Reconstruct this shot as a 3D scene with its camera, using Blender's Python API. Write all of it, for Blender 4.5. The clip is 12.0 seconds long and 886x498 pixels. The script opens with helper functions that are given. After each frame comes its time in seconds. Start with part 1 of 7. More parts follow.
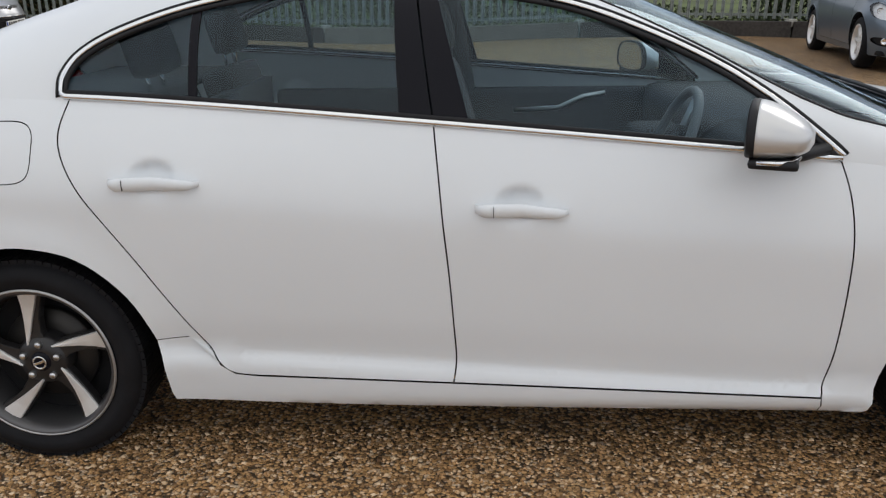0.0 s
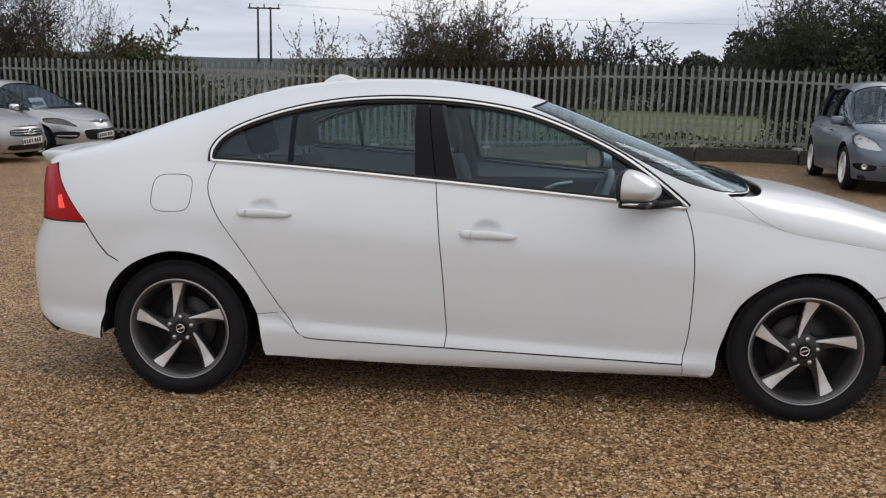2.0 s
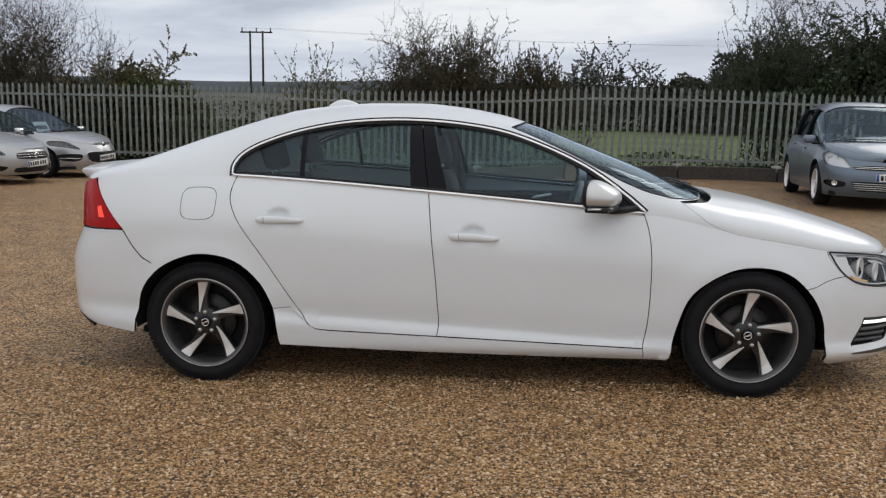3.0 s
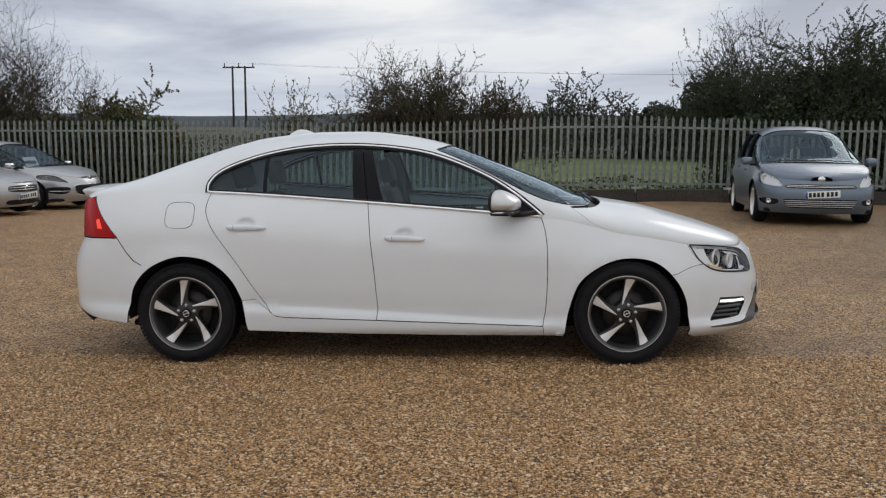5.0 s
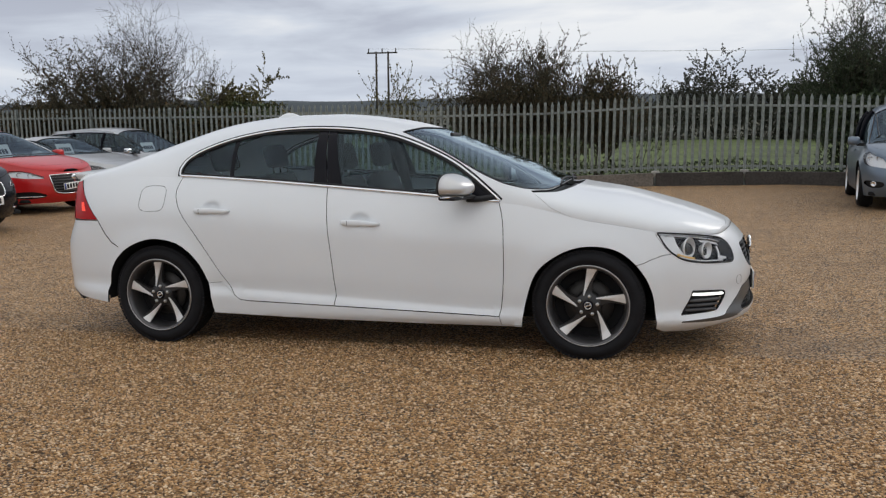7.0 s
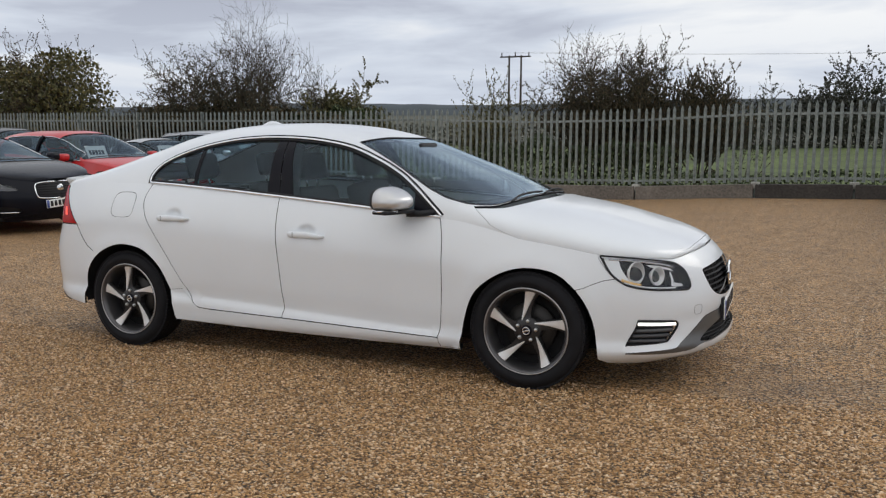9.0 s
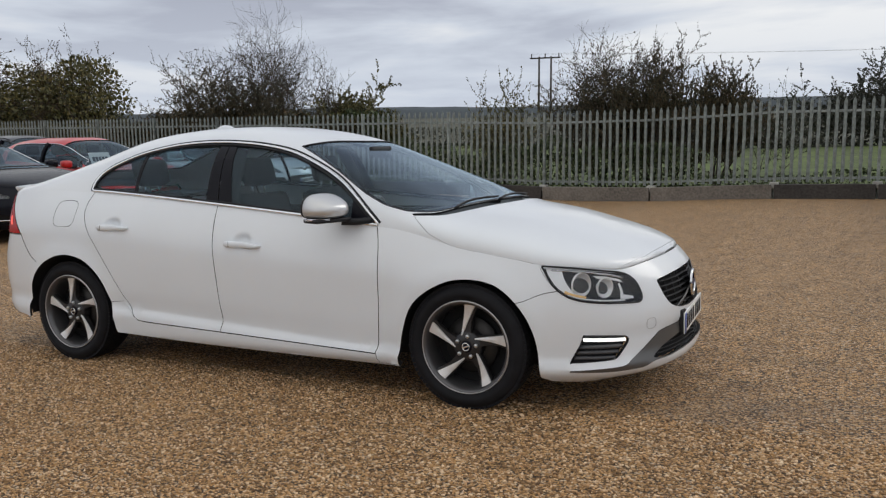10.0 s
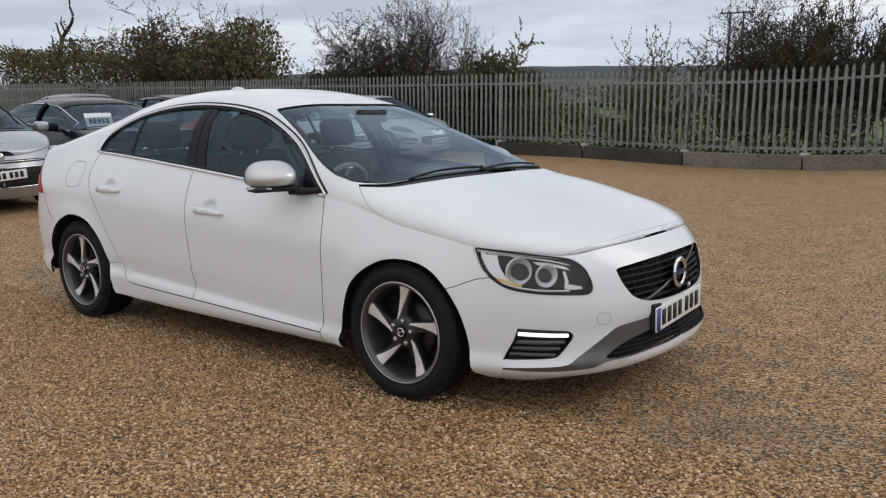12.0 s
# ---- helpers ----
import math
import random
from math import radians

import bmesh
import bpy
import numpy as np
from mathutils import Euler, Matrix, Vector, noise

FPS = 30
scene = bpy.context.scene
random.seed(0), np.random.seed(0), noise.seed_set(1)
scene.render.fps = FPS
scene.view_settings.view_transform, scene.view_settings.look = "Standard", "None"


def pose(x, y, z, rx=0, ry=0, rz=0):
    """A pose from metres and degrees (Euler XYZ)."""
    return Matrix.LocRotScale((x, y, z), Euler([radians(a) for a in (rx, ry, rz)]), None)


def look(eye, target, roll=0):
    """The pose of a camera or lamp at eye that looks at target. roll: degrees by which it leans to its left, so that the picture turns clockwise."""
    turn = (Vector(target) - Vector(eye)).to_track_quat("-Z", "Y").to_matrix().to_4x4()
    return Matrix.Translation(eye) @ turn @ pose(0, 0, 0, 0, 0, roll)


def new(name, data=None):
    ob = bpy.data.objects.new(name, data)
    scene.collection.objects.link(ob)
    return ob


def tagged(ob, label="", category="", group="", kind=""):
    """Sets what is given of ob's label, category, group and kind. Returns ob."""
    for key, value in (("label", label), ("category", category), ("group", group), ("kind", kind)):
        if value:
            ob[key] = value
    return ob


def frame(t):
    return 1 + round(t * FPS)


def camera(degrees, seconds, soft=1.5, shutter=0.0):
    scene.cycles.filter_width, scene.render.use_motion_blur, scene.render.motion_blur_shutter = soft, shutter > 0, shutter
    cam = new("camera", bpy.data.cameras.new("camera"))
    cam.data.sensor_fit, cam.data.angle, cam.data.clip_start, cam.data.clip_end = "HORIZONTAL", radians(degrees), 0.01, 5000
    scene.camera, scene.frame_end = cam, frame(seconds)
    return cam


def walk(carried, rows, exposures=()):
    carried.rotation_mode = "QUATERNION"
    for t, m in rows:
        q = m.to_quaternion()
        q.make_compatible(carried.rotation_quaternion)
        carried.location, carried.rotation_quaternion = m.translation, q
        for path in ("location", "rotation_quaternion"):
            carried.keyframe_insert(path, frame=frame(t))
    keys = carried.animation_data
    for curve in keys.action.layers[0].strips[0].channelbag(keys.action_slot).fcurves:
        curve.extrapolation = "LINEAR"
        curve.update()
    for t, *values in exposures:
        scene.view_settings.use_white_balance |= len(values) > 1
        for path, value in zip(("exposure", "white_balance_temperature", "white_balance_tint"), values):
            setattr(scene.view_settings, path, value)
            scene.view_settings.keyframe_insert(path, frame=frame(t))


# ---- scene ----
cam = camera(56.1, 12.0, soft=1.25)
PATH = [
    (0, (-0.085, -3.031, 1.435), (-0.185, -1.149, 0.767), 0.4),
    (0.5, (-0.06, -3.415, 1.436), (-0.19, -1.5, 0.873), 3.1),
    (1, (0.055, -3.761, 1.439), (-0.097, -1.815, 1.004), 2.2),
    (1.5, (0.064, -4.137, 1.431), (-0.116, -2.188, 1.021), 1.6),
    (2, (0.193, -4.436, 1.427), (-0.014, -2.485, 1.038), 1.6),
    (2.5, (0.272, -4.711, 1.435), (0.042, -2.756, 1.084), 1.0),
    (3, (0.257, -5.001, 1.435), (0.066, -3.039, 1.097), 1.3),
    (3.2, (0.273, -5.128, 1.403), (0.083, -3.16, 1.101), 1.5),
    (4.8, (0.55, -5.904, 1.412), (0.388, -3.928, 1.151), 0.3),
    (5, (0.654, -5.952, 1.41), (0.496, -3.976, 1.145), 0.4),
    (5.5, (0.878, -5.947, 1.397), (0.689, -3.976, 1.116), -0.1),
    (6, (1.133, -5.838, 1.412), (0.9, -3.87, 1.141), -0.3),
    (6.5, (1.453, -5.754, 1.411), (1.004, -3.828, 1.118), -0.5),
    (7, (1.742, -5.603, 1.405), (1.248, -3.689, 1.099), -0.3),
    (7.2, (1.853, -5.548, 1.423), (1.347, -3.637, 1.12), -0.2),
    (8.8, (2.599, -5.123, 1.438), (1.863, -3.288, 1.139), 0.6),
    (9, (2.709, -5.047, 1.446), (1.918, -3.235, 1.149), 0.2),
    (9.5, (2.89, -4.798, 1.43), (2.055, -3.004, 1.137), 0.1),
    (10, (3.043, -4.569, 1.44), (2.18, -2.788, 1.149), -0.5),
    (10.5, (3.269, -4.339, 1.443), (2.314, -2.61, 1.133), -1.3),
    (11, (3.398, -4.083, 1.449), (2.284, -2.45, 1.147), -1.6),
    (11.5, (3.605, -3.859, 1.442), (2.465, -2.246, 1.127), -1.5),
    (12, (3.795, -3.648, 1.448), (2.583, -2.103, 1.067), -0.4),
]
walk(cam, [(t, look(eye, target, roll)) for t, eye, target, roll in PATH],
     [(0.0, 0.12), (0.8, 0.10), (1.5, -0.06), (2.1, 0.06), (2.5, 0.10), (3.2, -0.06), (5.0, -0.10), (5.5, -0.04), (7.0, -0.04), (9.0, 0.02), (10.0, -0.08), (11.0, -0.06), (12.0, 0.02)])

# ---- light: an overcast afternoon, soft sun behind cloud ----
SUN_AZ, SUN_EL = radians(38), radians(34)   # azimuth from +y towards +x


def make_world():
    w = bpy.data.worlds.new("overcast_sky")
    scene.world = w
    w.use_nodes = True
    n, l = w.node_tree.nodes, w.node_tree.links
    n.clear()
    out, bg, sky = n.new("ShaderNodeOutputWorld"), n.new("ShaderNodeBackground"), n.new("ShaderNodeTexSky")
    sky.sky_type, sky.sun_disc = "NISHITA", False
    sky.sun_elevation, sky.sun_rotation = SUN_EL, SUN_AZ
    sky.air_density, sky.dust_density = 1.0, 3.0
    co, sep = n.new("ShaderNodeTexCoord"), n.new("ShaderNodeSeparateXYZ")
    l.new(co.outputs["Generated"], sep.inputs[0])
    # clouds lie on a high flat layer: direction divided by its height
    hgt = n.new("ShaderNodeMath"); hgt.operation = "MAXIMUM"; hgt.inputs[1].default_value = 0.0
    l.new(sep.outputs[2], hgt.inputs[0])
    add = n.new("ShaderNodeMath"); add.operation = "ADD"; add.inputs[1].default_value = 0.10
    l.new(hgt.outputs[0], add.inputs[0])
    flat = n.new("ShaderNodeVectorMath"); flat.operation = "DIVIDE"
    comb = n.new("ShaderNodeCombineXYZ")
    for i in range(3):
        l.new(add.outputs[0], comb.inputs[i])
    l.new(co.outputs["Generated"], flat.inputs[0]); l.new(comb.outputs[0], flat.inputs[1])
    big = n.new("ShaderNodeTexNoise"); big.inputs["Scale"].default_value = 0.55
    big.inputs["Detail"].default_value = 7.0; big.inputs["Roughness"].default_value = 0.52
    big.inputs["Distortion"].default_value = 0.35
    shift = n.new("ShaderNodeVectorMath"); shift.operation = "ADD"; shift.inputs[1].default_value = (3.1, 0.55, 0)
    l.new(flat.outputs[0], shift.inputs[0]); l.new(shift.outputs[0], big.inputs["Vector"])
    ramp = n.new("ShaderNodeValToRGB")
    e = ramp.color_ramp.elements
    e[0].position, e[0].color = 0.40, (0.46, 0.49, 0.59, 1)
    e[1].position, e[1].color = 0.64, (1.10, 1.10, 1.09, 1)
    mid = e.new(0.50); mid.color = (0.71, 0.763, 0.86, 1)
    l.new(big.outputs["Fac"], ramp.inputs[0])
    # pale band of clearer air low over the horizon
    band = n.new("ShaderNodeMapRange")
    band.inputs["From Min"].default_value, band.inputs["From Max"].default_value = 0.03, 0.17
    band.inputs["To Min"].default_value, band.inputs["To Max"].default_value = 0.75, 0.0
    l.new(hgt.outputs[0], band.inputs["Value"])
    mixb = n.new("ShaderNodeMix"); mixb.data_type = "RGBA"
    l.new(band.outputs[0], mixb.inputs[0]); l.new(ramp.outputs[0], mixb.inputs[6])
    mixb.inputs[7].default_value = (0.72, 0.79, 0.91, 1)
    # some of the blue sky's own light comes through
    skyk = n.new("ShaderNodeMix"); skyk.data_type = "RGBA"; skyk.blend_type = "ADD"; skyk.inputs[0].default_value = 1.0
    dim = n.new("ShaderNodeVectorMath"); dim.operation = "SCALE"; dim.inputs[3].default_value = 0.004
    l.new(sky.outputs[0], dim.inputs[0]); l.new(mixb.outputs[2], skyk.inputs[6]); l.new(dim.outputs[0], skyk.inputs[7])
    # an overcast sky is brighter overhead than at the horizon
    grad = n.new("ShaderNodeMapRange")
    grad.inputs["To Min"].default_value, grad.inputs["To Max"].default_value = 0.92, 0.96
    l.new(hgt.outputs[0], grad.inputs["Value"])
    dome = n.new("ShaderNodeVectorMath"); dome.operation = "SCALE"
    l.new(skyk.outputs[2], dome.inputs[0]); l.new(grad.outputs[0], dome.inputs[3])
    l.new(dome.outputs[0], bg.inputs[0])
    bg.inputs[1].default_value = 0.94
    l.new(bg.outputs[0], out.inputs[0])


make_world()
sun = new("sun", bpy.data.lights.new("sun", "SUN"))
sun.data.energy, sun.data.angle, sun.data.color = 0.5, radians(28), (1.0, 0.95, 0.88)
sun.matrix_world = look((0, 0, 30), (-30 * math.sin(SUN_AZ) * math.cos(SUN_EL), -30 * math.cos(SUN_AZ) * math.cos(SUN_EL), 30 - 30 * math.sin(SUN_EL)))

# ---- materials ----
def mat(name, colour, rough=0.5, metal=0.0, coat=0.0, spec=0.5, grain=0.0, scale=40.0, bump=0.0, bscale=200.0, alpha=1.0, trans=0.0, emit=0.0, dirt=None, ior=1.45):
    """A principled material with colour that varies at two scales, and fine relief."""
    m = bpy.data.materials.new(name)
    m.use_nodes = True
    n, l = m.node_tree.nodes, m.node_tree.links
    b = n["Principled BSDF"]
    b.inputs["Base Color"].default_value = (*colour, 1)
    b.inputs["Roughness"].default_value, b.inputs["Metallic"].default_value = rough, metal
    b.inputs["Coat Weight"].default_value, b.inputs["Coat Roughness"].default_value = coat, 0.06
    b.inputs["Specular IOR Level"].default_value = spec
    b.inputs["Transmission Weight"].default_value = trans
    b.inputs["IOR"].default_value = ior
    if emit:
        b.inputs["Emission Color"].default_value, b.inputs["Emission Strength"].default_value = (*colour, 1), emit
    co = n.new("ShaderNodeTexCoord")
    if grain or dirt:
        fine, wide = n.new("ShaderNodeTexNoise"), n.new("ShaderNodeTexNoise")
        fine.inputs["Scale"].default_value, wide.inputs["Scale"].default_value = scale, scale / 14
        fine.inputs["Detail"].default_value = wide.inputs["Detail"].default_value = 6
        l.new(co.outputs["Object"], fine.inputs["Vector"]); l.new(co.outputs["Object"], wide.inputs["Vector"])
        both = n.new("ShaderNodeMath"); both.operation = "ADD"
        l.new(fine.outputs["Fac"], both.inputs[0]); l.new(wide.outputs["Fac"], both.inputs[1])
        ramp = n.new("ShaderNodeMapRange")
        ramp.inputs["From Min"].default_value, ramp.inputs["From Max"].default_value = 0.72, 1.28
        l.new(both.outputs[0], ramp.inputs["Value"])
        mix = n.new("ShaderNodeMix"); mix.data_type = "RGBA"
        l.new(ramp.outputs[0], mix.inputs[0])
        d = dirt or tuple(c * (1 - grain) for c in colour)
        mix.inputs[6].default_value, mix.inputs[7].default_value = (*d, 1), (*[min(1, c * (1 + grain)) for c in colour], 1)
        l.new(mix.outputs[2], b.inputs["Base Color"])
    if bump:
        nz, bp = n.new("ShaderNodeTexNoise"), n.new("ShaderNodeBump")
        nz.inputs["Scale"].default_value, nz.inputs["Detail"].default_value = bscale, 4
        bp.inputs["Strength"].default_value, bp.inputs["Distance"].default_value = bump, 0.004
        l.new(co.outputs["Object"], nz.inputs["Vector"]); l.new(nz.outputs["Fac"], bp.inputs["Height"]); l.new(bp.outputs[0], b.inputs["Normal"])
    return m


def glass_mat(name, tint, rough=0.0, reflect=1.0, sky_tint=(0.74, 0.89, 1.0), face=0.07, power=4.2):
    """Thin tinted glass: sees through along straight lines, mirrors by its Fresnel."""
    m = bpy.data.materials.new(name)
    m.use_nodes = True
    n, l = m.node_tree.nodes, m.node_tree.links
    n.clear()
    out, tr, gl, mix, fr = (n.new(k) for k in ("ShaderNodeOutputMaterial", "ShaderNodeBsdfTransparent", "ShaderNodeBsdfGlossy", "ShaderNodeMixShader", "ShaderNodeLayerWeight"))
    # gloss colour holds the blue and the dimness of a reflected sky
    tr.inputs[0].default_value, gl.inputs[0].default_value = (*tint, 1), (*[k * reflect for k in sky_tint], 1)
    gl.inputs["Roughness"].default_value, fr.inputs[0].default_value = rough, 0.5
    # both faces of a pane mirror alike: little face on, nearly all at a glancing angle
    p5, gain = n.new("ShaderNodeMath"), n.new("ShaderNodeMath")
    p5.operation, gain.operation = "POWER", "MULTIPLY_ADD"
    p5.inputs[1].default_value, gain.inputs[1].default_value, gain.inputs[2].default_value = power, 1 - face, face
    l.new(fr.outputs["Facing"], p5.inputs[0]); l.new(p5.outputs[0], gain.inputs[0])
    l.new(gain.outputs[0], mix.inputs[0]); l.new(tr.outputs[0], mix.inputs[1]); l.new(gl.outputs[0], mix.inputs[2]); l.new(mix.outputs[0], out.inputs[0])
    return m


def gravel_mat():
    m = bpy.data.materials.new("gravel")
    m.use_nodes = True
    n, l = m.node_tree.nodes, m.node_tree.links
    b = n["Principled BSDF"]
    b.inputs["Roughness"].default_value, b.inputs["Specular IOR Level"].default_value = 0.62, 0.35
    co = n.new("ShaderNodeTexCoord")
    def tex(kind, scale):
        t = n.new(kind); t.inputs["Scale"].default_value = scale
        l.new(co.outputs["Object"], t.inputs["Vector"]); return t
    v1, v2 = tex("ShaderNodeTexVoronoi", 84), tex("ShaderNodeTexVoronoi", 200)
    v1.inputs["Randomness"].default_value = v2.inputs["Randomness"].default_value = 1.0
    big, mid = tex("ShaderNodeTexNoise", 0.55), tex("ShaderNodeTexNoise", 4.0)
    big.inputs["Detail"].default_value = mid.inputs["Detail"].default_value = 5
    sep = n.new("ShaderNodeSeparateColor"); l.new(v1.outputs["Color"], sep.inputs[0])
    ramp = n.new("ShaderNodeValToRGB")
    e = ramp.color_ramp.elements
    e[0].position, e[0].color = 0.0, (0.055, 0.031, 0.016, 1)
    e[1].position, e[1].color = 1.0, (0.88, 0.68, 0.46, 1)
    for p, c in ((0.2, (0.27, 0.145, 0.056, 1)), (0.5, (0.56, 0.315, 0.128, 1)), (0.76, (0.76, 0.47, 0.215, 1)), (0.88, (0.58, 0.43, 0.30, 1))):
        k = e.new(p); k.color = c
    l.new(sep.outputs[0], ramp.inputs[0])
    # damp, finer, greyer patches
    pat = n.new("ShaderNodeMapRange"); pat.inputs["From Min"].default_value, pat.inputs["From Max"].default_value = 0.60, 0.72
    l.new(big.outputs["Fac"], pat.inputs["Value"])
    grey = n.new("ShaderNodeMix"); grey.data_type = "RGBA"
    k = n.new("ShaderNodeMath"); k.operation = "MULTIPLY"; k.inputs[1].default_value = 0.30
    l.new(pat.outputs[0], k.inputs[0]); l.new(k.outputs[0], grey.inputs[0]); l.new(ramp.outputs[0], grey.inputs[6])
    grey.inputs[7].default_value = (0.24, 0.19, 0.15, 1)
    var = n.new("ShaderNodeMapRange"); var.inputs["To Min"].default_value, var.inputs["To Max"].default_value = 0.82, 1.13
    var.inputs["From Min"].default_value, var.inputs["From Max"].default_value = 0.3, 0.7
    l.new(mid.outputs["Fac"], var.inputs["Value"])
    sc = n.new("ShaderNodeVectorMath"); sc.operation = "SCALE"
    # shade between the stones, put into the colour as a dark gap tone
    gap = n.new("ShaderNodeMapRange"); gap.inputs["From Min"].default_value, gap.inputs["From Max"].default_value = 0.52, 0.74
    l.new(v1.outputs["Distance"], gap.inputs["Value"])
    gap_shade = n.new("ShaderNodeMix"); gap_shade.data_type = "RGBA"; gap_shade.inputs[7].default_value = (0.060, 0.037, 0.020, 1)
    l.new(gap.outputs[0], gap_shade.inputs[0]); l.new(grey.outputs[2], gap_shade.inputs[6])
    # gravel is darker towards +x, ahead of the car, with a wavering edge
    px = n.new("ShaderNodeSeparateXYZ"); l.new(co.outputs["Object"], px.inputs[0])
    wob = n.new("ShaderNodeMath"); wob.operation = "MULTIPLY_ADD"; wob.inputs[1].default_value = 5.0
    l.new(big.outputs["Fac"], wob.inputs[0]); l.new(px.outputs[0], wob.inputs[2])
    darkened = n.new("ShaderNodeMapRange"); darkened.interpolation_type = "SMOOTHSTEP"
    darkened.inputs["From Min"].default_value, darkened.inputs["From Max"].default_value = 5.0, 8.5
    darkened.inputs["To Min"].default_value, darkened.inputs["To Max"].default_value = 1.0, 0.66
    l.new(wob.outputs[0], darkened.inputs["Value"])
    tone = n.new("ShaderNodeMath"); tone.operation = "MULTIPLY"
    l.new(var.outputs[0], tone.inputs[0]); l.new(darkened.outputs[0], tone.inputs[1])
    l.new(gap_shade.outputs[2], sc.inputs[0]); l.new(tone.outputs[0], sc.inputs[3])
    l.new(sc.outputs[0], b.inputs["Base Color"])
    h = n.new("ShaderNodeMath"); h.operation = "ADD"
    h2 = n.new("ShaderNodeMath"); h2.operation = "MULTIPLY"; h2.inputs[1].default_value = 0.4
    l.new(v2.outputs["Distance"], h2.inputs[0]); l.new(v1.outputs["Distance"], h.inputs[0]); l.new(h2.outputs[0], h.inputs[1])
    bp = n.new("ShaderNodeBump"); bp.invert = True
    bp.inputs["Strength"].default_value, bp.inputs["Distance"].default_value = 1.0, 0.012
    l.new(h.outputs[0], bp.inputs["Height"]); l.new(bp.outputs[0], b.inputs["Normal"])
    return m


def leaf_mat(name, a, b2, c):
    m = bpy.data.materials.new(name)
    m.use_nodes = True
    n, l = m.node_tree.nodes, m.node_tree.links
    b = n["Principled BSDF"]
    geo, ramp = n.new("ShaderNodeNewGeometry"), n.new("ShaderNodeValToRGB")
    e = ramp.color_ramp.elements
    e[0].color, e[1].color = (*a, 1), (*c, 1)
    k = e.new(0.6); k.color = (*b2, 1)
    l.new(geo.outputs["Random Per Island"], ramp.inputs[0]); l.new(ramp.outputs[0], b.inputs["Base Color"])
    b.inputs["Roughness"].default_value = 0.6
    return m


PAINT_WHITE = mat("white_paint", (0.765, 0.79, 0.815), 0.30, coat=0.55, spec=0.35, grain=0.015, scale=3)
GLASS = glass_mat("tinted_glass", (0.64, 0.77, 0.83), reflect=0.65, face=0.06)
SCREEN = glass_mat("windscreen_glass", (0.84, 0.91, 0.92), reflect=0.92, face=0.03, power=4.1)
CLEAR = glass_mat("clear_lens", (0.93, 0.94, 0.95), reflect=0.6, sky_tint=(1, 1, 1))
LAMPSILVER = mat("lamp_bowl_silver", (0.84, 0.84, 0.84), 0.34, metal=0.35)
TRIMGREY = mat("dark_satin_trim", (0.15, 0.148, 0.145), 0.38, metal=0.8)
FIN = mat("satin_dark_fin", (0.075, 0.075, 0.08), 0.42)
PARKED_SCREEN = glass_mat("parked_car_glass", (0.56, 0.63, 0.66), reflect=0.6)
CHROME = mat("chrome", (0.78, 0.79, 0.80), 0.14, metal=1.0)
SATIN = mat("satin_aluminium", (0.62, 0.63, 0.64), 0.32, metal=1.0)
BLACK = mat("black_plastic", (0.014, 0.014, 0.016), 0.5, spec=0.3, grain=0.2, scale=30)
GLOSSBLACK = mat("gloss_black", (0.006, 0.006, 0.010), 0.25, spec=0.16)
RUBBER = mat("tyre_rubber", (0.011, 0.011, 0.013), 0.68, spec=0.22, grain=0.25, scale=20, bump=0.2, bscale=60)
# near-black for liners and undersides; on panel lips it paints in the gap's shade
DARK = mat("dark_parts_and_gap_shade", (0.006, 0.006, 0.007), 0.9)
ALLOY = mat("machined_alloy", (0.80, 0.795, 0.79), 0.38, metal=0.5, grain=0.06, scale=30)
GUNMETAL = mat("dark_grey_alloy_paint", (0.028, 0.027, 0.028), 0.38, metal=0.3, coat=0.2)
RIMGREY = mat("grey_rim", (0.115, 0.112, 0.115), 0.36, metal=0.7)
RIMEDGE = mat("machined_rim_edge", (0.42, 0.42, 0.42), 0.34, metal=0.7)
SEAT = mat("charcoal_upholstery", (0.030, 0.031, 0.035), 0.8, grain=0.2, scale=60)
REDLENS = mat("red_lens", (0.40, 0.004, 0.005), 0.2, spec=0.2)
AMBER = mat("amber_lens", (0.85, 0.52, 0.16), 0.2, coat=0.6)
DRL = mat("lit_lamp_strip", (1.0, 1.0, 0.95), 0.3, emit=1.0)
PLATE = mat("white_plate", (0.82, 0.82, 0.80), 0.35)
INK = mat("black_print", (0.01, 0.01, 0.012), 0.5)
PLATEBLUE = mat("blue_band", (0.05, 0.09, 0.32), 0.4)
DISC = mat("brake_disc", (0.05, 0.047, 0.045), 0.5, metal=0.8)
PAPER = mat("price_card", (0.78, 0.82, 0.82), 0.6)
STEEL = mat("galvanised_steel", (0.275, 0.305, 0.29), 0.55, metal=0.25, grain=0.25, scale=9, dirt=(0.12, 0.136, 0.128))
TIMBER_PALE = mat("weathered_sleeper", (0.165, 0.145, 0.125), 0.85, grain=0.4, scale=22, bump=0.8, bscale=50)
TIMBER_DARK = mat("tarred_sleeper", (0.050, 0.044, 0.040), 0.85, grain=0.4, scale=22, bump=0.8, bscale=50)
CONCRETE = mat("concrete_footing", (0.36, 0.35, 0.32), 0.9, grain=0.25, scale=20, bump=0.6)
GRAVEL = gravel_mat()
STONE = leaf_mat("gravel_stone", (0.13, 0.066, 0.028), (0.58, 0.335, 0.142), (0.88, 0.68, 0.46))
GRASS = mat("meadow", (0.088, 0.122, 0.028), 0.9, grain=0.4, scale=3.0, dirt=(0.042, 0.052, 0.020))
STUBBLE = mat("dry_field", (0.070, 0.070, 0.044), 0.9, grain=0.3, scale=0.6)
# blue-grey because the haze over the far ridge is in its colour
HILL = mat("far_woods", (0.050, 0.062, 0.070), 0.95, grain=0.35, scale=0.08)
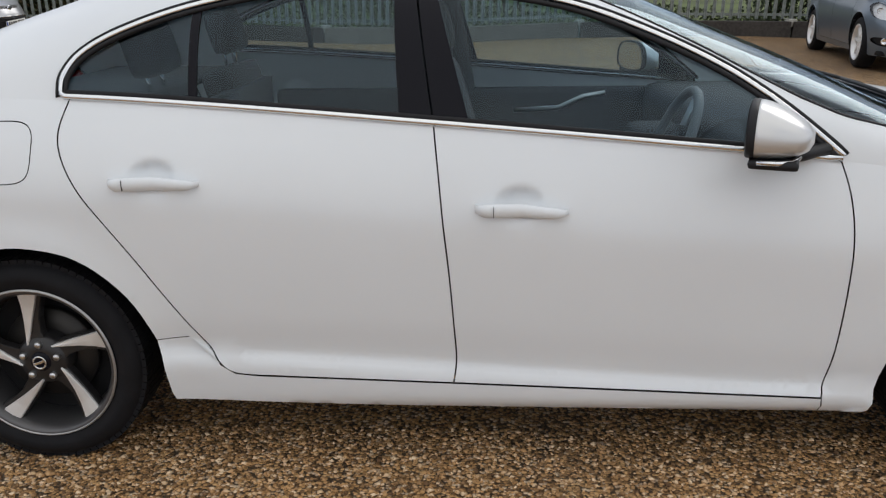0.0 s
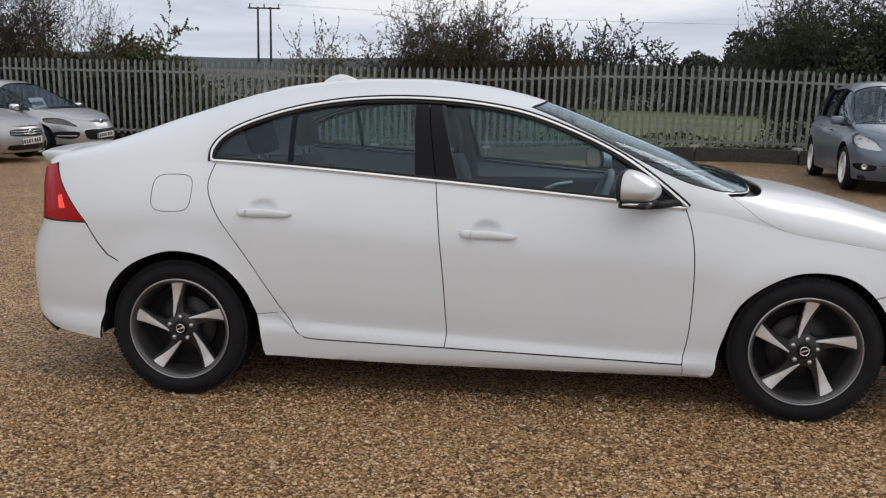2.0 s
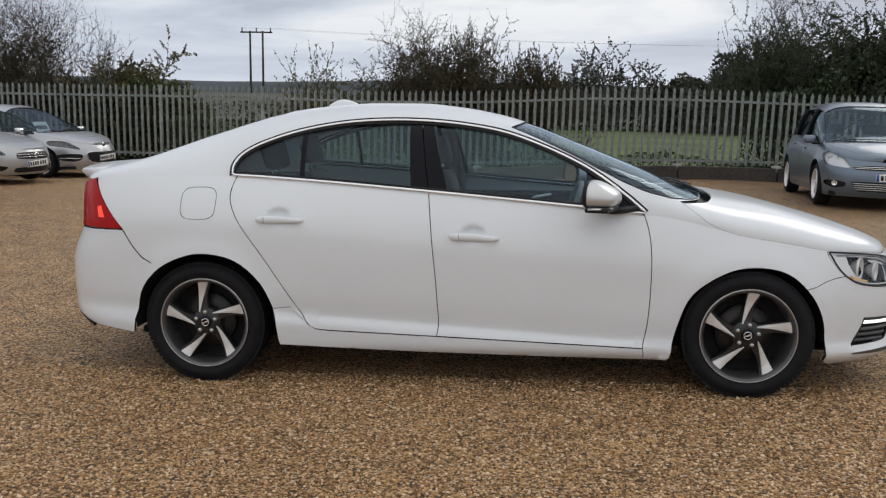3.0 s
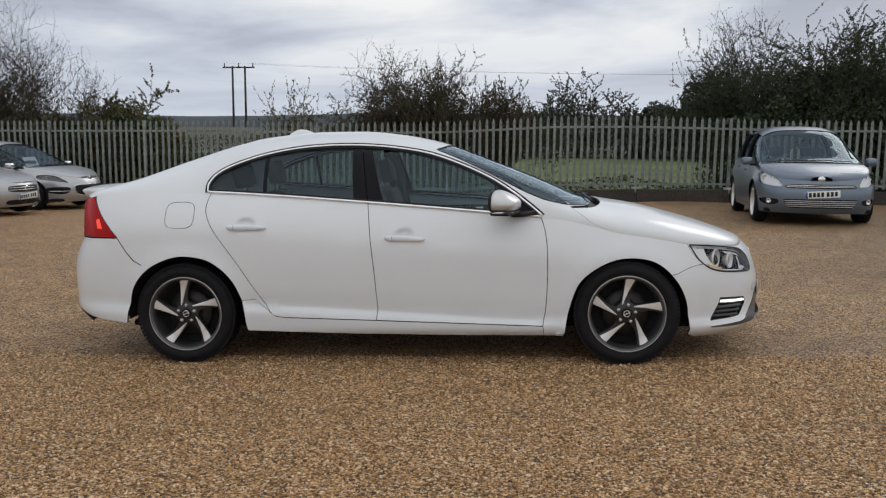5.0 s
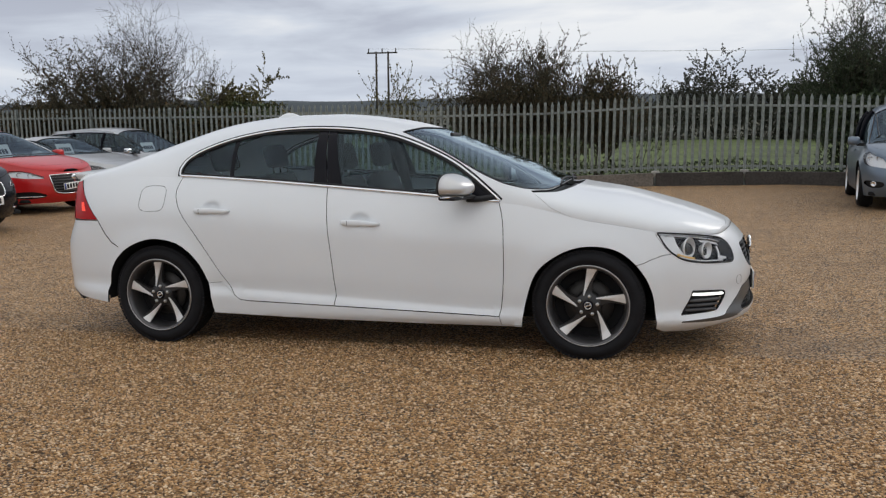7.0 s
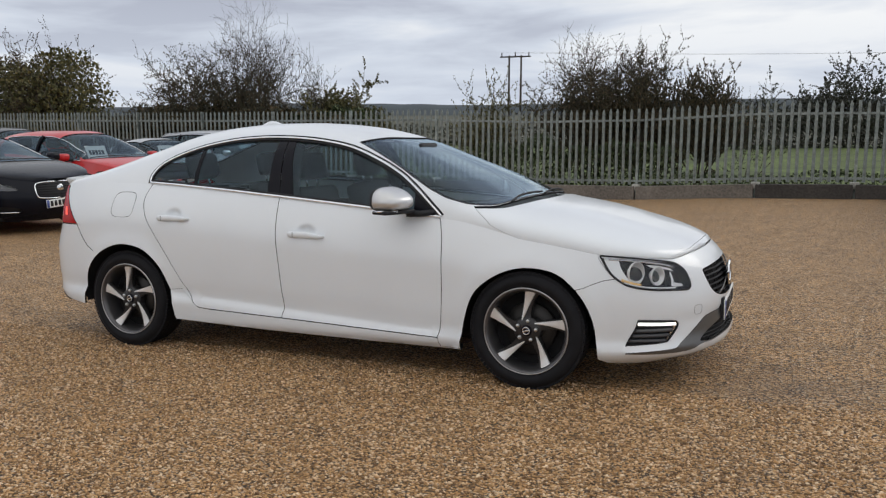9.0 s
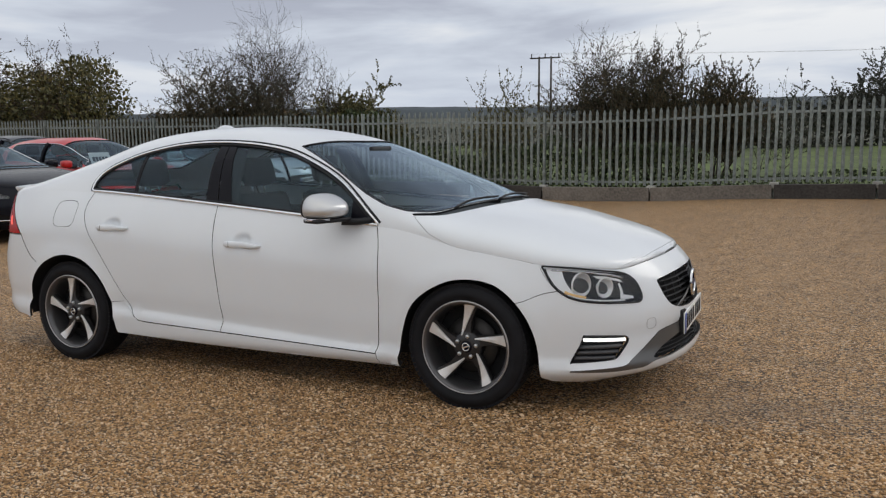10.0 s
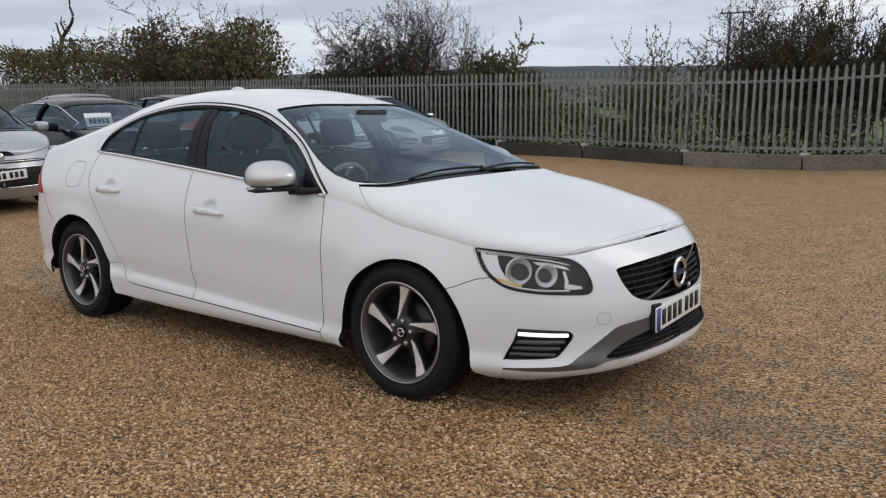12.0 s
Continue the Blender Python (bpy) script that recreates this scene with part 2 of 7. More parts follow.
BARK = mat("bark", (0.060, 0.048, 0.038), 0.9, grain=0.4, scale=18, bump=0.6)
LEAF_OLIVE = leaf_mat("autumn_leaves", (0.020, 0.020, 0.010), (0.050, 0.046, 0.018), (0.12, 0.075, 0.030))
LEAF_GREEN = leaf_mat("dark_green_leaves", (0.012, 0.022, 0.010), (0.030, 0.050, 0.018), (0.060, 0.080, 0.026))
LEAF_BROWN = leaf_mat("russet_leaves", (0.026, 0.020, 0.012), (0.058, 0.046, 0.022), (0.13, 0.075, 0.036))
LEAF_WEED = leaf_mat("weed_leaves", (0.026, 0.040, 0.016), (0.058, 0.085, 0.030), (0.11, 0.13, 0.05))
# far foliage is greyed: distance haze put into the leaf colours
LEAF_FAR = leaf_mat("hazed_far_leaves", (0.030, 0.034, 0.026), (0.048, 0.052, 0.038), (0.075, 0.072, 0.050))
LEAF_YELLOW = leaf_mat("yellowing_leaves", (0.045, 0.050, 0.018), (0.105, 0.098, 0.032), (0.20, 0.16, 0.055))
TIMBER_POLE = mat("power_pole_timber", (0.05, 0.042, 0.036), 0.9, grain=0.3)


# ---- mesh helpers ----
def mesh_ob(name, bm, material, parent=None, label="", smooth=True):
    me = bpy.data.meshes.new(name)
    bmesh.ops.recalc_face_normals(bm, faces=bm.faces) if len(bm.faces) < 4000 else None
    bm.to_mesh(me)
    bm.free()
    # folded edges take DARK by default: the shade in the gaps, as colour
    for m in (material if isinstance(material, (list, tuple)) else [material, DARK]):
        me.materials.append(m)
    if smooth:
        me.polygons.foreach_set("use_smooth", [True] * len(me.polygons))
    ob = new(name, me)
    if parent:
        ob.parent = parent
    if label:
        ob["label"] = label
    return ob


part = mesh_ob


def thing(name, m, label, category, group="", kind=""):
    ob = new(name)
    ob.matrix_world = m
    ob.empty_display_size = 0.1
    return tagged(ob, label, category, group, kind)


def add_box(bm, lo, hi, bevel=0.0, m=None):
    """An axis-aligned box from lo to hi, its edges rounded by bevel."""
    r = bmesh.ops.create_cube(bm, size=1)
    vs = r["verts"]
    for v in vs:
        v.co = Vector([lo[i] + (v.co[i] + 0.5) * (hi[i] - lo[i]) for i in range(3)])
    if bevel:
        es = list({e for v in vs for e in v.link_edges})
        r = bmesh.ops.bevel(bm, geom=es, offset=bevel, segments=2, profile=0.6, affect="EDGES")
        vs = list({v for f in r["faces"] for v in f.verts} | {v for v in vs if v.is_valid})
    if m is not None:
        bmesh.ops.transform(bm, matrix=m, verts=vs)
    return bm


def box(lo, hi, bevel=0.0, m=None):
    return add_box(bmesh.new(), lo, hi, bevel, m)


def grid_faces(bm, rows, close_u=False, close_v=False, caps=False):
    """Quads over rows of points; both ways may close."""
    vs = [[bm.verts.new(p) for p in r] for r in rows]
    nu, nv = len(vs), len(vs[0])
    for i in range(nu if close_u else nu - 1):
        for j in range(nv if close_v else nv - 1):
            try:
                bm.faces.new((vs[i][j], vs[(i + 1) % nu][j], vs[(i + 1) % nu][(j + 1) % nv], vs[i][(j + 1) % nv]))
            except ValueError:
                pass
    if caps:
        for r in (vs[0], vs[-1]):
            try:
                bm.faces.new(r)
            except ValueError:
                pass
    return vs


def lathe(bm, prof, seg=48, axis="y"):
    """Turns the profile (radius, along) round the axis y."""
    rows = []
    for i in range(seg):
        a = 2 * math.pi * i / seg
        rows.append([(r * math.cos(a), h, r * math.sin(a)) for r, h in prof])
    return grid_faces(bm, rows, close_u=True)


def tube(bm, pts, r, sides=6, closed=False, taper=None):
    """A round bar along points; r may be (width, height)."""
    pts = [Vector(p) for p in pts]
    n = len(pts)
    rows = []
    up = Vector((0, 0, 1))
    for i, p in enumerate(pts):
        t = (pts[(i + 1) % n] - pts[i - 1]) if closed else (pts[min(i + 1, n - 1)] - pts[max(i - 1, 0)])
        t.normalize()
        a = t.cross(up)
        a = a.normalized() if a.length > 1e-3 else Vector((1, 0, 0))
        b = a.cross(t)
        rw, rh = r if isinstance(r, tuple) else (r, r)
        k = 1 if taper is None else taper(i / max(1, n - 1))
        rows.append([p + a * (rw * k * math.cos(2 * math.pi * j / sides)) + b * (rh * k * math.sin(2 * math.pi * j / sides)) for j in range(sides)])
    grid_faces(bm, rows, close_u=closed, close_v=True, caps=not closed)
    return bm


class Curve:
    """A smooth curve of y over x through a few knots, with no overshoot."""
    def __init__(s, *knots):
        k = sorted(knots)
        s.x, s.y = np.array([a for a, _ in k], float), np.array([b for _, b in k], float)
        h, d = np.diff(s.x), np.diff(s.y) / np.diff(s.x)
        m = np.zeros(len(s.x))
        m[0], m[-1] = d[0], d[-1]
        for i in range(1, len(d)):
            if d[i - 1] * d[i] > 0:
                w1, w2 = 2 * h[i] + h[i - 1], h[i] + 2 * h[i - 1]
                m[i] = (w1 + w2) / (w1 / d[i - 1] + w2 / d[i])
        s.m = m

    def __call__(s, x):
        x = np.clip(np.asarray(x, float), s.x[0], s.x[-1])
        i = np.clip(np.searchsorted(s.x, x) - 1, 0, len(s.x) - 2)
        h = s.x[i + 1] - s.x[i]
        t = (x - s.x[i]) / h
        return (s.y[i] * (1 + 2 * t) * (1 - t) ** 2 + s.m[i] * h * t * (1 - t) ** 2 + s.y[i + 1] * t * t * (3 - 2 * t) + s.m[i + 1] * h * t * t * (t - 1))


def smooth_line(knots, n=12, closed=False):
    """Catmull-Rom through knots (tuples of any length); n points a span."""
    k = [np.array(p, float) for p in knots]
    N = len(k)
    out = []
    for i in range(N if closed else N - 1):
        a, b, c, d = (k[(i - 1) % N], k[i], k[(i + 1) % N], k[(i + 2) % N]) if closed else (k[max(i - 1, 0)], k[i], k[i + 1], k[min(i + 2, N - 1)])
        for j in range(n):
            t = j / n
            out.append(0.5 * (2 * b + (c - a) * t + (2 * a - 5 * b + 4 * c - d) * t * t + (3 * b - 3 * c + d - a) * t ** 3))
    if not closed:
        out.append(k[-1])
    return out


def straight(knots, step=0.03, closed=False):
    """Points at even steps along straight spans."""
    k = [np.array(p, float) for p in knots]
    out = []
    for i in range(len(k) if closed else len(k) - 1):
        a, b = k[i], k[(i + 1) % len(k)]
        m = max(1, int(round(np.linalg.norm(b - a) / step)))
        out += [a + (b - a) * j / m for j in range(m)]
    if not closed:
        out.append(k[-1])
    return out


def inside(p, poly):
    """Which of the points p lie inside the polygon."""
    p, poly = np.atleast_2d(p), np.asarray(poly)
    x, y = p[:, 0:1], p[:, 1:2]
    x0, y0 = poly[:, 0], poly[:, 1]
    x1, y1 = np.roll(x0, -1), np.roll(y0, -1)
    c = (y0 > y) != (y1 > y)
    with np.errstate(divide="ignore", invalid="ignore"):
        xi = (x1 - x0) * (y - y0) / (y1 - y0) + x0
    return (np.sum(c & (x < xi), axis=1) % 2) == 1


def region(bm, outline, surface, holes=(), step=0.04, lip=0.012, extra=(), sign=1, bare=None):
    """Fills the outline (less holes) in the surface's own two coordinates with small triangles, lays them on the surface, and folds
    the edges inward by lip (as the mesh's second material), but for edges whose ends are both bare."""
    loops = [np.array(outline)] + [np.array(h) for h in holes]
    pts, edges = [], []
    for lo in loops:
        s = len(pts)
        pts += [tuple(p[:2]) for p in lo]
        edges += [(s + i, s + (i + 1) % len(lo)) for i in range(len(lo))]
    bnd = np.array(pts)
    o = loops[0]
    gx, gy = np.arange(o[:, 0].min(), o[:, 0].max() + step, step), np.arange(o[:, 1].min(), o[:, 1].max() + step, step)
    g = np.array([(a + (0.5 * step if j % 2 else 0), b) for j, b in enumerate(gy) for a in gx])
    if len(extra):
        g = np.vstack([g, np.array(extra)])
    keep = inside(g, o)
    for h in loops[1:]:
        keep &= ~inside(g, h)
    g = g[keep]
    if len(g):
        near = np.array([np.min(np.sum((bnd - q) ** 2, axis=1)) for q in g])
        g = g[near > (0.35 * step) ** 2] if not len(extra) else g[near > (0.12 * step) ** 2]
    allp = [Vector(p) for p in pts] + [Vector(p) for p in g]
    from_cdt = delaunay(allp, edges)
    vco, tris = from_cdt
    vco = np.array([(v[0], v[1]) for v in vco])
    cen = np.array([vco[list(t)].mean(axis=0) for t in tris])
    ok = inside(cen, o)
    for h in loops[1:]:
        ok &= ~inside(cen, h)
    P = surface(vco[:, 0], vco[:, 1])
    vs = [bm.verts.new((p[0], sign * p[1], p[2])) for p in P]
    for t, k in zip(tris, ok):
        if k:
            try:
                bm.faces.new([vs[i] for i in (t if sign > 0 else t[::-1])])
            except ValueError:
                pass
    if lip:
        e = 1e-3
        for lo in loops:
            A = surface(lo[:, 0], lo[:, 1])
            du, dv = surface(lo[:, 0] + e, lo[:, 1]) - surface(lo[:, 0] - e, lo[:, 1]), surface(lo[:, 0], lo[:, 1] + e) - surface(lo[:, 0], lo[:, 1] - e)
            nrm = np.cross(du, dv)
            nrm /= np.maximum(np.linalg.norm(nrm, axis=1, keepdims=True), 1e-9)
            core = np.stack([A[:, 0] * 0.93, A[:, 1] * 0.2, np.full(len(A), 0.62)], 1)
            flip = np.sign(np.sum(nrm * (A - core), axis=1, keepdims=True))
            B = A - nrm * flip * lip
            for M in (A, B):
                M[:, 1] *= sign
            va, vb = [bm.verts.new(p) for p in A], [bm.verts.new(p) for p in B]
            for i in range(len(lo)):
                j = (i + 1) % len(lo)
                if bare and bare(lo[i]) and bare(lo[j]):
                    continue
                f = bm.faces.new((va[i], va[j], vb[j], vb[i]))
                f.material_index = 1
            for v in [v for v in va + vb if not v.link_faces]:
                bm.verts.remove(v)
    for v in [v for v in vs if not v.link_faces]:
        bm.verts.remove(v)
    return bm


def delaunay(points, edges):
    from mathutils import geometry
    v, _, f, *_ = geometry.delaunay_2d_cdt(points, edges, [], 0, 1e-6)
    return v, f


# ---- ground ----
ROLLS = Curve((-60, -0.02), (-12, 0.0), (-9, 0.01), (-6, 0.012), (-4, -0.03), (-2.5, -0.055), (-1.6, -0.0378), (0, 0.0), (1.5, 0.0354), (3, 0.08), (5, 0.19), (7, 0.22), (12, 0.25), (60, 0.25))

FALL = Curve((-60, 0.10), (-12, 0.10), (-8, 0.09), (-3, 0.07), (-0.9, 0.05), (1.2, -0.02), (2.5, -0.03), (4, 0.0), (5, 0.04), (7, 0.10), (60, 0.12))   # the yard falls a little more along the fence


def ground_z(x, y):
    """The yard tilts and rolls a little."""
    return ROLLS(x) - 0.2 * np.tanh((np.asarray(y, float) + 0.9) / 10) - FALL(x) * np.clip((np.asarray(y, float) - 8) / 5, 0, 1)


CAR_TILT = Matrix(((0.9997, 0.0005, -0.0236, 0.0004), (0.0, 0.9998, 0.02, -0.0002), (0.0236, -0.02, 0.9995, -0.018), (0, 0, 0, 1)))


def fence_y(x):
    return 14.3 - 0.042 * x


def ground_sheet(name, xs, ys, zf, material, label, category):
    bm = bmesh.new()
    grid_faces(bm, [[(x, y, float(zf(x, y))) for x in xs] for y in ys])
    ob = mesh_ob(name, bm, material)
    return tagged(ob, label, category, kind="structure")


# ---- car bodies ----
class Shell:
    """The outer skin of a car: a lower body of level slices round a plan outline, and an upper skin of cross-sections above the shoulder.
    x forward, y to the side, z up from the ground."""
    def __init__(s, plan, belt, crown, side, front, rear, tuck, lean, wheels, squash=None, depth=0.26, dents=(), flare=0.012, rake=0.0):
        k = smooth_line(plan, 40)
        k = np.array(k)
        seg = np.r_[0, np.cumsum(np.linalg.norm(np.diff(k, axis=0), axis=1))]
        s.qmax = seg[-1]
        s.q = np.linspace(0, s.qmax, 700)
        s.ox, s.oy = np.interp(s.q, seg, k[:, 0]), np.interp(s.q, seg, k[:, 1])
        tx, ty = np.gradient(s.ox, s.q), np.gradient(s.oy, s.q)
        w = np.ones(25) / 25
        tx, ty = (np.convolve(np.pad(t, 12, mode="edge"), w, "valid") for t in (tx, ty))
        ln = np.hypot(tx, ty)
        s.nx, s.ny = -ty / ln, tx / ln
        flip = np.sign(s.ny[350])
        s.nx, s.ny = s.nx * flip, s.ny * flip
        s.nx[0], s.ny[0], s.nx[-1], s.ny[-1] = 1, 0, -1, 0
        s.belt, s.crown, s.side, s.front, s.rear, s.tuck, s.lean = belt, crown, side, front, rear, tuck, lean
        s.wheels, s.depth, s.dents, s.flare, s.rake = wheels, depth, dents, flare, rake
        s.squash = squash or Curve((-3, 0.6), (3, 0.6))
        zb = s.belt(s.ox)
        e = s.lower(s.q, zb)
        order = np.argsort(e[:, 0])
        s.ex, s.ey, s.ez = e[order, 0], np.maximum(e[order, 1], 0), e[order, 2]

    def lower(s, q, z):
        q, z = np.abs(np.asarray(q, float)), np.asarray(z, float)
        sg = np.where(np.asarray(q) < 0, -1.0, 1.0)
        ox, oy = np.interp(q, s.q, s.ox), np.interp(q, s.q, s.oy)
        nx, ny = np.interp(q, s.q, s.nx), np.interp(q, s.q, s.ny)
        d = np.maximum(s.belt(ox) - z, 0)
        zs = z + s.rake * np.clip(ox, -0.95, 0.95) * np.clip((0.55 - z) / 0.2, 0, 1) * np.clip((z - 0.2) / 0.08, 0, 1)   # the lowest crease falls towards the nose
        side = s.side(zs) + s.tuck(ox) * np.maximum(1 - d / s.depth, 0) ** 1.7
        for xw, zw, r in s.wheels:
            rr = np.hypot(ox - xw, z - zw)
            side = side - s.flare * np.exp(-((rr - r) / 0.055) ** 2) * (z > zw - 0.2)
        for xd, zd, rx, rz, dep in s.dents:
            side = side + dep * np.exp(-(((ox - xd) / rx) ** 2 + ((z - zd) / rz) ** 2) ** 2)
        wf, wr = np.clip(nx, 0, 1) ** 2, np.clip(-nx, 0, 1) ** 2
        inset = side * (1 - wf - wr) + s.front(z) * wf + s.rear(z) * wr
        return np.stack([ox - nx * inset, np.maximum(oy - ny * inset, 0) * sg, z + 0 * ox], -1)

    def upper(s, x, v):
        """v runs 0 at one shoulder, 1 on the centre line, 2 at the other."""
        x, v = np.asarray(x, float), np.asarray(v, float)
        f = np.where(v > 1, 2 - v, v)
        f = np.clip(f, 0, 1)
        yb, zb = np.interp(x, s.ex, s.ey), np.interp(x, s.ex, s.ez)
        h = np.maximum(s.crown(x) - zb, 0.004)
        b = s.squash(x)
        th = np.pi / 2 * f ** (1 / b)
        up = h * np.sin(th) ** b
        y = (yb - s.lean(x) * up) * np.maximum(np.cos(th), 0) ** (b * 0.85)
        return np.stack([x, np.where(v > 1, -y, y), zb + up], -1)

    # from places on the car to the skins' own coordinates
    def q_of_x(s, x, front=True):
        return float(np.interp(-x, -s.ox, s.q))

    def q_of_y(s, y, front=True):
        i = int(np.argmax(s.oy))
        if front:
            return float(np.interp(y, s.oy[:i], s.q[:i]))
        return float(np.interp(-y, -s.oy[i:], s.q[i:]))

    def q_near(s, x, y):
        i = int(np.clip(np.argmin((s.ox - x) ** 2 + (s.oy - y) ** 2), 1, len(s.q) - 2))
        ax, ay = s.ox[i + 1] - s.ox[i - 1], s.oy[i + 1] - s.oy[i - 1]
        t = ((x - s.ox[i - 1]) * ax + (y - s.oy[i - 1]) * ay) / (ax * ax + ay * ay)
        return float(s.q[i - 1] + t * (s.q[i + 1] - s.q[i - 1]))

    def v_of_z(s, x, z):
        vv = np.linspace(0, 1, 120)
        return float(np.interp(z, s.upper(np.full(120, x), vv)[:, 2], vv))

    def v_of_y(s, x, y):
        vv = np.linspace(0, 1, 120)
        return float(np.interp(-y, -s.upper(np.full(120, x), vv)[:, 1], vv))

    def side_line(s, pts):
        return [(s.q_of_x(p[0]), p[1]) for p in pts]

    def glass_line(s, pts):
        return [(p[0], s.v_of_z(p[0], p[1])) for p in pts]

    def top_line(s, pts):
        return [(p[0], s.v_of_y(p[0], p[1])) for p in pts]


def arc_pts(cx, cz, r, a0, a1, n, rz=None):
    return [(cx + r * math.cos(radians(a0 + (a1 - a0) * i / n)), cz + (rz or r) * math.sin(radians(a0 + (a1 - a0) * i / n))) for i in range(n + 1)]


def mirror_v(line):
    return [(x, 2 - v) for x, v in line]


def shrink(poly, d):
    """The polygon moved inward by d."""
    p = np.array(poly, float)
    a, b = p - np.roll(p, 1, axis=0), np.roll(p, -1, axis=0) - p
    t = a / np.maximum(np.linalg.norm(a, axis=1, keepdims=True), 1e-9) + b / np.maximum(np.linalg.norm(b, axis=1, keepdims=True), 1e-9)
    n = np.stack([-t[:, 1], t[:, 0]], 1)
    n /= np.maximum(np.linalg.norm(n, axis=1, keepdims=True), 1e-9)
    area = np.sum(p[:, 0] * np.roll(p[:, 1], -1) - np.roll(p[:, 0], -1) * p[:, 1])
    return p + n * d * (1 if area > 0 else -1)


def offset_surface(f, d, core_z=0.7):
    """The surface f moved outward by d along its normal."""
    def g(u, v):
        e = 2e-3
        P = f(u, v)
        n = np.cross(f(u + e, v) - f(u - e, v), f(u, v + e) - f(u, v - e))
        n = n / np.maximum(np.linalg.norm(n, axis=-1, keepdims=True), 1e-12)
        core = np.stack([P[..., 0] * 0.93, P[..., 1] * 0.2, np.full(P.shape[:-1], core_z)], -1)
        s = np.sign(np.sum(n * (P - core), axis=-1, keepdims=True))
        return P + n * s * d
    return g


def line_on(f, line, sign=1):
    a = np.array(line)
    P = f(a[:, 0], a[:, 1])
    P[:, 1] *= sign
    return [tuple(p) for p in P]


def wheel(parent, x, y, z, R, rim, width, style, side, turned=0.0):
    """A wheel with tyre, rim, spokes, bolts and a disc behind them. side: -1 for the car's right."""
    hub = new("wheel")
    hub.parent = parent
    hub.matrix_local = pose(x, y, z) @ (Matrix.Identity(4) if side < 0 else pose(0, 0, 0, 0, 0, 180))
    w = width / 2
    bm = bmesh.new()
    lathe(bm, [(rim - 0.004, -w + 0.012), (rim + 0.012, -w + 0.001), (rim + 0.03, -w - 0.006), (R - 0.045, -w - 0.008), (R - 0.02, -w + 0.004), (R - 0.007, -w + 0.022),
               (R, -w + 0.05), (R, w - 0.05), (R - 0.02, w - 0.004), (rim, w - 0.01), (rim - 0.03, w - 0.03)], 72)
    tyre = part("tyre", bm, RUBBER, hub)
    if style == "star":
        # shoulder blocks of the tread
        bm = bmesh.new()
        for i in range(80):
            a = 2 * math.pi * i / 80
            m = Matrix.Rotation(-a, 4, "Y")
            add_box(bm, (R - 0.012, -w + 0.016, -0.0108), (R + 0.0022, -w + 0.062, 0.0108), 0, m)
            add_box(bm, (R - 0.012, -w + 0.07, -0.0108), (R + 0.0022, w - 0.07, 0.0108), 0, m)
        part("tread", bm, RUBBER, tyre, smooth=False)
    bm = bmesh.new()
    lathe(bm, [(rim + 0.006, -w + 0.002), (rim - 0.004, -w - 0.002), (rim - 0.012, -w + 0.006), (rim - 0.022, -w + 0.03), (rim - 0.03, 0), (rim - 0.03, w - 0.03)], 72)
    lip = bmesh.new()
    lathe(lip, [(rim + 0.006, -w + 0.001), (rim + 0.003, -w - 0.004), (rim - 0.0005, -w - 0.0035), (rim - 0.002, -w + 0.002)], 72)
    part("rim_lip", lip, RIMEDGE if style == "star" else ALLOY, hub)
    part("rim", bm, RIMGREY if style == "star" else ALLOY, hub)
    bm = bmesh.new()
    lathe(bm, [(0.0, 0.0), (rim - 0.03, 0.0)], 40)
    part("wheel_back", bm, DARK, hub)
    bm = bmesh.new()
    lathe(bm, [(0.07, -0.03), (0.142, -0.03), (0.144, -0.02), (0.142, -0.005)], 40)
    part("brake_disc", bm, DISC, hub)
    if style == "star":
        yf = -w + 0.022
        bm = bmesh.new()
        lathe(bm, [(0.0, yf + 0.002), (0.03, yf), (0.068, yf + 0.004), (0.078, yf + 0.02), (0.08, yf + 0.06)], 40)
        part("hub_plate", bm, GUNMETAL, hub)
        body = ((-0.036, 0.045, 0.030, 0.045), (-0.030, 0.085, 0.021, 0.085), (-0.022, 0.13, 0.026, 0.13), (-0.015, 0.175, 0.044, 0.172), (-0.010, rim - 0.016, 0.064, rim - 0.027))
        face = ((-0.029, 0.056, -0.022, 0.056), (-0.024, 0.09, -0.008, 0.09), (-0.018, 0.13, 0.009, 0.13), (-0.011, 0.175, 0.031, 0.173), (-0.006, rim - 0.014, 0.052, rim - 0.022))
        for i in range(5):
            turn = Matrix.Rotation(-radians(72 * i + turned), 4, "Y")
            for name, m, edge, y0, th in (("spoke", GUNMETAL, body, yf + 0.008, 0.03), ("spoke_face", ALLOY, face, yf, 0.012)):
                bm = bmesh.new()
                rows = []
                for j, (x0, z0, x1, z1) in enumerate(edge):
                    yy = y0 + 0.006 * math.sin(math.pi * j / 4) - 0.003 * (j == 4)
                    rows.append([(x0, yy + th, z0), (x0, yy + 0.003, z0), (x0 + 0.002, yy, z0), ((x0 + x1) / 2, yy - 0.001, (z0 + z1) / 2), (x1 - 0.002, yy, z1), (x1, yy + 0.003, z1), (x1, yy + th, z1)])
                grid_faces(bm, rows, caps=True)
                bmesh.ops.transform(bm, matrix=turn, verts=bm.verts)
                part(name, bm, m, hub, smooth=False)
        for i in range(5):
            a = radians(81 + 72 * i + turned)
            bm = bmesh.new()
            lathe(bm, [(0.0, -0.008), (0.008, -0.008), (0.0105, -0.004), (0.0105, 0.012)], 12)
            bmesh.ops.translate(bm, verts=bm.verts, vec=(0.054 * math.cos(a), yf - 0.002, 0.054 * math.sin(a)))
            part("bolt", bm, SATIN, hub)
        bm = bmesh.new()
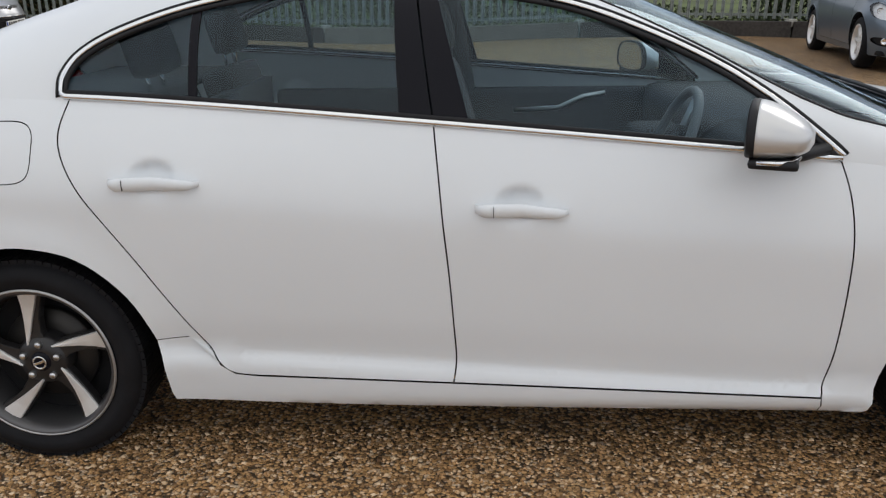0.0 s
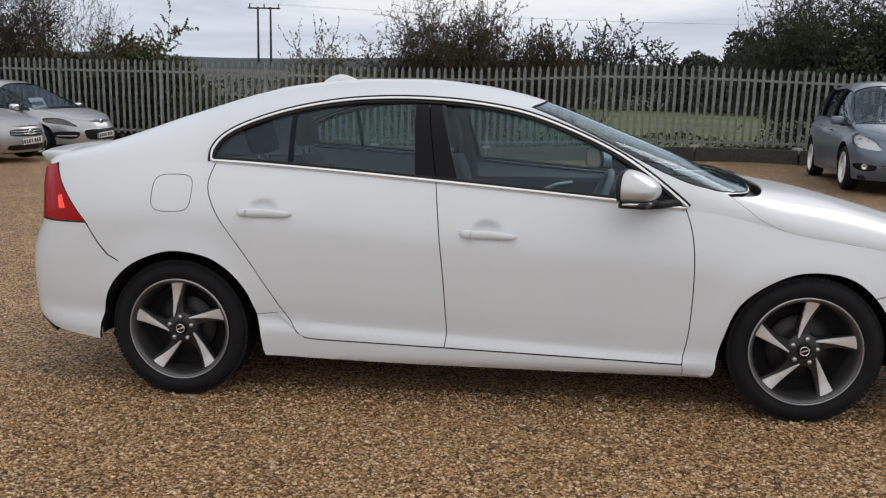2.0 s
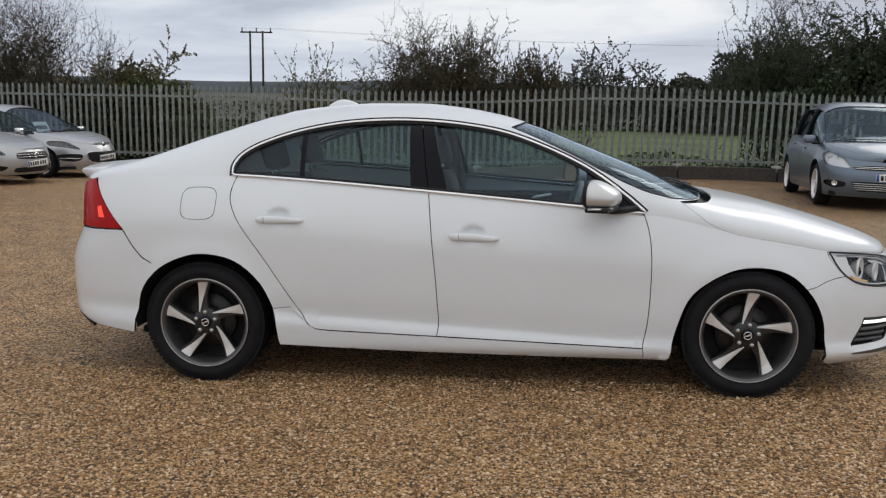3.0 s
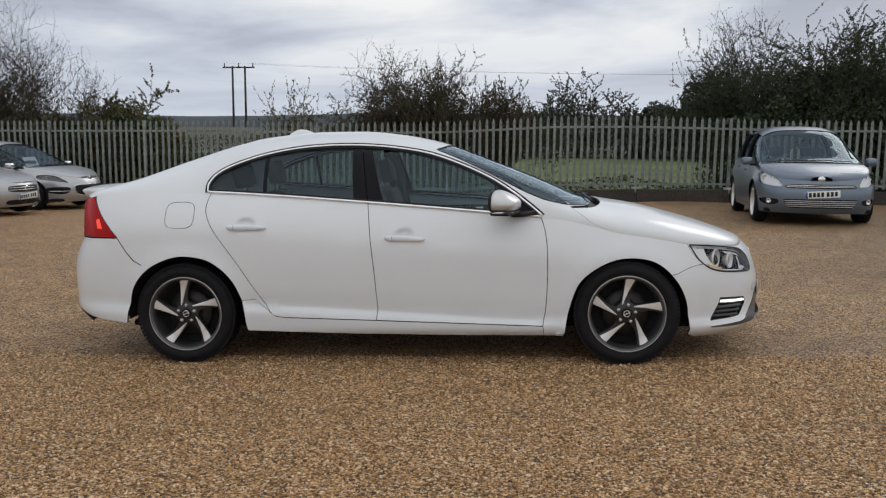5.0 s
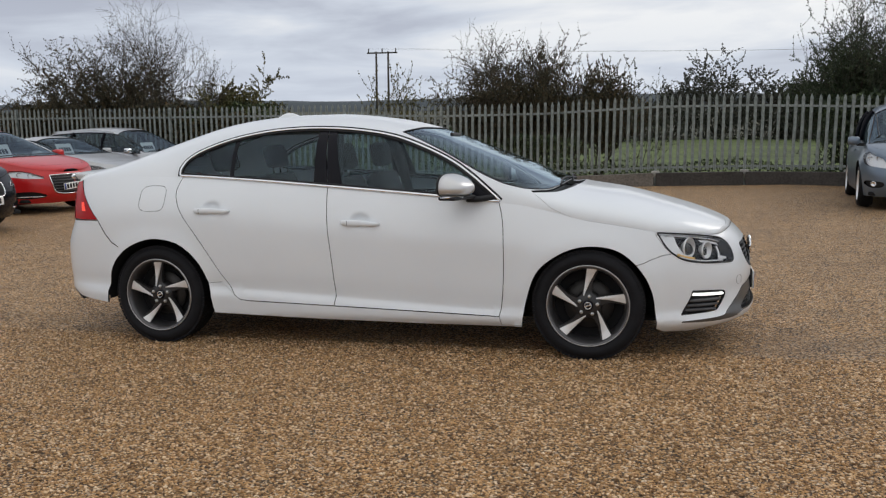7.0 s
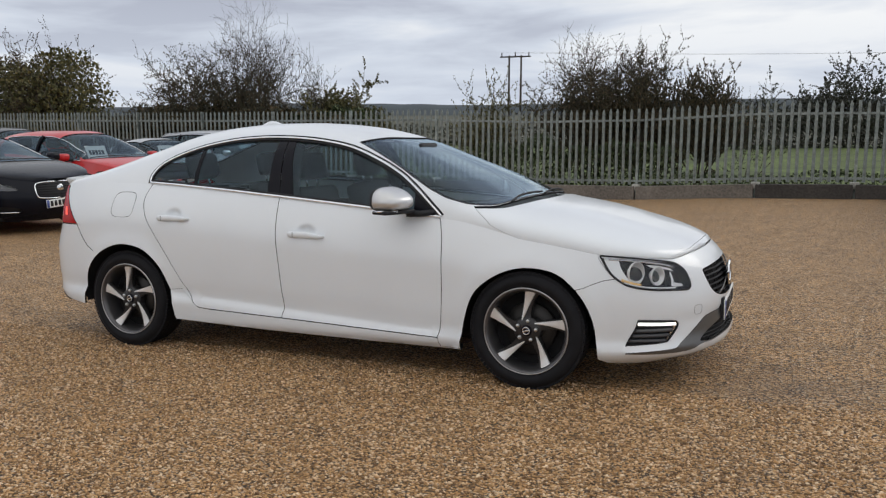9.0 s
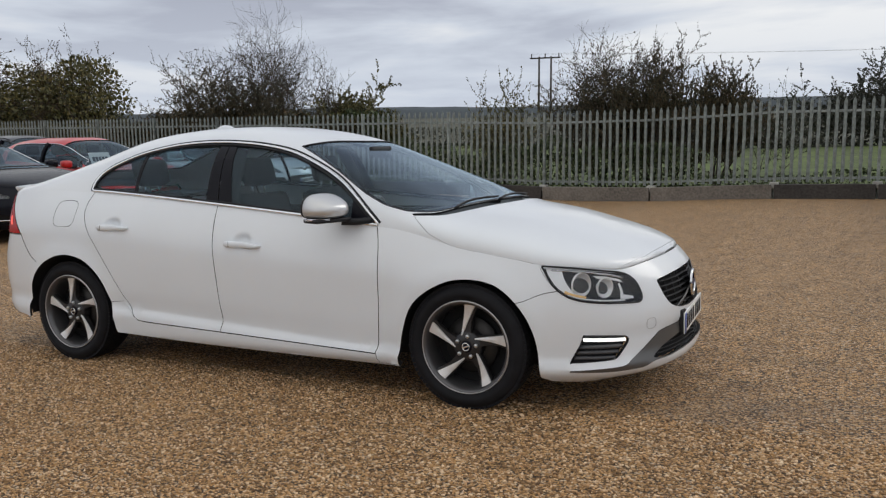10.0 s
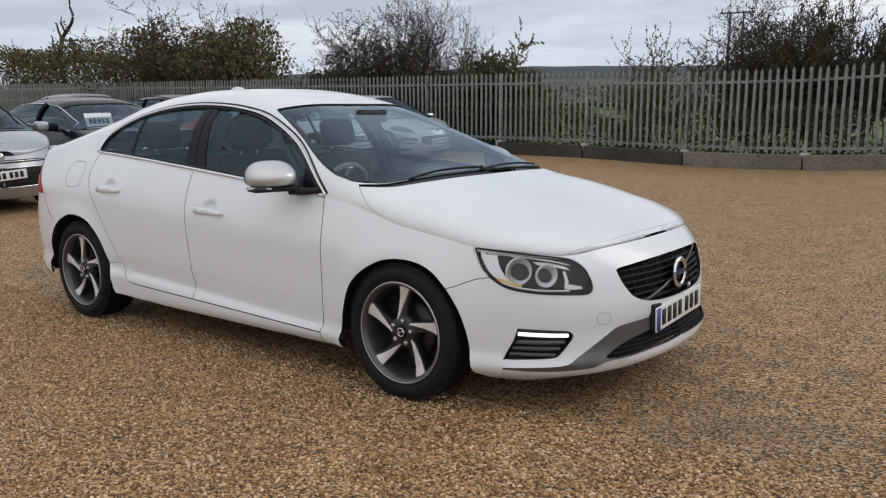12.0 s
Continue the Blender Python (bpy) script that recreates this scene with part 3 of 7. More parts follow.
        lathe(bm, [(0.0, -0.008), (0.022, -0.007), (0.030, -0.003), (0.033, 0.008)], 32)
        bmesh.ops.translate(bm, verts=bm.verts, vec=(0, yf, 0))
        cap = part("centre_cap", bm, GLOSSBLACK, hub)
        bm = bmesh.new()
        tube(bm, [(0.019 * math.cos(t * math.pi / 12), yf - 0.009, 0.019 * math.sin(t * math.pi / 12)) for t in range(24)], 0.003, 6, closed=True)
        add_box(bm, (-0.02, yf - 0.011, -0.004), (0.02, yf - 0.007, 0.004), 0.001, Matrix.Rotation(radians(-20), 4, "Y"))
        part("cap_badge", bm, CHROME, cap)
    else:
        n = {"five": 5, "ten": 10, "seven": 7}.get(style, 5)
        yf = -w + 0.03
        bm = bmesh.new()
        lathe(bm, [(0.0, yf - 0.006), (0.05, yf - 0.004), (0.066, yf + 0.01), (0.07, yf + 0.05)], 24)
        part("hub_plate", bm, ALLOY, hub)
        for i in range(n):
            a0 = 2 * math.pi * i / n + 0.3
            bm = bmesh.new()
            rows = []
            for t in (0, 0.25, 0.5, 0.75, 1):
                r = 0.05 + (rim - 0.02 - 0.05) * t
                hw = (0.034 - 0.012 * math.sin(math.pi * t)) * (5 / n) ** 0.6
                f = lambda o, yy: (r * math.cos(a0) - o * math.sin(a0), yy, r * math.sin(a0) + o * math.cos(a0))
                rows.append([f(-hw, yf + 0.03), f(-hw * 0.8, yf), f(hw * 0.8, yf), f(hw, yf + 0.03)])
            grid_faces(bm, rows, caps=True)
            part("spoke", bm, ALLOY, hub)
    return hub


def seat(parent, x, y, name="front_seat", s=1.0):
    """A car seat: cushion, backrest, head restraint with posts."""
    st = new(name)
    st.parent = parent
    st.matrix_local = pose(x, y, 0)
    part("cushion", box((-0.26 * s, -0.25, 0.34), (0.26 * s, 0.25, 0.52), 0.05), SEAT, st)
    part("backrest", box((-0.07, -0.24, 0), (0.06, 0.24, 0.62), 0.05, pose(-0.26 * s, 0, 0.46, 0, -17, 0)), SEAT, st)
    hr = part("head_restraint", box((-0.05, -0.13, 0.66), (0.05, 0.13, 0.84), 0.045, pose(-0.26 * s, 0, 0.46, 0, -14, 0)), SEAT, st)
    for k in (-0.06, 0.06):
        part("restraint_post", tube(bmesh.new(), [(-0.26 * s - 0.17, k, 1.02), (-0.26 * s - 0.19, k, 1.16)], 0.007, 6), CHROME, hr)
    return st


def steering_wheel(parent, m):
    sw = new("steering_wheel")
    sw.parent = parent
    sw.matrix_local = m
    bm = bmesh.new()
    rows = []
    for i in range(36):
        a = 2 * math.pi * i / 36
        rows.append([((0.185 + 0.016 * math.cos(b)) * math.cos(a), (0.185 + 0.016 * math.cos(b)) * math.sin(a), 0.016 * math.sin(b)) for b in np.linspace(0, 2 * math.pi, 8, endpoint=False)])
    grid_faces(bm, rows, close_u=True, close_v=True)
    part("wheel_rim", bm, mat("light_grey_leather", (0.16, 0.165, 0.17), 0.5) if "light_grey_leather" not in bpy.data.materials else bpy.data.materials["light_grey_leather"], sw)
    part("boss", box((-0.08, -0.06, -0.05), (0.08, 0.06, 0.0), 0.025), SEAT, sw)
    for a in (0, 180, 270):
        part("wheel_spoke", box((0.06, -0.02, -0.02), (0.18, 0.02, -0.005), 0.006, Matrix.Rotation(radians(a), 4, "Z")), SATIN, sw)
    return sw


def number_plate(parent, m, w=0.52, h=0.111):
    """A plate whose writing is plain bars."""
    pl = part("number_plate", box((-w / 2, -0.004, -h / 2), (w / 2, 0.004, h / 2), 0.003), PLATE, parent, "white number plate with plain black bars")
    pl.matrix_local = m
    x = -w / 2 + 0.06
    for i in range(7):
        part("mark", box((x, -0.006, -0.036), (x + 0.040, -0.0035, 0.036)), INK, pl)
        x += 0.06 + (0.02 if i == 3 else 0)
    part("side_band", box((-w / 2 + 0.004, -0.006, -h / 2 + 0.004), (-w / 2 + 0.042, -0.0035, h / 2 - 0.004)), PLATEBLUE, pl)
    return pl


# ---- the white saloon ----
SALOON = Shell(
    plan=[(2.345, 0), (2.335, 0.2), (2.285, 0.43), (2.185, 0.63), (2.03, 0.78), (1.78, 0.878), (1.4, 0.918), (0.9, 0.922), (0.0, 0.925), (-0.9, 0.93), (-1.39, 0.932), (-1.75, 0.918),
          (-2.03, 0.845), (-2.2, 0.68), (-2.275, 0.4), (-2.295, 0)],
    belt=Curve((-2.3, 0.98), (-2.15, 1.05), (-1.95, 1.08), (-1.6, 1.088), (-1.2, 1.075), (-0.78, 1.049), (-0.215, 1.003), (0.29, 0.959), (0.87, 0.908), (1.0, 0.893), (1.1, 0.872), (1.2, 0.848), (1.246, 0.836), (1.35, 0.809), (1.5, 0.785), (1.665, 0.758), (1.775, 0.738), (1.95, 0.727), (2.05, 0.717), (2.15, 0.706), (2.285, 0.722), (2.345, 0.728)),
    crown=Curve((-2.3, 1.06), (-2.2, 1.118), (-2.0, 1.14), (-1.84, 1.178), (-1.68, 1.235), (-1.48, 1.312), (-1.26, 1.382), (-1.04, 1.432), (-0.83, 1.459), (-0.58, 1.474), (-0.33, 1.473), (-0.08, 1.449),
                (0.16, 1.402), (0.3, 1.36), (0.6, 1.245), (0.9, 1.125), (1.15, 1.018), (1.26, 0.99), (1.56, 0.938), (1.86, 0.86), (2.08, 0.79), (2.2, 0.742), (2.23, 0.731), (2.34, 0.70)),
    rake=0.06, side=Curve((0.14, 0.10), (0.175, 0.06), (0.195, 0.032), (0.215, 0.016), (0.25, 0.008), (0.275, 0.007), (0.290, 0.009), (0.322, 0.0255), (0.331, 0.0275), (0.350, 0.026), (0.45, 0.010), (0.68, 0.0), (0.8, 0.004), (1.1, 0.02)),
    front=Curve((0.14, 0.20), (0.165, 0.10), (0.185, 0.03), (0.21, -0.006), (0.24, -0.018), (0.27, -0.012), (0.31, 0.0), (0.36, 0.006), (0.395, 0.010), (0.415, 0.0), (0.46, 0.0), (0.55, 0.015), (0.63, 0.04), (0.69, 0.085), (0.73, 0.13), (0.9, 0.3)),
    rear=Curve((0.22, 0.16), (0.28, 0.04), (0.36, -0.018), (0.5, -0.02), (0.62, -0.014), (0.72, 0.02), (0.795, 0.062), (0.85, 0.068), (0.95, 0.064), (1.03, 0.07), (1.1, 0.10)),
    tuck=Curve((-2.3, 0.05), (-1.9, 0.09), (-1.3, 0.115), (-0.5, 0.09), (0.4, 0.075), (0.9, 0.065), (1.3, 0.06), (1.7, 0.05), (2.0, 0.03)),
    lean=Curve((-2.0, 0.7), (-1.4, 0.66), (-1.15, 0.48), (-0.9, 0.37), (0.2, 0.34), (0.9, 0.25), (1.2, 0.0)),
    squash=Curve((-2.2, 0.75), (-1.6, 0.72), (-1.1, 0.62), (0.2, 0.6), (0.8, 0.66), (1.2, 0.78), (2.0, 0.85)),
    wheels=[(-1.388, 0.318, 0.375), (1.388, 0.318, 0.375)],
    dents=[(-0.972, 0.885, 0.055, 0.034, 0.026), (0.025, 0.81, 0.055, 0.034, 0.026)])


def white_saloon(m):
    S = SALOON
    car = thing("car", m, "white four-door sports saloon with grey star alloy wheels on gravel", "car")
    lo, up = S.lower, S.upper
    sx = S.side_line
    both = (1, -1)

    # side lines, as (x, z)
    door_front = smooth_line([(0.872, 0.908), (0.893, 0.83), (0.904, 0.733), (0.906, 0.58), (0.902, 0.45), (0.893, 0.34), (0.876, 0.247)], 6)
    door_mid = smooth_line([(-0.207, 1.003), (-0.192, 0.87), (-0.180, 0.747), (-0.165, 0.6), (-0.155, 0.46), (-0.149, 0.35), (-0.157, 0.283)], 6)
    door_rear = smooth_line([(-1.222, 1.077), (-1.238, 1.0), (-1.222, 0.93), (-1.167, 0.832), (-1.047, 0.665), (-0.95, 0.515), (-0.883, 0.412), (-0.83, 0.335), (-0.79, 0.308), (-0.72, 0.301)], 6)
    g = 0.0022

    def belt_pts(x0, x1, n):
        return [(x, float(S.belt(x))) for x in np.linspace(x0, x1, n)]

    def shift(line, dx, dz=0.0):
        return [(p[0] + dx, p[1] + dz) for p in line]

    fdoor = shift(door_mid, g)[::-1] + belt_pts(-0.205, 0.868, 30)[1:-1] + shift(door_front, -g) + straight([(0.874, 0.247), (-0.155, 0.283)], 0.04)[1:-1]
    rdoor = shift(door_rear, g)[::-1] + belt_pts(-1.219, -0.21, 30)[1:-1] + shift(door_mid, -g) + straight([(-0.159, 0.283), (-0.715, 0.301)], 0.04)[1:-1]
    farch = smooth_line([(1.006, 0.18), (1.035, 0.347), (1.105, 0.522), (1.259, 0.632), (1.411, 0.662), (1.563, 0.632), (1.681, 0.525), (1.749, 0.385), (1.774, 0.196)], 5)
    rarch = smooth_line([(-1.774, 0.262), (-1.718, 0.478), (-1.614, 0.606), (-1.47, 0.676), (-1.344, 0.69), (-1.197, 0.654), (-1.073, 0.545), (-1.007, 0.395), (-0.982, 0.214)], 5)

    def at_belt(p):
        return p[1] > float(S.belt(np.interp(p[0], S.q, S.ox))) - 0.002

    def dense(x, z, r=0.075, st=0.011):
        return [(S.q_of_x(a), b) for a in np.arange(x - r, x + r, st) for b in np.arange(z - 0.05, z + 0.05, st)]

    def crease(x0, x1):
        return [(S.q_of_x(x), z - 0.058 * x) for x in np.arange(x0, x1, 0.03) for z in (0.294, 0.306, 0.318, 0.326, 0.333, 0.345)]

    for sg in both:
        for nm, pts, ex in (("front_door", fdoor, dense(0.025, 0.818) + crease(-0.13, 0.85)), ("rear_door", rdoor, dense(-0.972, 0.893) + crease(-0.76, -0.18))):
            bm = bmesh.new()
            region(bm, sx(pts), lo, step=0.035, lip=0.014, extra=ex, sign=sg)
            d = part(nm, bm, PAINT_WHITE, car)
            hx, hz = (0.030, 0.792) if nm == "front_door" else (-0.965, 0.868)
            rake = -0.042 if nm == "front_door" else -0.012
            base = lo(np.array([S.q_of_x(hx - 0.12), S.q_of_x(hx), S.q_of_x(hx + 0.12)]), np.array([hz, hz, hz]))[:, 1]
            rows = []
            for i, t in enumerate(np.linspace(-1, 1, 21)):
                x = hx + 0.125 * t
                y = float(np.interp(x, [hx - 0.12, hx, hx + 0.12], base))
                out = 0.034 * (1 - abs(t) ** 10) + 0.008
                hw = 0.0195 * (1 - 0.30 * max(0, t)) * max(0.55, (1 - abs(t) ** 10))
                zc = hz + rake * (x - hx)
                rows.append([(x, sg * (y + out - 0.012 + 0.012 * math.cos(a)), zc + hw * math.sin(a)) for a in np.linspace(0, 2 * math.pi, 10, endpoint=False)])
            bm = bmesh.new()
            grid_faces(bm, rows, close_v=True, caps=True)
            hd = part("handle", bm, PAINT_WHITE, d)
            bm = bmesh.new()
            for k, xx in ((0, hx - 0.075),):
                yy = float(np.interp(xx, [hx - 0.12, hx, hx + 0.12], base)) + 0.0405
                add_box(bm, (xx - 0.0008, sg * yy - 0.002, hz - 0.014 + rake * (xx - hx)), (xx + 0.0008, sg * yy + 0.002, hz + 0.014 + rake * (xx - hx)))
            part("handle_seam", bm, DARK, hd)

        # front wing: behind, over and just ahead of the wheel
        ws = [(1.654, 0.5575), (1.70, 0.570), (1.75, 0.592), (1.80, 0.609), (1.853, 0.618)]
        arch_part = [p for p in farch if not (p[0] > 1.45 and p[1] < 0.559)]
        wing = (shift(door_front, g) + straight([(0.880, 0.246), (0.885, 0.19), (1.004, 0.186)], 0.03)[1:] + arch_part[1:] + straight(ws, 0.03)
                + straight([(1.853, 0.619), (1.818, 0.650), (1.774, 0.715), (1.765, 0.738)], 0.03)[1:] + belt_pts(1.760, 0.88, 30)[:-1])
        bm = bmesh.new()
        region(bm, sx(wing), lo, step=0.035, lip=0.02, sign=sg)
        part("front_wing", bm, PAINT_WHITE, car)

        # rear quarter, up to the shoulder
        tail_front = [(-1.812, 0.811), (-1.897, 0.898), (-1.984, 0.984), (-2.055, 1.062)]
        quarter = (shift(door_rear[::-1][10:], -g) + belt_pts(-1.225, -2.055, 24)[1:] + straight(tail_front[::-1], 0.03)[1:] + straight([(-1.812, 0.808), (-1.752, 0.722), (-1.702, 0.666), (-1.648, 0.638)], 0.03)[1:]
                   + [p for p in rarch if p[1] > 0.42 and not (p[0] < -1.640 and p[1] < 0.64)] + straight([(-1.011, 0.408), (-0.89, 0.418)], 0.03)[:-1])
        bm = bmesh.new()
        fuel = [(S.q_of_x(-1.402 + 0.094 * np.sign(math.cos(t)) * abs(math.cos(t)) ** 0.55), 0.947 + 0.082 * np.sign(math.sin(t)) * abs(math.sin(t)) ** 0.55) for t in np.linspace(0, 2 * math.pi, 48, endpoint=False)]
        region(bm, sx(quarter), lo, holes=[fuel] if sg < 0 else (), step=0.035, lip=0.02, sign=sg, bare=at_belt)
        qp = part("rear_quarter", bm, PAINT_WHITE, car)
        if sg < 0:
            bm = bmesh.new()
            region(bm, shrink(fuel, 0.003), lo, step=0.03, lip=0.01, sign=sg)
            part("fuel_flap", bm, PAINT_WHITE, qp)

        # sill with its flare ahead of the rear wheel
        sill = (straight([(-1.010, 0.4055), (-0.8885, 0.4150), (-0.832, 0.33), (-0.79, 0.302), (-0.72, 0.295), (-0.157, 0.277), (0.876, 0.241), (0.882, 0.19), (1.0, 0.182), (1.004, 0.176), (0.453, 0.178), (-0.267, 0.19), (-0.978, 0.214)], 0.03)
                + [p for p in rarch[::-1] if p[0] > -1.2 and 0.22 < p[1] < 0.39])
        bm = bmesh.new()
        region(bm, sx(sill), lo, step=0.02, lip=0.03, sign=sg)
        part("sill", bm, PAINT_WHITE, car)

        # rear lamp, wrapped round the corner
        tl = [(S.q_of_x(x), z) for x, z in straight(tail_front[:3] + [(-2.056, 1.058)], 0.02)] + [(q, float(S.belt(np.interp(q, S.q, S.ox))) - 0.001) for q in np.linspace(S.q_of_x(-2.07), S.q_of_y(0.62, False), 14)] + straight([(S.q_of_y(0.66, False), 0.81), (S.q_of_x(-1.87), 0.808)], 0.03)
        bm = bmesh.new()
        region(bm, shrink(tl, 0.003), offset_surface(lo, 0.003), step=0.03, lip=0.02, sign=sg)
        rl = part("rear_lamp", bm, REDLENS, car, "glossy red wraparound lens, lit inside")
        bm = bmesh.new()
        region(bm, straight([(S.q_of_x(-1.925), 0.865), (S.q_of_x(-1.958), 0.925), (S.q_of_x(-1.985), 0.92), (S.q_of_x(-1.965), 0.865)], 0.012, closed=True), offset_surface(lo, 0.0045), step=0.02, lip=0.003, sign=sg)
        part("lit_segment", bm, mat("red_glow", (0.9, 0.06, 0.03), 0.3, emit=0.7) if "red_glow" not in bpy.data.materials else bpy.data.materials["red_glow"], rl)

        # wheel houses
        for xw, cz, rr in ((1.388, 0.322, 0.368), (-1.382, 0.322, 0.378)):
            bm = bmesh.new()
            rows = []
            for a in np.linspace(-6, 186, 26):
                c, s_ = math.cos(radians(a)), math.sin(radians(a))
                yo = float(lo(S.q_of_x(xw + rr * c), cz + rr * 0.94 * s_)[1]) - 0.018
                rows.append([(xw + rr * 1.01 * c, sg * y, cz + rr * 0.965 * s_) for y in (yo, 0.75, 0.6, 0.5)])
            vs = grid_faces(bm, rows)
            bm.faces.new([r[-1] for r in vs])
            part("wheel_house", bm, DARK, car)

    # bumpers

    def q_front(y):
        return S.q_of_y(y)

    def fp(pts):
        return [(q_front(y), z) for y, z in pts]

    grille = fp(smooth_line([(0.0, 0.652), (0.2, 0.650), (0.37, 0.642), (0.452, 0.634), (0.460, 0.615), (0.43, 0.555), (0.375, 0.502), (0.27, 0.472), (0.12, 0.462), (0.0, 0.460)], 6))
    # the next outlines run by (girth from the middle of the nose, height)
    lowgr = smooth_line([(0.0, 0.345), (0.209, 0.342), (0.318, 0.336), (0.46, 0.309), (0.552, 0.268), (0.53, 0.256), (0.442, 0.254), (0.292, 0.262), (0.0, 0.268)], 6)
    trim_in = smooth_line([(0.0, 0.395), (0.30, 0.394), (0.465, 0.386), (0.527, 0.364), (0.61, 0.318), (0.692, 0.270), (0.743, 0.246), (0.863, 0.238), (1.01, 0.230)], 6)
    trim_out = smooth_line([(1.012, 0.224), (0.863, 0.222), (0.741, 0.223), (0.625, 0.228), (0.55, 0.246), (0.442, 0.249), (0.292, 0.257), (0.0, 0.263)], 6)
    fog = smooth_line([(0.945, 0.399), (0.93, 0.401), (0.84, 0.397), (0.74, 0.389), (0.715, 0.380), (0.712, 0.358), (0.765, 0.293), (0.80, 0.278), (0.92, 0.270), (0.995, 0.267), (1.005, 0.271), (0.96, 0.355)], 5, closed=True)
    lamp = smooth_line([(1.146, 0.729), (1.138, 0.715), (1.095, 0.645), (1.035, 0.597), (0.97, 0.572), (0.86, 0.557), (0.744, 0.550), (0.655, 0.546), (0.628, 0.551), (0.617, 0.565), (0.620, 0.597), (0.644, 0.648), (0.69, 0.681), (0.76, 0.697), (0.95, 0.719), (1.125, 0.732)], 5, closed=True)
    seam_low = [(S.q_of_x(x), z) for x, z in ((1.856, 0.6145), (1.80, 0.6055), (1.75, 0.5885), (1.70, 0.5665), (1.656, 0.5540))]
    q_lamp = S.q_of_x(1.768)
    nose_edge = [(q, float(S.belt(np.interp(q, S.q, S.ox))) - 0.002) for q in np.linspace(0, q_lamp, 44)]
    ring_top = (nose_edge + straight([(S.q_of_x(1.768), 0.738), (S.q_of_x(1.777), 0.714), (S.q_of_x(1.821), 0.649)] + seam_low, 0.03)[1:]
                + [(S.q_of_x(x), z) for x, z in farch if x > 1.5 and z < 0.551] + straight([(S.q_of_x(1.776), 0.185), (S.q_of_x(1.83), 0.158), (q_front(0.80), 0.15), (q_front(0.4), 0.162), (0.0, 0.165)], 0.03))

    def fill_both(bm, outline, surf, **k):
        for sg in both:
            region(bm, outline, surf, sign=sg, **k)
        return bm

    def region_mesh(outline, surf, sg):
        b_ = bmesh.new()
        region(b_, outline, surf, step=0.02, lip=0.0, sign=sg)
        return b_

    top0 = nose_edge[0][1]
    ring = (ring_top + straight([(0.0, 0.165), (0.0, 0.261)], 0.03)[1:] + trim_out[::-1] + trim_in[::-1] + straight([(0.0, 0.40), (0.0, 0.458)], 0.03) + grille[::-1]
            + straight([(0.0, 0.656), (0.0, top0)], 0.03)[:-1])
    bm = fill_both(bmesh.new(), ring, lo, holes=[lamp, fog], step=0.03, lip=0.014)
    bumper = part("front_bumper", bm, PAINT_WHITE, car)

    bm = bmesh.new()
    fill_both(bm, trim_in + trim_out + lowgr[::-1], offset_surface(lo, 0.004), step=0.02, lip=0.02)
    part("lower_trim", bm, TRIMGREY, bumper, "satin silver trim round the lower grille")
    bm = bmesh.new()
    fill_both(bm, lowgr + [(0.0, 0.30)], offset_surface(lo, -0.03), step=0.03, lip=0.0)
    part("lower_grille", bm, DARK, bumper)
    bm = bmesh.new()
    for z in np.arange(0.274, 0.345, 0.017):
        for sg in both:
            tube(bm, line_on(offset_surface(lo, -0.016), [(q, z) for q in np.linspace(0, 0.52 - 2.6 * max(0, z - 0.285), 20)], sg), (0.004, 0.003), 4)
    part("lower_grille_mesh", bm, BLACK, bumper)

    # main grille with slats, bar and badge
    bm = bmesh.new()
    fill_both(bm, grille + [(0.0, 0.55)], offset_surface(lo, -0.045), step=0.03, lip=0.0)
    gr = part("grille", bm, DARK, car, "gloss black radiator grille")
    gpoly = np.array([(q if q > 1e-6 else -0.02, z) for q, z in grille])
    for z in (0.485, 0.512, 0.540, 0.568, 0.596, 0.624):
        qs = np.linspace(0.0, q_front(0.43), 60)
        ok = inside(np.stack([qs, np.full(60, z)], 1), gpoly)
        qe = qs[ok].max()
        pts = line_on(offset_surface(lo, -0.022), [(q, z) for q in np.linspace(qe, 0, 20)]) + line_on(offset_surface(lo, -0.022), [(q, z) for q in np.linspace(0, qe, 20)], -1)[1:]
        part("slat", tube(bmesh.new(), pts, (0.010, 0.004), 6), BLACK, gr)
    for y in (0.12, 0.24, 0.34):
        for sg in both:
            zs = [z for z in np.linspace(0.465, 0.65, 30) if inside([(q_front(y), z)], gpoly)[0]]
            part("upright", tube(bmesh.new(), line_on(offset_surface(lo, -0.026), [(q_front(y), z) for z in (min(zs), max(zs))], sg), (0.006, 0.004), 6), BLACK, gr)
    pts = [(float(lo(q_front(abs(y)), z)[0]) - 0.004, y, z) for y, z in zip(np.linspace(-0.30, 0.36, 14), np.linspace(0.478, 0.642, 14))]
    part("diagonal_bar", tube(bmesh.new(), pts, (0.004, 0.007), 8), TRIMGREY, gr)
    bx = float(lo(0.0, 0.56)[0]) + 0.012
    bm = bmesh.new()
    tube(bm, [(bx, 0.062 * math.cos(t), 0.56 + 0.062 * math.sin(t)) for t in np.linspace(0, 2 * math.pi, 36, endpoint=False)], (0.009, 0.012), 8, closed=True)
    badge = part("badge", bm, CHROME, gr, "chrome ring badge with dark bar")
    part("badge_bar", box((bx - 0.008, -0.055, 0.549), (bx + 0.004, 0.055, 0.571), 0.004), mat("dark_blue_enamel", (0.02, 0.03, 0.10), 0.3), badge)
    bm = bmesh.new()
    bmesh.ops.create_circle(bm, cap_ends=True, radius=0.058, segments=32, matrix=Matrix.Translation((bx - 0.008, 0, 0.56)) @ Matrix.Rotation(radians(90), 4, "Y"))
    part("badge_back", bm, GLOSSBLACK, badge)
    px = float(lo(0.0, 0.40)[0]) + 0.006
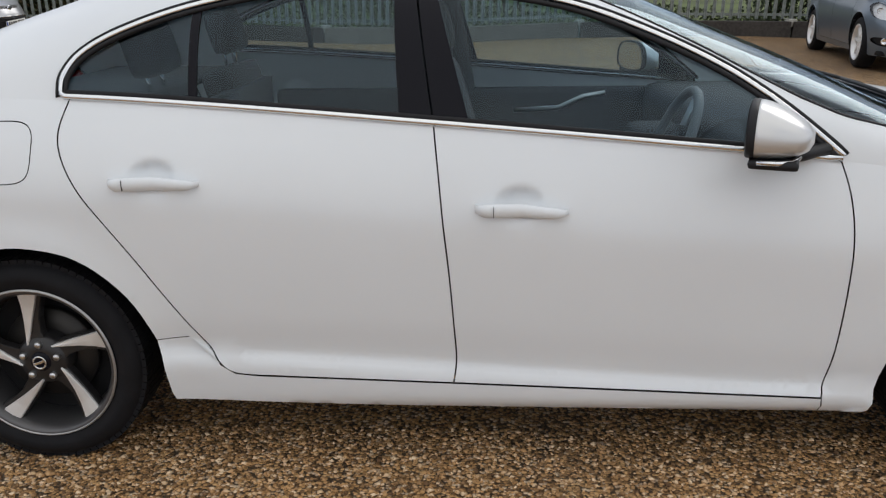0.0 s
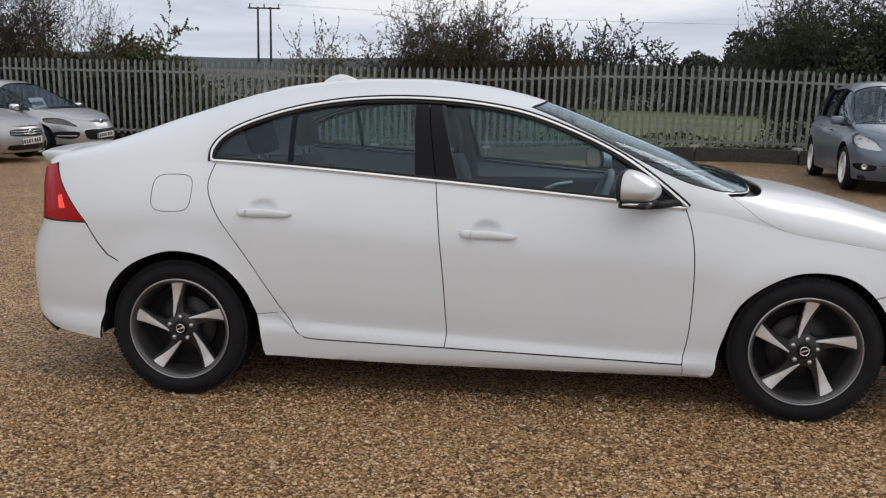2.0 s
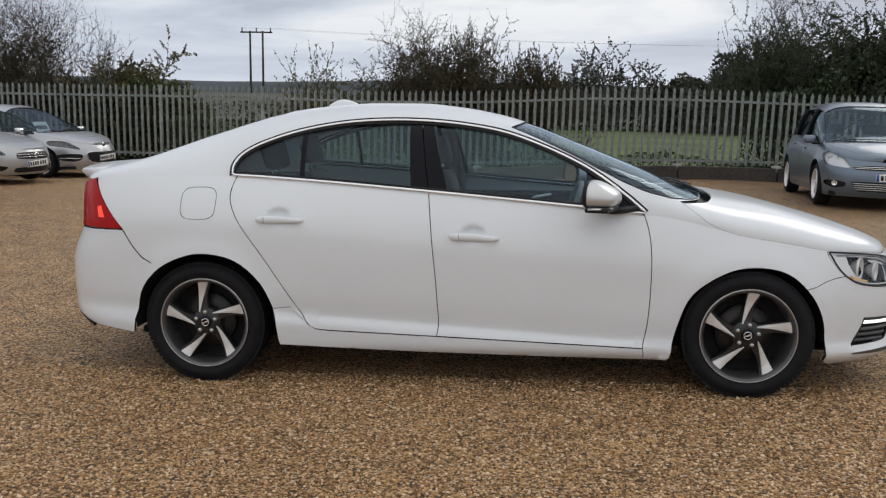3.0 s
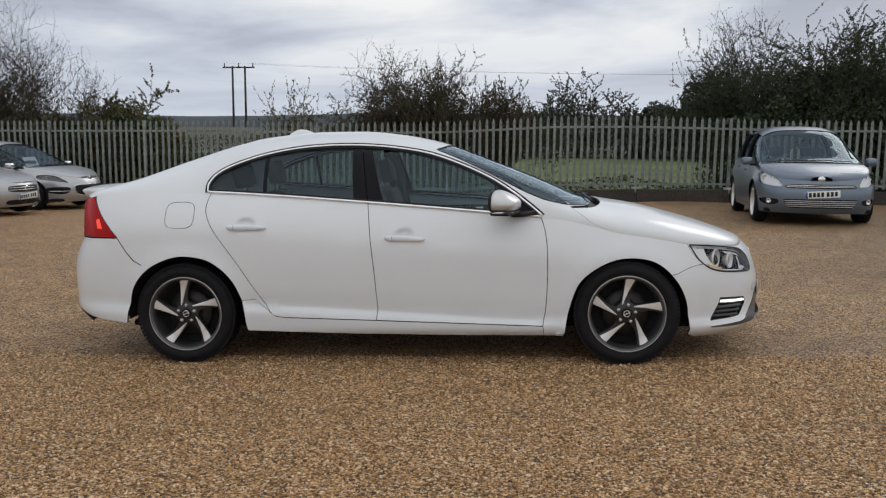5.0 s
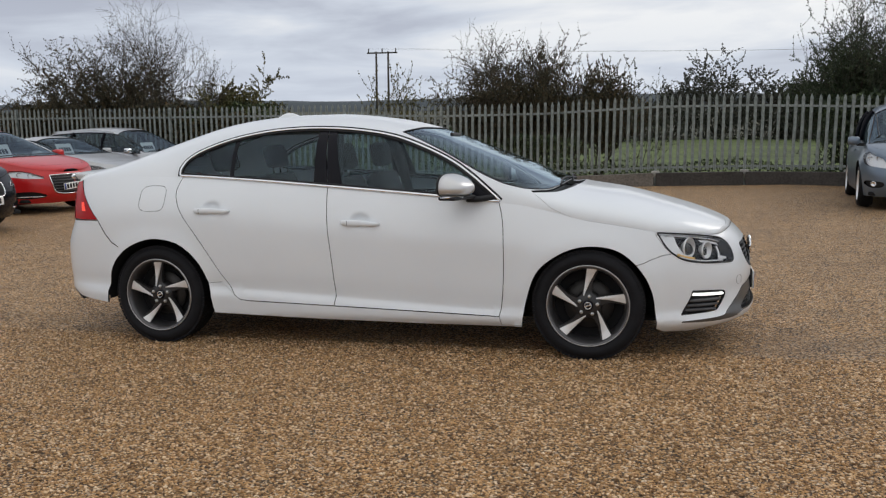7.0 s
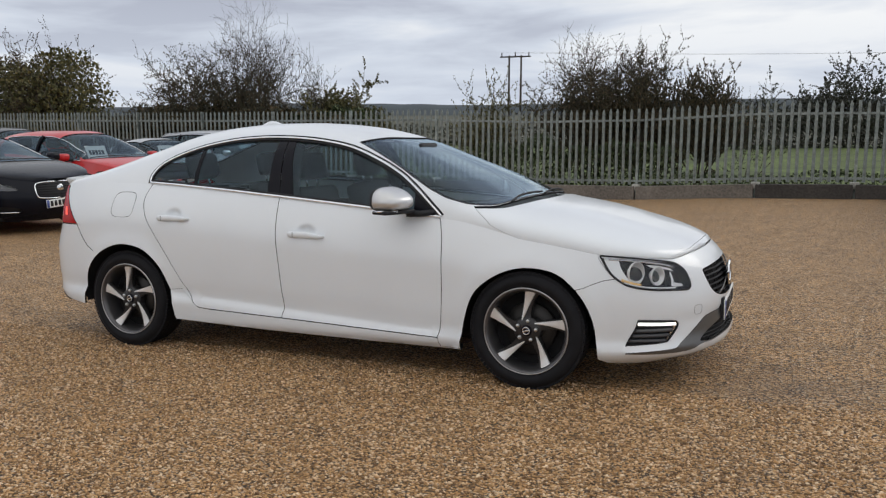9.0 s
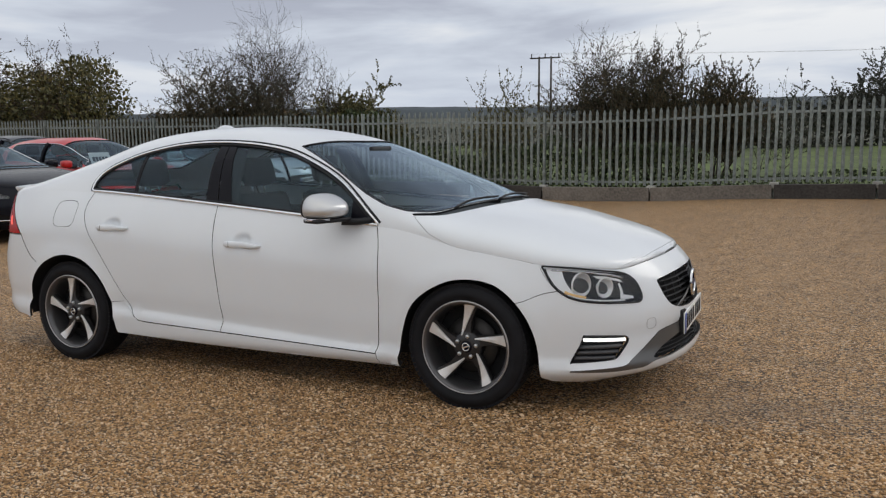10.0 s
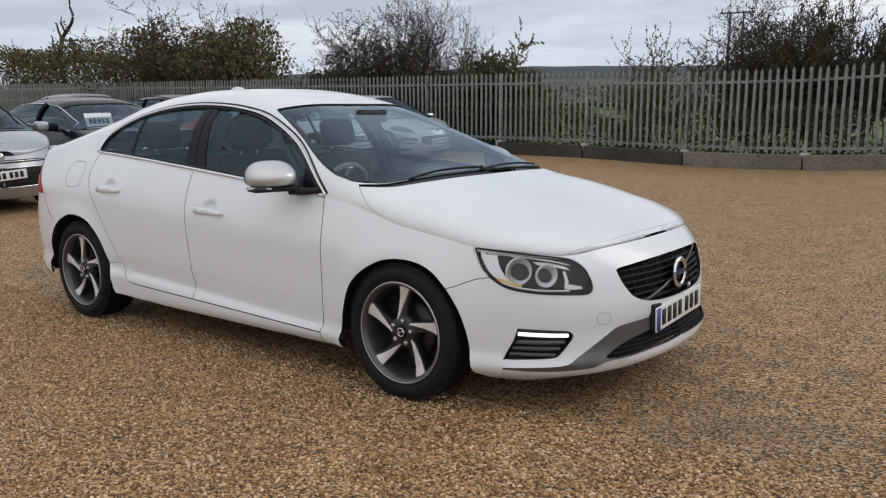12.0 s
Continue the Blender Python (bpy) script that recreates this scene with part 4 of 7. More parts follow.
    bm = box((px - 0.03, -0.27, 0.335), (px - 0.006, 0.27, 0.452), 0.008)
    part("plate_holder", bm, BLACK, bumper)
    number_plate(car, pose(px, 0, 0.393, 0, -3, 90))
    bm = bmesh.new()
    tube(bm, [tuple(np.array(line_on(offset_surface(lo, 0.001), [(0.562 + 0.034 * np.sign(math.cos(t)) * abs(math.cos(t)) ** 0.7, 0.432 + 0.026 * np.sign(math.sin(t)) * abs(math.sin(t)) ** 0.7)], -1)[0])) for t in np.linspace(0, 2 * math.pi, 28, endpoint=False)], 0.0012, 4, closed=True)
    part("tow_eye_cover", bm, mat("seam_grey", (0.35, 0.35, 0.35), 0.5), bumper)

    for sg in both:
        # side air openings with a light strip above dark fins
        bm = bmesh.new()
        region(bm, fog, offset_surface(lo, -0.028), step=0.03, lip=0.0, sign=sg)
        rec = part("side_opening", bm, BLACK, bumper)
        for k, z in enumerate((0.287, 0.313, 0.339)):
            q0, q1 = 0.952 + 0.5 * (0.355 - z), 0.728 + 0.75 * (0.355 - z)
            part("fin", tube(bmesh.new(), line_on(offset_surface(lo, -0.014), [(q, z) for q in np.linspace(q0, q1, 12)], sg), (0.014, 0.010), 6), FIN, rec)
        st = part("running_light", tube(bmesh.new(), line_on(offset_surface(lo, -0.002), [(q, z) for q, z in zip(np.linspace(0.945, 0.728, 14), np.linspace(0.380, 0.371, 14))], sg), (0.010, 0.0085), 8), DRL, rec, "lit white light strip")
        part("opening_rim", tube(bmesh.new(), line_on(offset_surface(lo, 0.001), fog, sg), 0.003, 5, closed=True), BLACK, rec)

        # head lamp: dark bowl, reflectors, lens
        bm = bmesh.new()
        region(bm, lamp, offset_surface(lo, -0.06), step=0.03, lip=0.0, sign=sg)
        grid_faces(bm, [line_on(lo, lamp, sg), line_on(offset_surface(lo, -0.06), lamp, sg)], close_v=True)
        hl = part("headlamp", bm, [GLOSSBLACK, GLOSSBLACK], car, "headlamp with clear lens, black bowl and two bright reflectors")
        bm = bmesh.new()
        region(bm, shrink(lamp, 0.002), offset_surface(lo, 0.002), step=0.03, lip=0.006, sign=sg)
        ln = part("lens", bm, CLEAR, hl)
        ln.visible_shadow = False
        for q, z, r in ((0.945, 0.648, 0.054), (0.815, 0.630, 0.045)):
            P3 = Vector(line_on(offset_surface(lo, -0.03), [(q, z)], sg)[0])
            n = Vector((0.85, sg * 0.53, 0)).normalized()
            m_ = Matrix.Translation(P3) @ n.to_track_quat("Y", "Z").to_matrix().to_4x4()
            bm = bmesh.new()
            lathe(bm, [(0.012, -0.05), (r * 0.55, -0.04), (r * 0.85, -0.018), (r, 0.0), (r + 0.005, 0.002), (r + 0.006, -0.008)], 28)
            rf = part("reflector", bm, LAMPSILVER, hl)
            rf.matrix_local = m_
            bm = bmesh.new()
            lathe(bm, [(0.0, -0.004), (r * 0.3, -0.006), (r * 0.52, -0.016), (r * 0.62, -0.03), (r * 0.62, -0.05)], 20)
            part("projector_lens", bm, CLEAR, rf)
        shell = offset_surface(lo, -0.012)
        # silver side wall of the bowl, upright behind the outer edge
        wall = smooth_line([(1.128, 0.722), (1.085, 0.648), (1.028, 0.603), (0.975, 0.582), (0.955, 0.588), (1.000, 0.620), (1.035, 0.672), (1.050, 0.716), (1.09, 0.723)], 4, closed=True)
        part("side_wall", region_mesh(wall, shell, sg), LAMPSILVER, hl)
        part("indicator", tube(bmesh.new(), line_on(offset_surface(lo, -0.008), smooth_line([(1.035, 0.611), (0.995, 0.596), (0.93, 0.583)], 5), sg), (0.004, 0.009), 6), AMBER, hl)
        part("light_guide", tube(bmesh.new(), line_on(offset_surface(lo, -0.008), smooth_line([(1.02, 0.599), (0.96, 0.581), (0.86, 0.568), (0.72, 0.562)], 6), sg), (0.004, 0.0045), 6), LAMPSILVER, hl)
        part("upper_bezel", tube(bmesh.new(), line_on(shell, smooth_line([(1.10, 0.716), (0.95, 0.708), (0.80, 0.690), (0.70, 0.668)], 6), sg), (0.004, 0.005), 6), CHROME, hl)
        for blade in ([(0.885, 0.690), (0.80, 0.684), (0.725, 0.668), (0.70, 0.650), (0.78, 0.668), (0.86, 0.676)],
                      [(0.728, 0.650), (0.715, 0.600), (0.724, 0.576), (0.738, 0.576), (0.732, 0.605), (0.740, 0.645)],
                      [(0.715, 0.590), (0.655, 0.578), (0.650, 0.566), (0.70, 0.566), (0.740, 0.570)]):
            part("bright_facet", region_mesh(straight(blade, 0.02, closed=True), offset_surface(lo, -0.022), sg), LAMPSILVER, hl)
        part("lens_edge", tube(bmesh.new(), line_on(offset_surface(lo, 0.001), lamp, sg), 0.0042, 6, closed=True), BLACK, hl)

    # rear bumper and tail panel
    qe = S.qmax
    rear_line = ([(S.q_of_x(x), z) for x, z in straight([(-1.651, 0.634), (-1.706, 0.661), (-1.756, 0.717), (-1.815, 0.803)], 0.03)] + straight([(S.q_of_x(-1.825), 0.803), (S.q_of_y(0.66, False), 0.80), (qe, 0.80)], 0.03)[1:]
                 + straight([(qe, 0.79), (qe, 0.33)], 0.04) + straight([(qe, 0.29), (S.q_of_y(0.5, False), 0.28), (S.q_of_x(-2.05), 0.285), (S.q_of_x(-1.80), 0.262)], 0.04)
                 + [(S.q_of_x(x), z) for x, z in rarch if x < -1.5 and z < 0.632][::-1][::1])
    rear_line = rear_line[:len(rear_line) - sum(1 for x, z in rarch if x < -1.5 and z < 0.632)] + sorted([(S.q_of_x(x), z) for x, z in rarch if x < -1.5 and z < 0.632], key=lambda p: p[1])
    bm = fill_both(bmesh.new(), rear_line, lo, step=0.035, lip=0.014)
    rbm = part("rear_bumper", bm, PAINT_WHITE, car)
    diff = straight([(S.q_of_x(-2.06), 0.288), (S.q_of_x(-2.12), 0.305), (S.q_of_y(0.6, False), 0.33), (qe, 0.36), (qe, 0.24), (S.q_of_y(0.6, False), 0.235), (S.q_of_x(-2.10), 0.25)], 0.03)
    bm = fill_both(bmesh.new(), diff, offset_surface(lo, 0.004), step=0.04, lip=0.02)
    part("diffuser", bm, BLACK, rbm)
    for sg in both:
        part("exhaust_tip", tube(bmesh.new(), [(-1.95, sg * 0.58, 0.270), (-2.10, sg * 0.58, 0.278), (-2.175, sg * 0.58, 0.28)], (0.055, 0.028), 14), TRIMGREY, car, "oval dull metal exhaust tip")
    tp_line = straight([(S.q_of_y(0.655, False), 0.808), (S.q_of_y(0.62, False), 1.04), (qe, 1.05), (qe, 0.808)], 0.03)
    bm = fill_both(bmesh.new(), tp_line, lo, step=0.04, lip=0.01)
    part("tail_panel", bm, PAINT_WHITE, car)

    # ---- upper skin: roof, pillars, screens, bonnet ----
    dlo = ([(x, float(S.belt(x)) + 0.009 - 0.004 * max(0.0, (x - 0.3) / 0.56)) for x in np.linspace(-1.232, 0.872, 50)]
           + smooth_line([(0.886, 0.912), (0.80, 0.985), (0.70, 1.062), (0.572, 1.143), (0.397, 1.226), (0.186, 1.303), (-0.028, 1.345), (-0.244, 1.366), (-0.462, 1.370), (-0.682, 1.355), (-0.906, 1.314), (-1.096, 1.253), (-1.20, 1.197), (-1.243, 1.14), (-1.246, 1.092)], 5)[1:])
    dlo_v = S.glass_line(dlo)
    wind_y = Curve((0.20, 0.545), (0.37, 0.604), (0.54, 0.665), (0.665, 0.719), (0.797, 0.766), (0.92, 0.788), (1.005, 0.787), (1.04, 0.778))
    half_screen = [(x, S.v_of_y(x, float(wind_y(x)))) for x in np.linspace(0.205, 1.035, 30)]
    foot = [(1.081, S.v_of_y(1.081, 0.757)), (1.152, S.v_of_y(1.152, 0.685)), (1.194, S.v_of_y(1.194, 0.48)), (1.203, S.v_of_y(1.203, 0.25)), (1.206, 1.0)]
    foot = smooth_line(foot, 6)
    head = smooth_line([(0.205, half_screen[0][1]), (0.255, S.v_of_y(0.255, 0.43)), (0.282, S.v_of_y(0.282, 0.18)), (0.285, 1.0)], 6)[1:]
    screen = half_screen + foot + mirror_v(foot)[::-1][1:] + mirror_v(half_screen)[::-1] + mirror_v(head)[:-1] + head[::-1]
    rear_y = lambda x: float(np.interp(x, [-1.72, -1.5, -1.1], [0.50, 0.475, 0.41]))
    backlight = ([(x, S.v_of_y(x, rear_y(x))) for x in np.linspace(-1.08, -1.70, 20)] + smooth_line([(-1.74, S.v_of_y(-1.74, 0.40)), (-1.76, S.v_of_y(-1.76, 0.22)), (-1.765, 1.0), (-1.76, 2 - S.v_of_y(-1.76, 0.22)), (-1.74, 2 - S.v_of_y(-1.74, 0.40))], 6)
                 + [(x, 2 - S.v_of_y(x, rear_y(x))) for x in np.linspace(-1.70, -1.08, 20)] + smooth_line([(-1.05, 2 - S.v_of_y(-1.05, 0.35)), (-1.035, 1.0), (-1.05, S.v_of_y(-1.05, 0.35))], 8))
    xn = float(S.ex.max()) - 0.003
    bl_half = [(1.050, 0.790), (1.080, 0.812), (1.12, 0.834), (1.165, 0.851)]
    bonnet_side = [(x, S.v_of_y(x, y)) for x, y in smooth_line(bl_half, 6)]
    v_end = bonnet_side[-1][1]
    bonnet_side += [(1.165 + 0.125 * t, 0.004 + (v_end - 0.004) * (1 - t) ** 1.5) for t in np.linspace(0.08, 1, 12)]
    rear_edge = smooth_line([(1.212, 1.0), (1.209, S.v_of_y(1.209, 0.25)), (1.200, S.v_of_y(1.200, 0.487)), (1.158, S.v_of_y(1.158, 0.692)), (1.085, S.v_of_y(1.085, 0.767)), bonnet_side[0]], 6)
    cowl_line = smooth_line([(1.288, 1.0), (1.283, S.v_of_y(1.283, 0.25)), (1.262, S.v_of_y(1.262, 0.5)), (1.202, S.v_of_y(1.202, 0.70)), (1.112, S.v_of_y(1.112, 0.776)), (1.072, S.v_of_y(1.072, 0.797))], 6)
    frame_line = ([(x, 0.0) for x in np.linspace(-2.06, 1.295, 120)] + bonnet_side[::-1]
                  + rear_edge[::-1][1:] + [(x, 2 - v) for x, v in rear_edge[1:]] + mirror_v(bonnet_side)[1:]
                  + [(x, 2.0) for x in np.linspace(1.295, -2.06, 120)] + straight([(-2.06, 2.0), (-2.2, 1.6), (-2.23, 1.0), (-2.2, 0.4), (-2.06, 0.0)], 0.03)[1:-1])
    bm = bmesh.new()
    region(bm, frame_line, up, holes=[dlo_v, mirror_v(dlo_v), screen, backlight], step=0.035, lip=0.012, bare=lambda p: p[1] < 1e-4 or p[1] > 2 - 1e-4)
    part("roof_frame", bm, PAINT_WHITE, car)
    bm = bmesh.new()
    edge_n = [(x, 0.003) for x in np.linspace(1.30, 2.055, 30)]
    lead = smooth_line([(2.078, 0.006), (2.118, S.v_of_y(2.118, 0.58)), (2.143, S.v_of_y(2.143, 0.50)), (2.164, S.v_of_y(2.164, 0.40)), (2.173, S.v_of_y(2.173, 0.25)), (2.178, 1.0)], 6)
    half = [(x + 0.003, v + 0.004) for x, v in bonnet_side[3:-1]] + edge_n + lead
    bonnet_out = half + mirror_v(half)[::-1][1:] + [(x, 2 - v) for x, v in cowl_line[::-1]] + cowl_line[1:]
    fine = [(x, v) for x in np.linspace(2.0, 2.17, 12) for v in np.linspace(0.02, 1.98, 50)]
    region(bm, bonnet_out, up, step=0.035, lip=0.007, extra=fine)
    part("bonnet", bm, [PAINT_WHITE, PAINT_WHITE], car)
    bm = bmesh.new()
    ahead = [(x + 0.0025, v) for x, v in lead]
    brow = ahead + mirror_v(ahead)[::-1][1:] + straight([(ahead[0][0] + 0.004, 2.0), (xn, 2.0), (xn, 0.0), (ahead[0][0] + 0.004, 0.0)], 0.03)[:-1]
    region(bm, brow, up, step=0.03, lip=0.007, extra=[(x, v) for x in np.linspace(2.09, xn - 0.003, 16) for v in np.linspace(0.02, 1.98, 60)], bare=lambda p: p[0] > xn - 1e-3 or p[1] < 1e-3 or p[1] > 2 - 1e-3)
    for sg in both:
        qs = [q for q, z in nose_edge]
        a = np.array(line_on(offset_surface(lo, -0.004), [(q, z - 0.012) for q, z in nose_edge], sg))
        b = np.array([tuple(up(min(float(p[0]), xn) - 0.03, 0.07)) for p in lo(np.array(qs), np.array([z for q, z in nose_edge]))]) - np.array([0, 0, 0.012])
        b[:, 1] = np.minimum(b[:, 1], np.abs(a[:, 1])) * sg
        grid_faces(bm, [[tuple(p) for p in a], [tuple(p) for p in b]])
    part("nose_panel", bm, [PAINT_WHITE, PAINT_WHITE], car)
    bm = bmesh.new()
    cw = rear_edge[::-1] + [(x, 2 - v) for x, v in rear_edge[1:]] + [(x, 2 - v) for x, v in bonnet_side[1:4]] + [(x, 2 - v) for x, v in cowl_line[::-1]] + cowl_line[1:] + bonnet_side[1:4][::-1]
    region(bm, cw, offset_surface(up, -0.045), step=0.03, lip=0.0)
    part("cowl", bm, BLACK, car, "matt black scuttle panel")
    for y0, y1, x0, x1 in ((-0.60, 0.02, 1.205, 1.195), (-0.05, 0.58, 1.235, 1.175)):
        bm = bmesh.new()
        ys = np.linspace(y0, y1, 12)
        pts = []
        for k, y in enumerate(ys):
            x = x0 + (x1 - x0) * k / 11 - 0.02 * math.sin(math.pi * k / 11)
            v = S.v_of_y(x, abs(y))
            P = offset_surface(up, 0.012)(x, v if y > 0 else 2 - v)
            pts.append(tuple(P))
        tube(bm, pts, (0.006, 0.007), 6)
        part("wiper", bm, BLACK, car)

    for nm, line, m_, d in (("windscreen", screen, SCREEN, -0.003), ("rear_window", backlight, GLASS, -0.010)):
        bm = bmesh.new()
        region(bm, shrink(line, 0.001), offset_surface(up, d), step=0.04, lip=0.0)
        gl = part(nm, bm, m_, car)
        gl.visible_shadow = False
        bm = bmesh.new()
        inner = shrink(line, 0.035)
        region(bm, line, offset_surface(up, d - 0.003), holes=[inner], step=0.05, lip=0.0)
        part("black_border", bm, GLOSSBLACK, gl)
        if nm == "windscreen":
            part("screen_edge", tube(bmesh.new(), line_on(offset_surface(up, 0.0), line), 0.004, 5, closed=True), BLACK, gl)

    # side windows: chrome frame, panes, black pillar panels
    def cut(poly, x0, x1, k0=0.0, k1=0.0):
        """The part of the window line between two slanting uprights."""
        p = np.array(poly)
        lim0 = lambda z: x0 + k0 * (z - 1.0)
        lim1 = lambda z: x1 + k1 * (z - 1.0)
        out = []
        for i in range(len(p)):
            out.append(p[i])
        q = clip_half(out, lambda c: c[0] - lim0(c[1]))
        return clip_half(q, lambda c: lim1(c[1]) - c[0])

    def clip_half(poly, f):
        out = []
        n = len(poly)
        for i in range(n):
            a, b = np.array(poly[i]), np.array(poly[(i + 1) % n])
            fa, fb = f(a), f(b)
            if fa >= 0:
                out.append(a)
            if fa * fb < 0:
                out.append(a + (b - a) * fa / (fa - fb))
        return out

    def redo(poly, step=0.03):
        return straight([tuple(p) for p in poly], step, closed=True)

    for sg in both:
        s2 = (lambda u, v: up(u, v))
        def zone(a, b, k0, k1, dz=0.0):
            return S.glass_line(redo(cut(shrink(dlo, 0.006), a, b, k0, k1)))
        chrome = line_on(offset_surface(up, 0.004), dlo_v, sg)
        part("window_trim", tube(bmesh.new(), chrome, (0.007, 0.0095), 6, closed=True), CHROME, car, "bright chrome strip round the side windows")
        part("window_seal", tube(bmesh.new(), line_on(offset_surface(up, 0.001), S.glass_line(shrink(dlo, 0.013)), sg), (0.006, 0.008), 6, closed=True), BLACK, car)
        part("roof_seal", tube(bmesh.new(), line_on(offset_surface(up, 0.0), S.glass_line(shrink(dlo, -0.013))[50:], sg), (0.005, 0.007), 6), BLACK, car)
        for nm, a, b, k0, k1 in (("rear_door_pane", -0.86, -0.300, -0.02, -0.07), ("quarter_pane", -1.4, -0.885, 0, -0.02), ("front_door_pane", -0.108, 0.70, -0.28, -0.1)):
            bm = bmesh.new()
            region(bm, zone(a, b, k0, k1), offset_surface(up, -0.006), step=0.04, lip=0.0, sign=sg)
            gl = part(nm, bm, GLASS, car)
            gl.visible_shadow = False
        for nm, a, b, k0, k1 in (("pillar_cover", -0.300, -0.2095, -0.07, -0.155), ("pillar_cover", -0.2035, -0.108, -0.155, -0.28), ("window_divider", -0.885, -0.86, -0.02, -0.02), ("mirror_base_panel", 0.70, 0.9, -0.1, 0)):
            bm = bmesh.new()
            region(bm, zone(a, b, k0, k1), offset_surface(up, -0.002), step=0.03, lip=0.006, sign=sg)
            part(nm, bm, GLOSSBLACK, car)

        # door mirror
        base = up(0.80, S.v_of_z(0.80, 0.955))
        mr = new("door_mirror"); mr.parent = car
        mr.matrix_local = Matrix.Translation((0.665, sg * 0.985, 0.99)) @ pose(0, 0, 0, 0, 0, sg * 20)
        bm = bmesh.new()
        rows = []
        for t in np.linspace(0, 1, 15):
            x = -0.062 + 0.135 * t
            k = math.sqrt(max(0.0, 1 - max(0, t) ** 2.6))
            slope = (1 - t ** 1.5) ** 0.8
            hh, ww = 0.087 * (0.18 + 0.82 * slope), 0.125 * (0.25 + 0.75 * k)
            row = []
            for a in np.linspace(0, 2 * math.pi, 24, endpoint=False):
                c, s_ = math.cos(a), math.sin(a)
                yy = ww * np.sign(c) * abs(c) ** 0.7
                zz = hh * np.sign(s_) * abs(s_) ** 0.75 
                if zz < 0:
                    zz *= 0.54 * min(2.0, (0.22 + 0.78 * k) / (0.18 + 0.82 * slope))
                row.append((x, sg * yy, zz + 0.01))
            rows.append(row)
        grid_faces(bm, rows, close_v=True, caps=True)
        part("mirror_shell", bm, mat("silver_cap", (0.62, 0.62, 0.62), 0.3, metal=0.6, coat=0.5) if "silver_cap" not in bpy.data.materials else bpy.data.materials["silver_cap"], mr, "satin silver mirror cap")
        def oval(x, k, top=1.0):
            return [(x, sg * k * 0.125 * np.sign(math.cos(a)) * abs(math.cos(a)) ** 0.7, k * 0.087 * np.sign(math.sin(a)) * abs(math.sin(a)) ** 0.75 * (0.54 if math.sin(a) < 0 else 1) + 0.01) for a in np.linspace(0, 2 * math.pi, 24, endpoint=False)]
        bm = bmesh.new()
        grid_faces(bm, [oval(-0.058, 1.0), oval(-0.060, 1.015), oval(-0.076, 1.0), oval(-0.080, 0.94), oval(-0.072, 0.90)], close_v=True)
        part("mirror_rim", bm, BLACK, mr)
        bm = bmesh.new()
        bm.faces.new([bm.verts.new(p) for p in oval(-0.075, 0.91)])
        part("mirror_glass", bm, CHROME, mr)
        part("mirror_foot", box((-0.07, -0.115, -0.053), (0.045, 0.112, -0.030), 0.010), BLACK, mr)
        part("mirror_arm", tube(bmesh.new(), [(0.0, -sg * 0.08, -0.056), (0.05, -sg * 0.14, -0.058), (0.10, -sg * 0.20, -0.05)], (0.028, 0.018), 10), BLACK, mr)
        part("repeater", tube(bmesh.new(), [(-0.05, sg * 0.121, -0.034), (0.0, sg * 0.117, -0.034), (0.03, sg * 0.09, -0.034), (0.045, sg * 0.03, -0.034)], (0.005, 0.006), 6), CHROME, mr)
    # roof fin and boot spoiler
    bm = bmesh.new()
    rows = []
    for t in np.linspace(0, 1, 10):
        x = -0.735 - 0.185 * t
        z0 = float(S.crown(x)) - 0.006
        hgt = 0.048 * math.sin(math.pi * min(1, 0.12 + t * 0.75)) ** 1.2 * (1 if t < 0.97 else 0.7)
        w = 0.028
        rows.append([(x, w, z0), (x, w * 0.8, z0 + hgt * 0.6), (x, w * 0.3, z0 + hgt), (x, -w * 0.3, z0 + hgt), (x, -w * 0.8, z0 + hgt * 0.6), (x, -w, z0)])
    grid_faces(bm, rows, caps=True)
    part("aerial_fin", bm, PAINT_WHITE, car)
    bm = bmesh.new()
    rows = []
    for y in np.linspace(-0.66, 0.66, 25):
        xr = -2.235 + 0.10 * abs(y / 0.66) ** 2.4
        z0 = 1.108 - 0.018 * (y / 0.66) ** 2
        rows.append([(xr + 0.26, y, z0 + 0.018), (xr + 0.1, y, z0 + 0.022), (xr - 0.008, y, z0 + 0.020), (xr - 0.016, y, z0 + 0.012), (xr + 0.012, y, z0 - 0.022), (xr + 0.2, y, z0 - 0.03)])
    grid_faces(bm, rows, close_v=True, caps=True)
    part("boot_spoiler", bm, PAINT_WHITE, car)

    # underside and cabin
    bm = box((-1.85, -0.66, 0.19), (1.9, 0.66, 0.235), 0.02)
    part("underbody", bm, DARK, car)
    bm = bmesh.new()
    add_box(bm, (-1.0, -0.78, 0.235), (1.0, 0.78, 0.30))
    add_box(bm, (1.0, -0.70, 0.24), (1.06, 0.70, 0.86))
    add_box(bm, (-1.08, -0.62, 0.24), (-1.02, 0.62, 0.98))
    part("cabin_floor", bm, BLACK, car)
    part("boot_floor", box((-2.0, -0.55, 0.3), (-1.05, 0.55, 0.36), 0.02), BLACK, car)
    bm = box((0.62, -0.76, 0.72), (1.14, 0.76, 0.93), 0.06)
    add_box(bm, (0.45, -0.13, 0.35), (0.8, 0.13, 0.86), 0.04)
    dash = part("dashboard", bm, SEAT, car)
    part("parcel_shelf", box((-1.72, -0.6, 1.0), (-1.18, 0.6, 1.03), 0.01), SEAT, car)
    part("head_lining", box((-0.95, -0.42, 1.345), (-0.05, 0.42, 1.36), 0.006), mat("pale_lining", (0.35, 0.35, 0.34), 0.9), car)
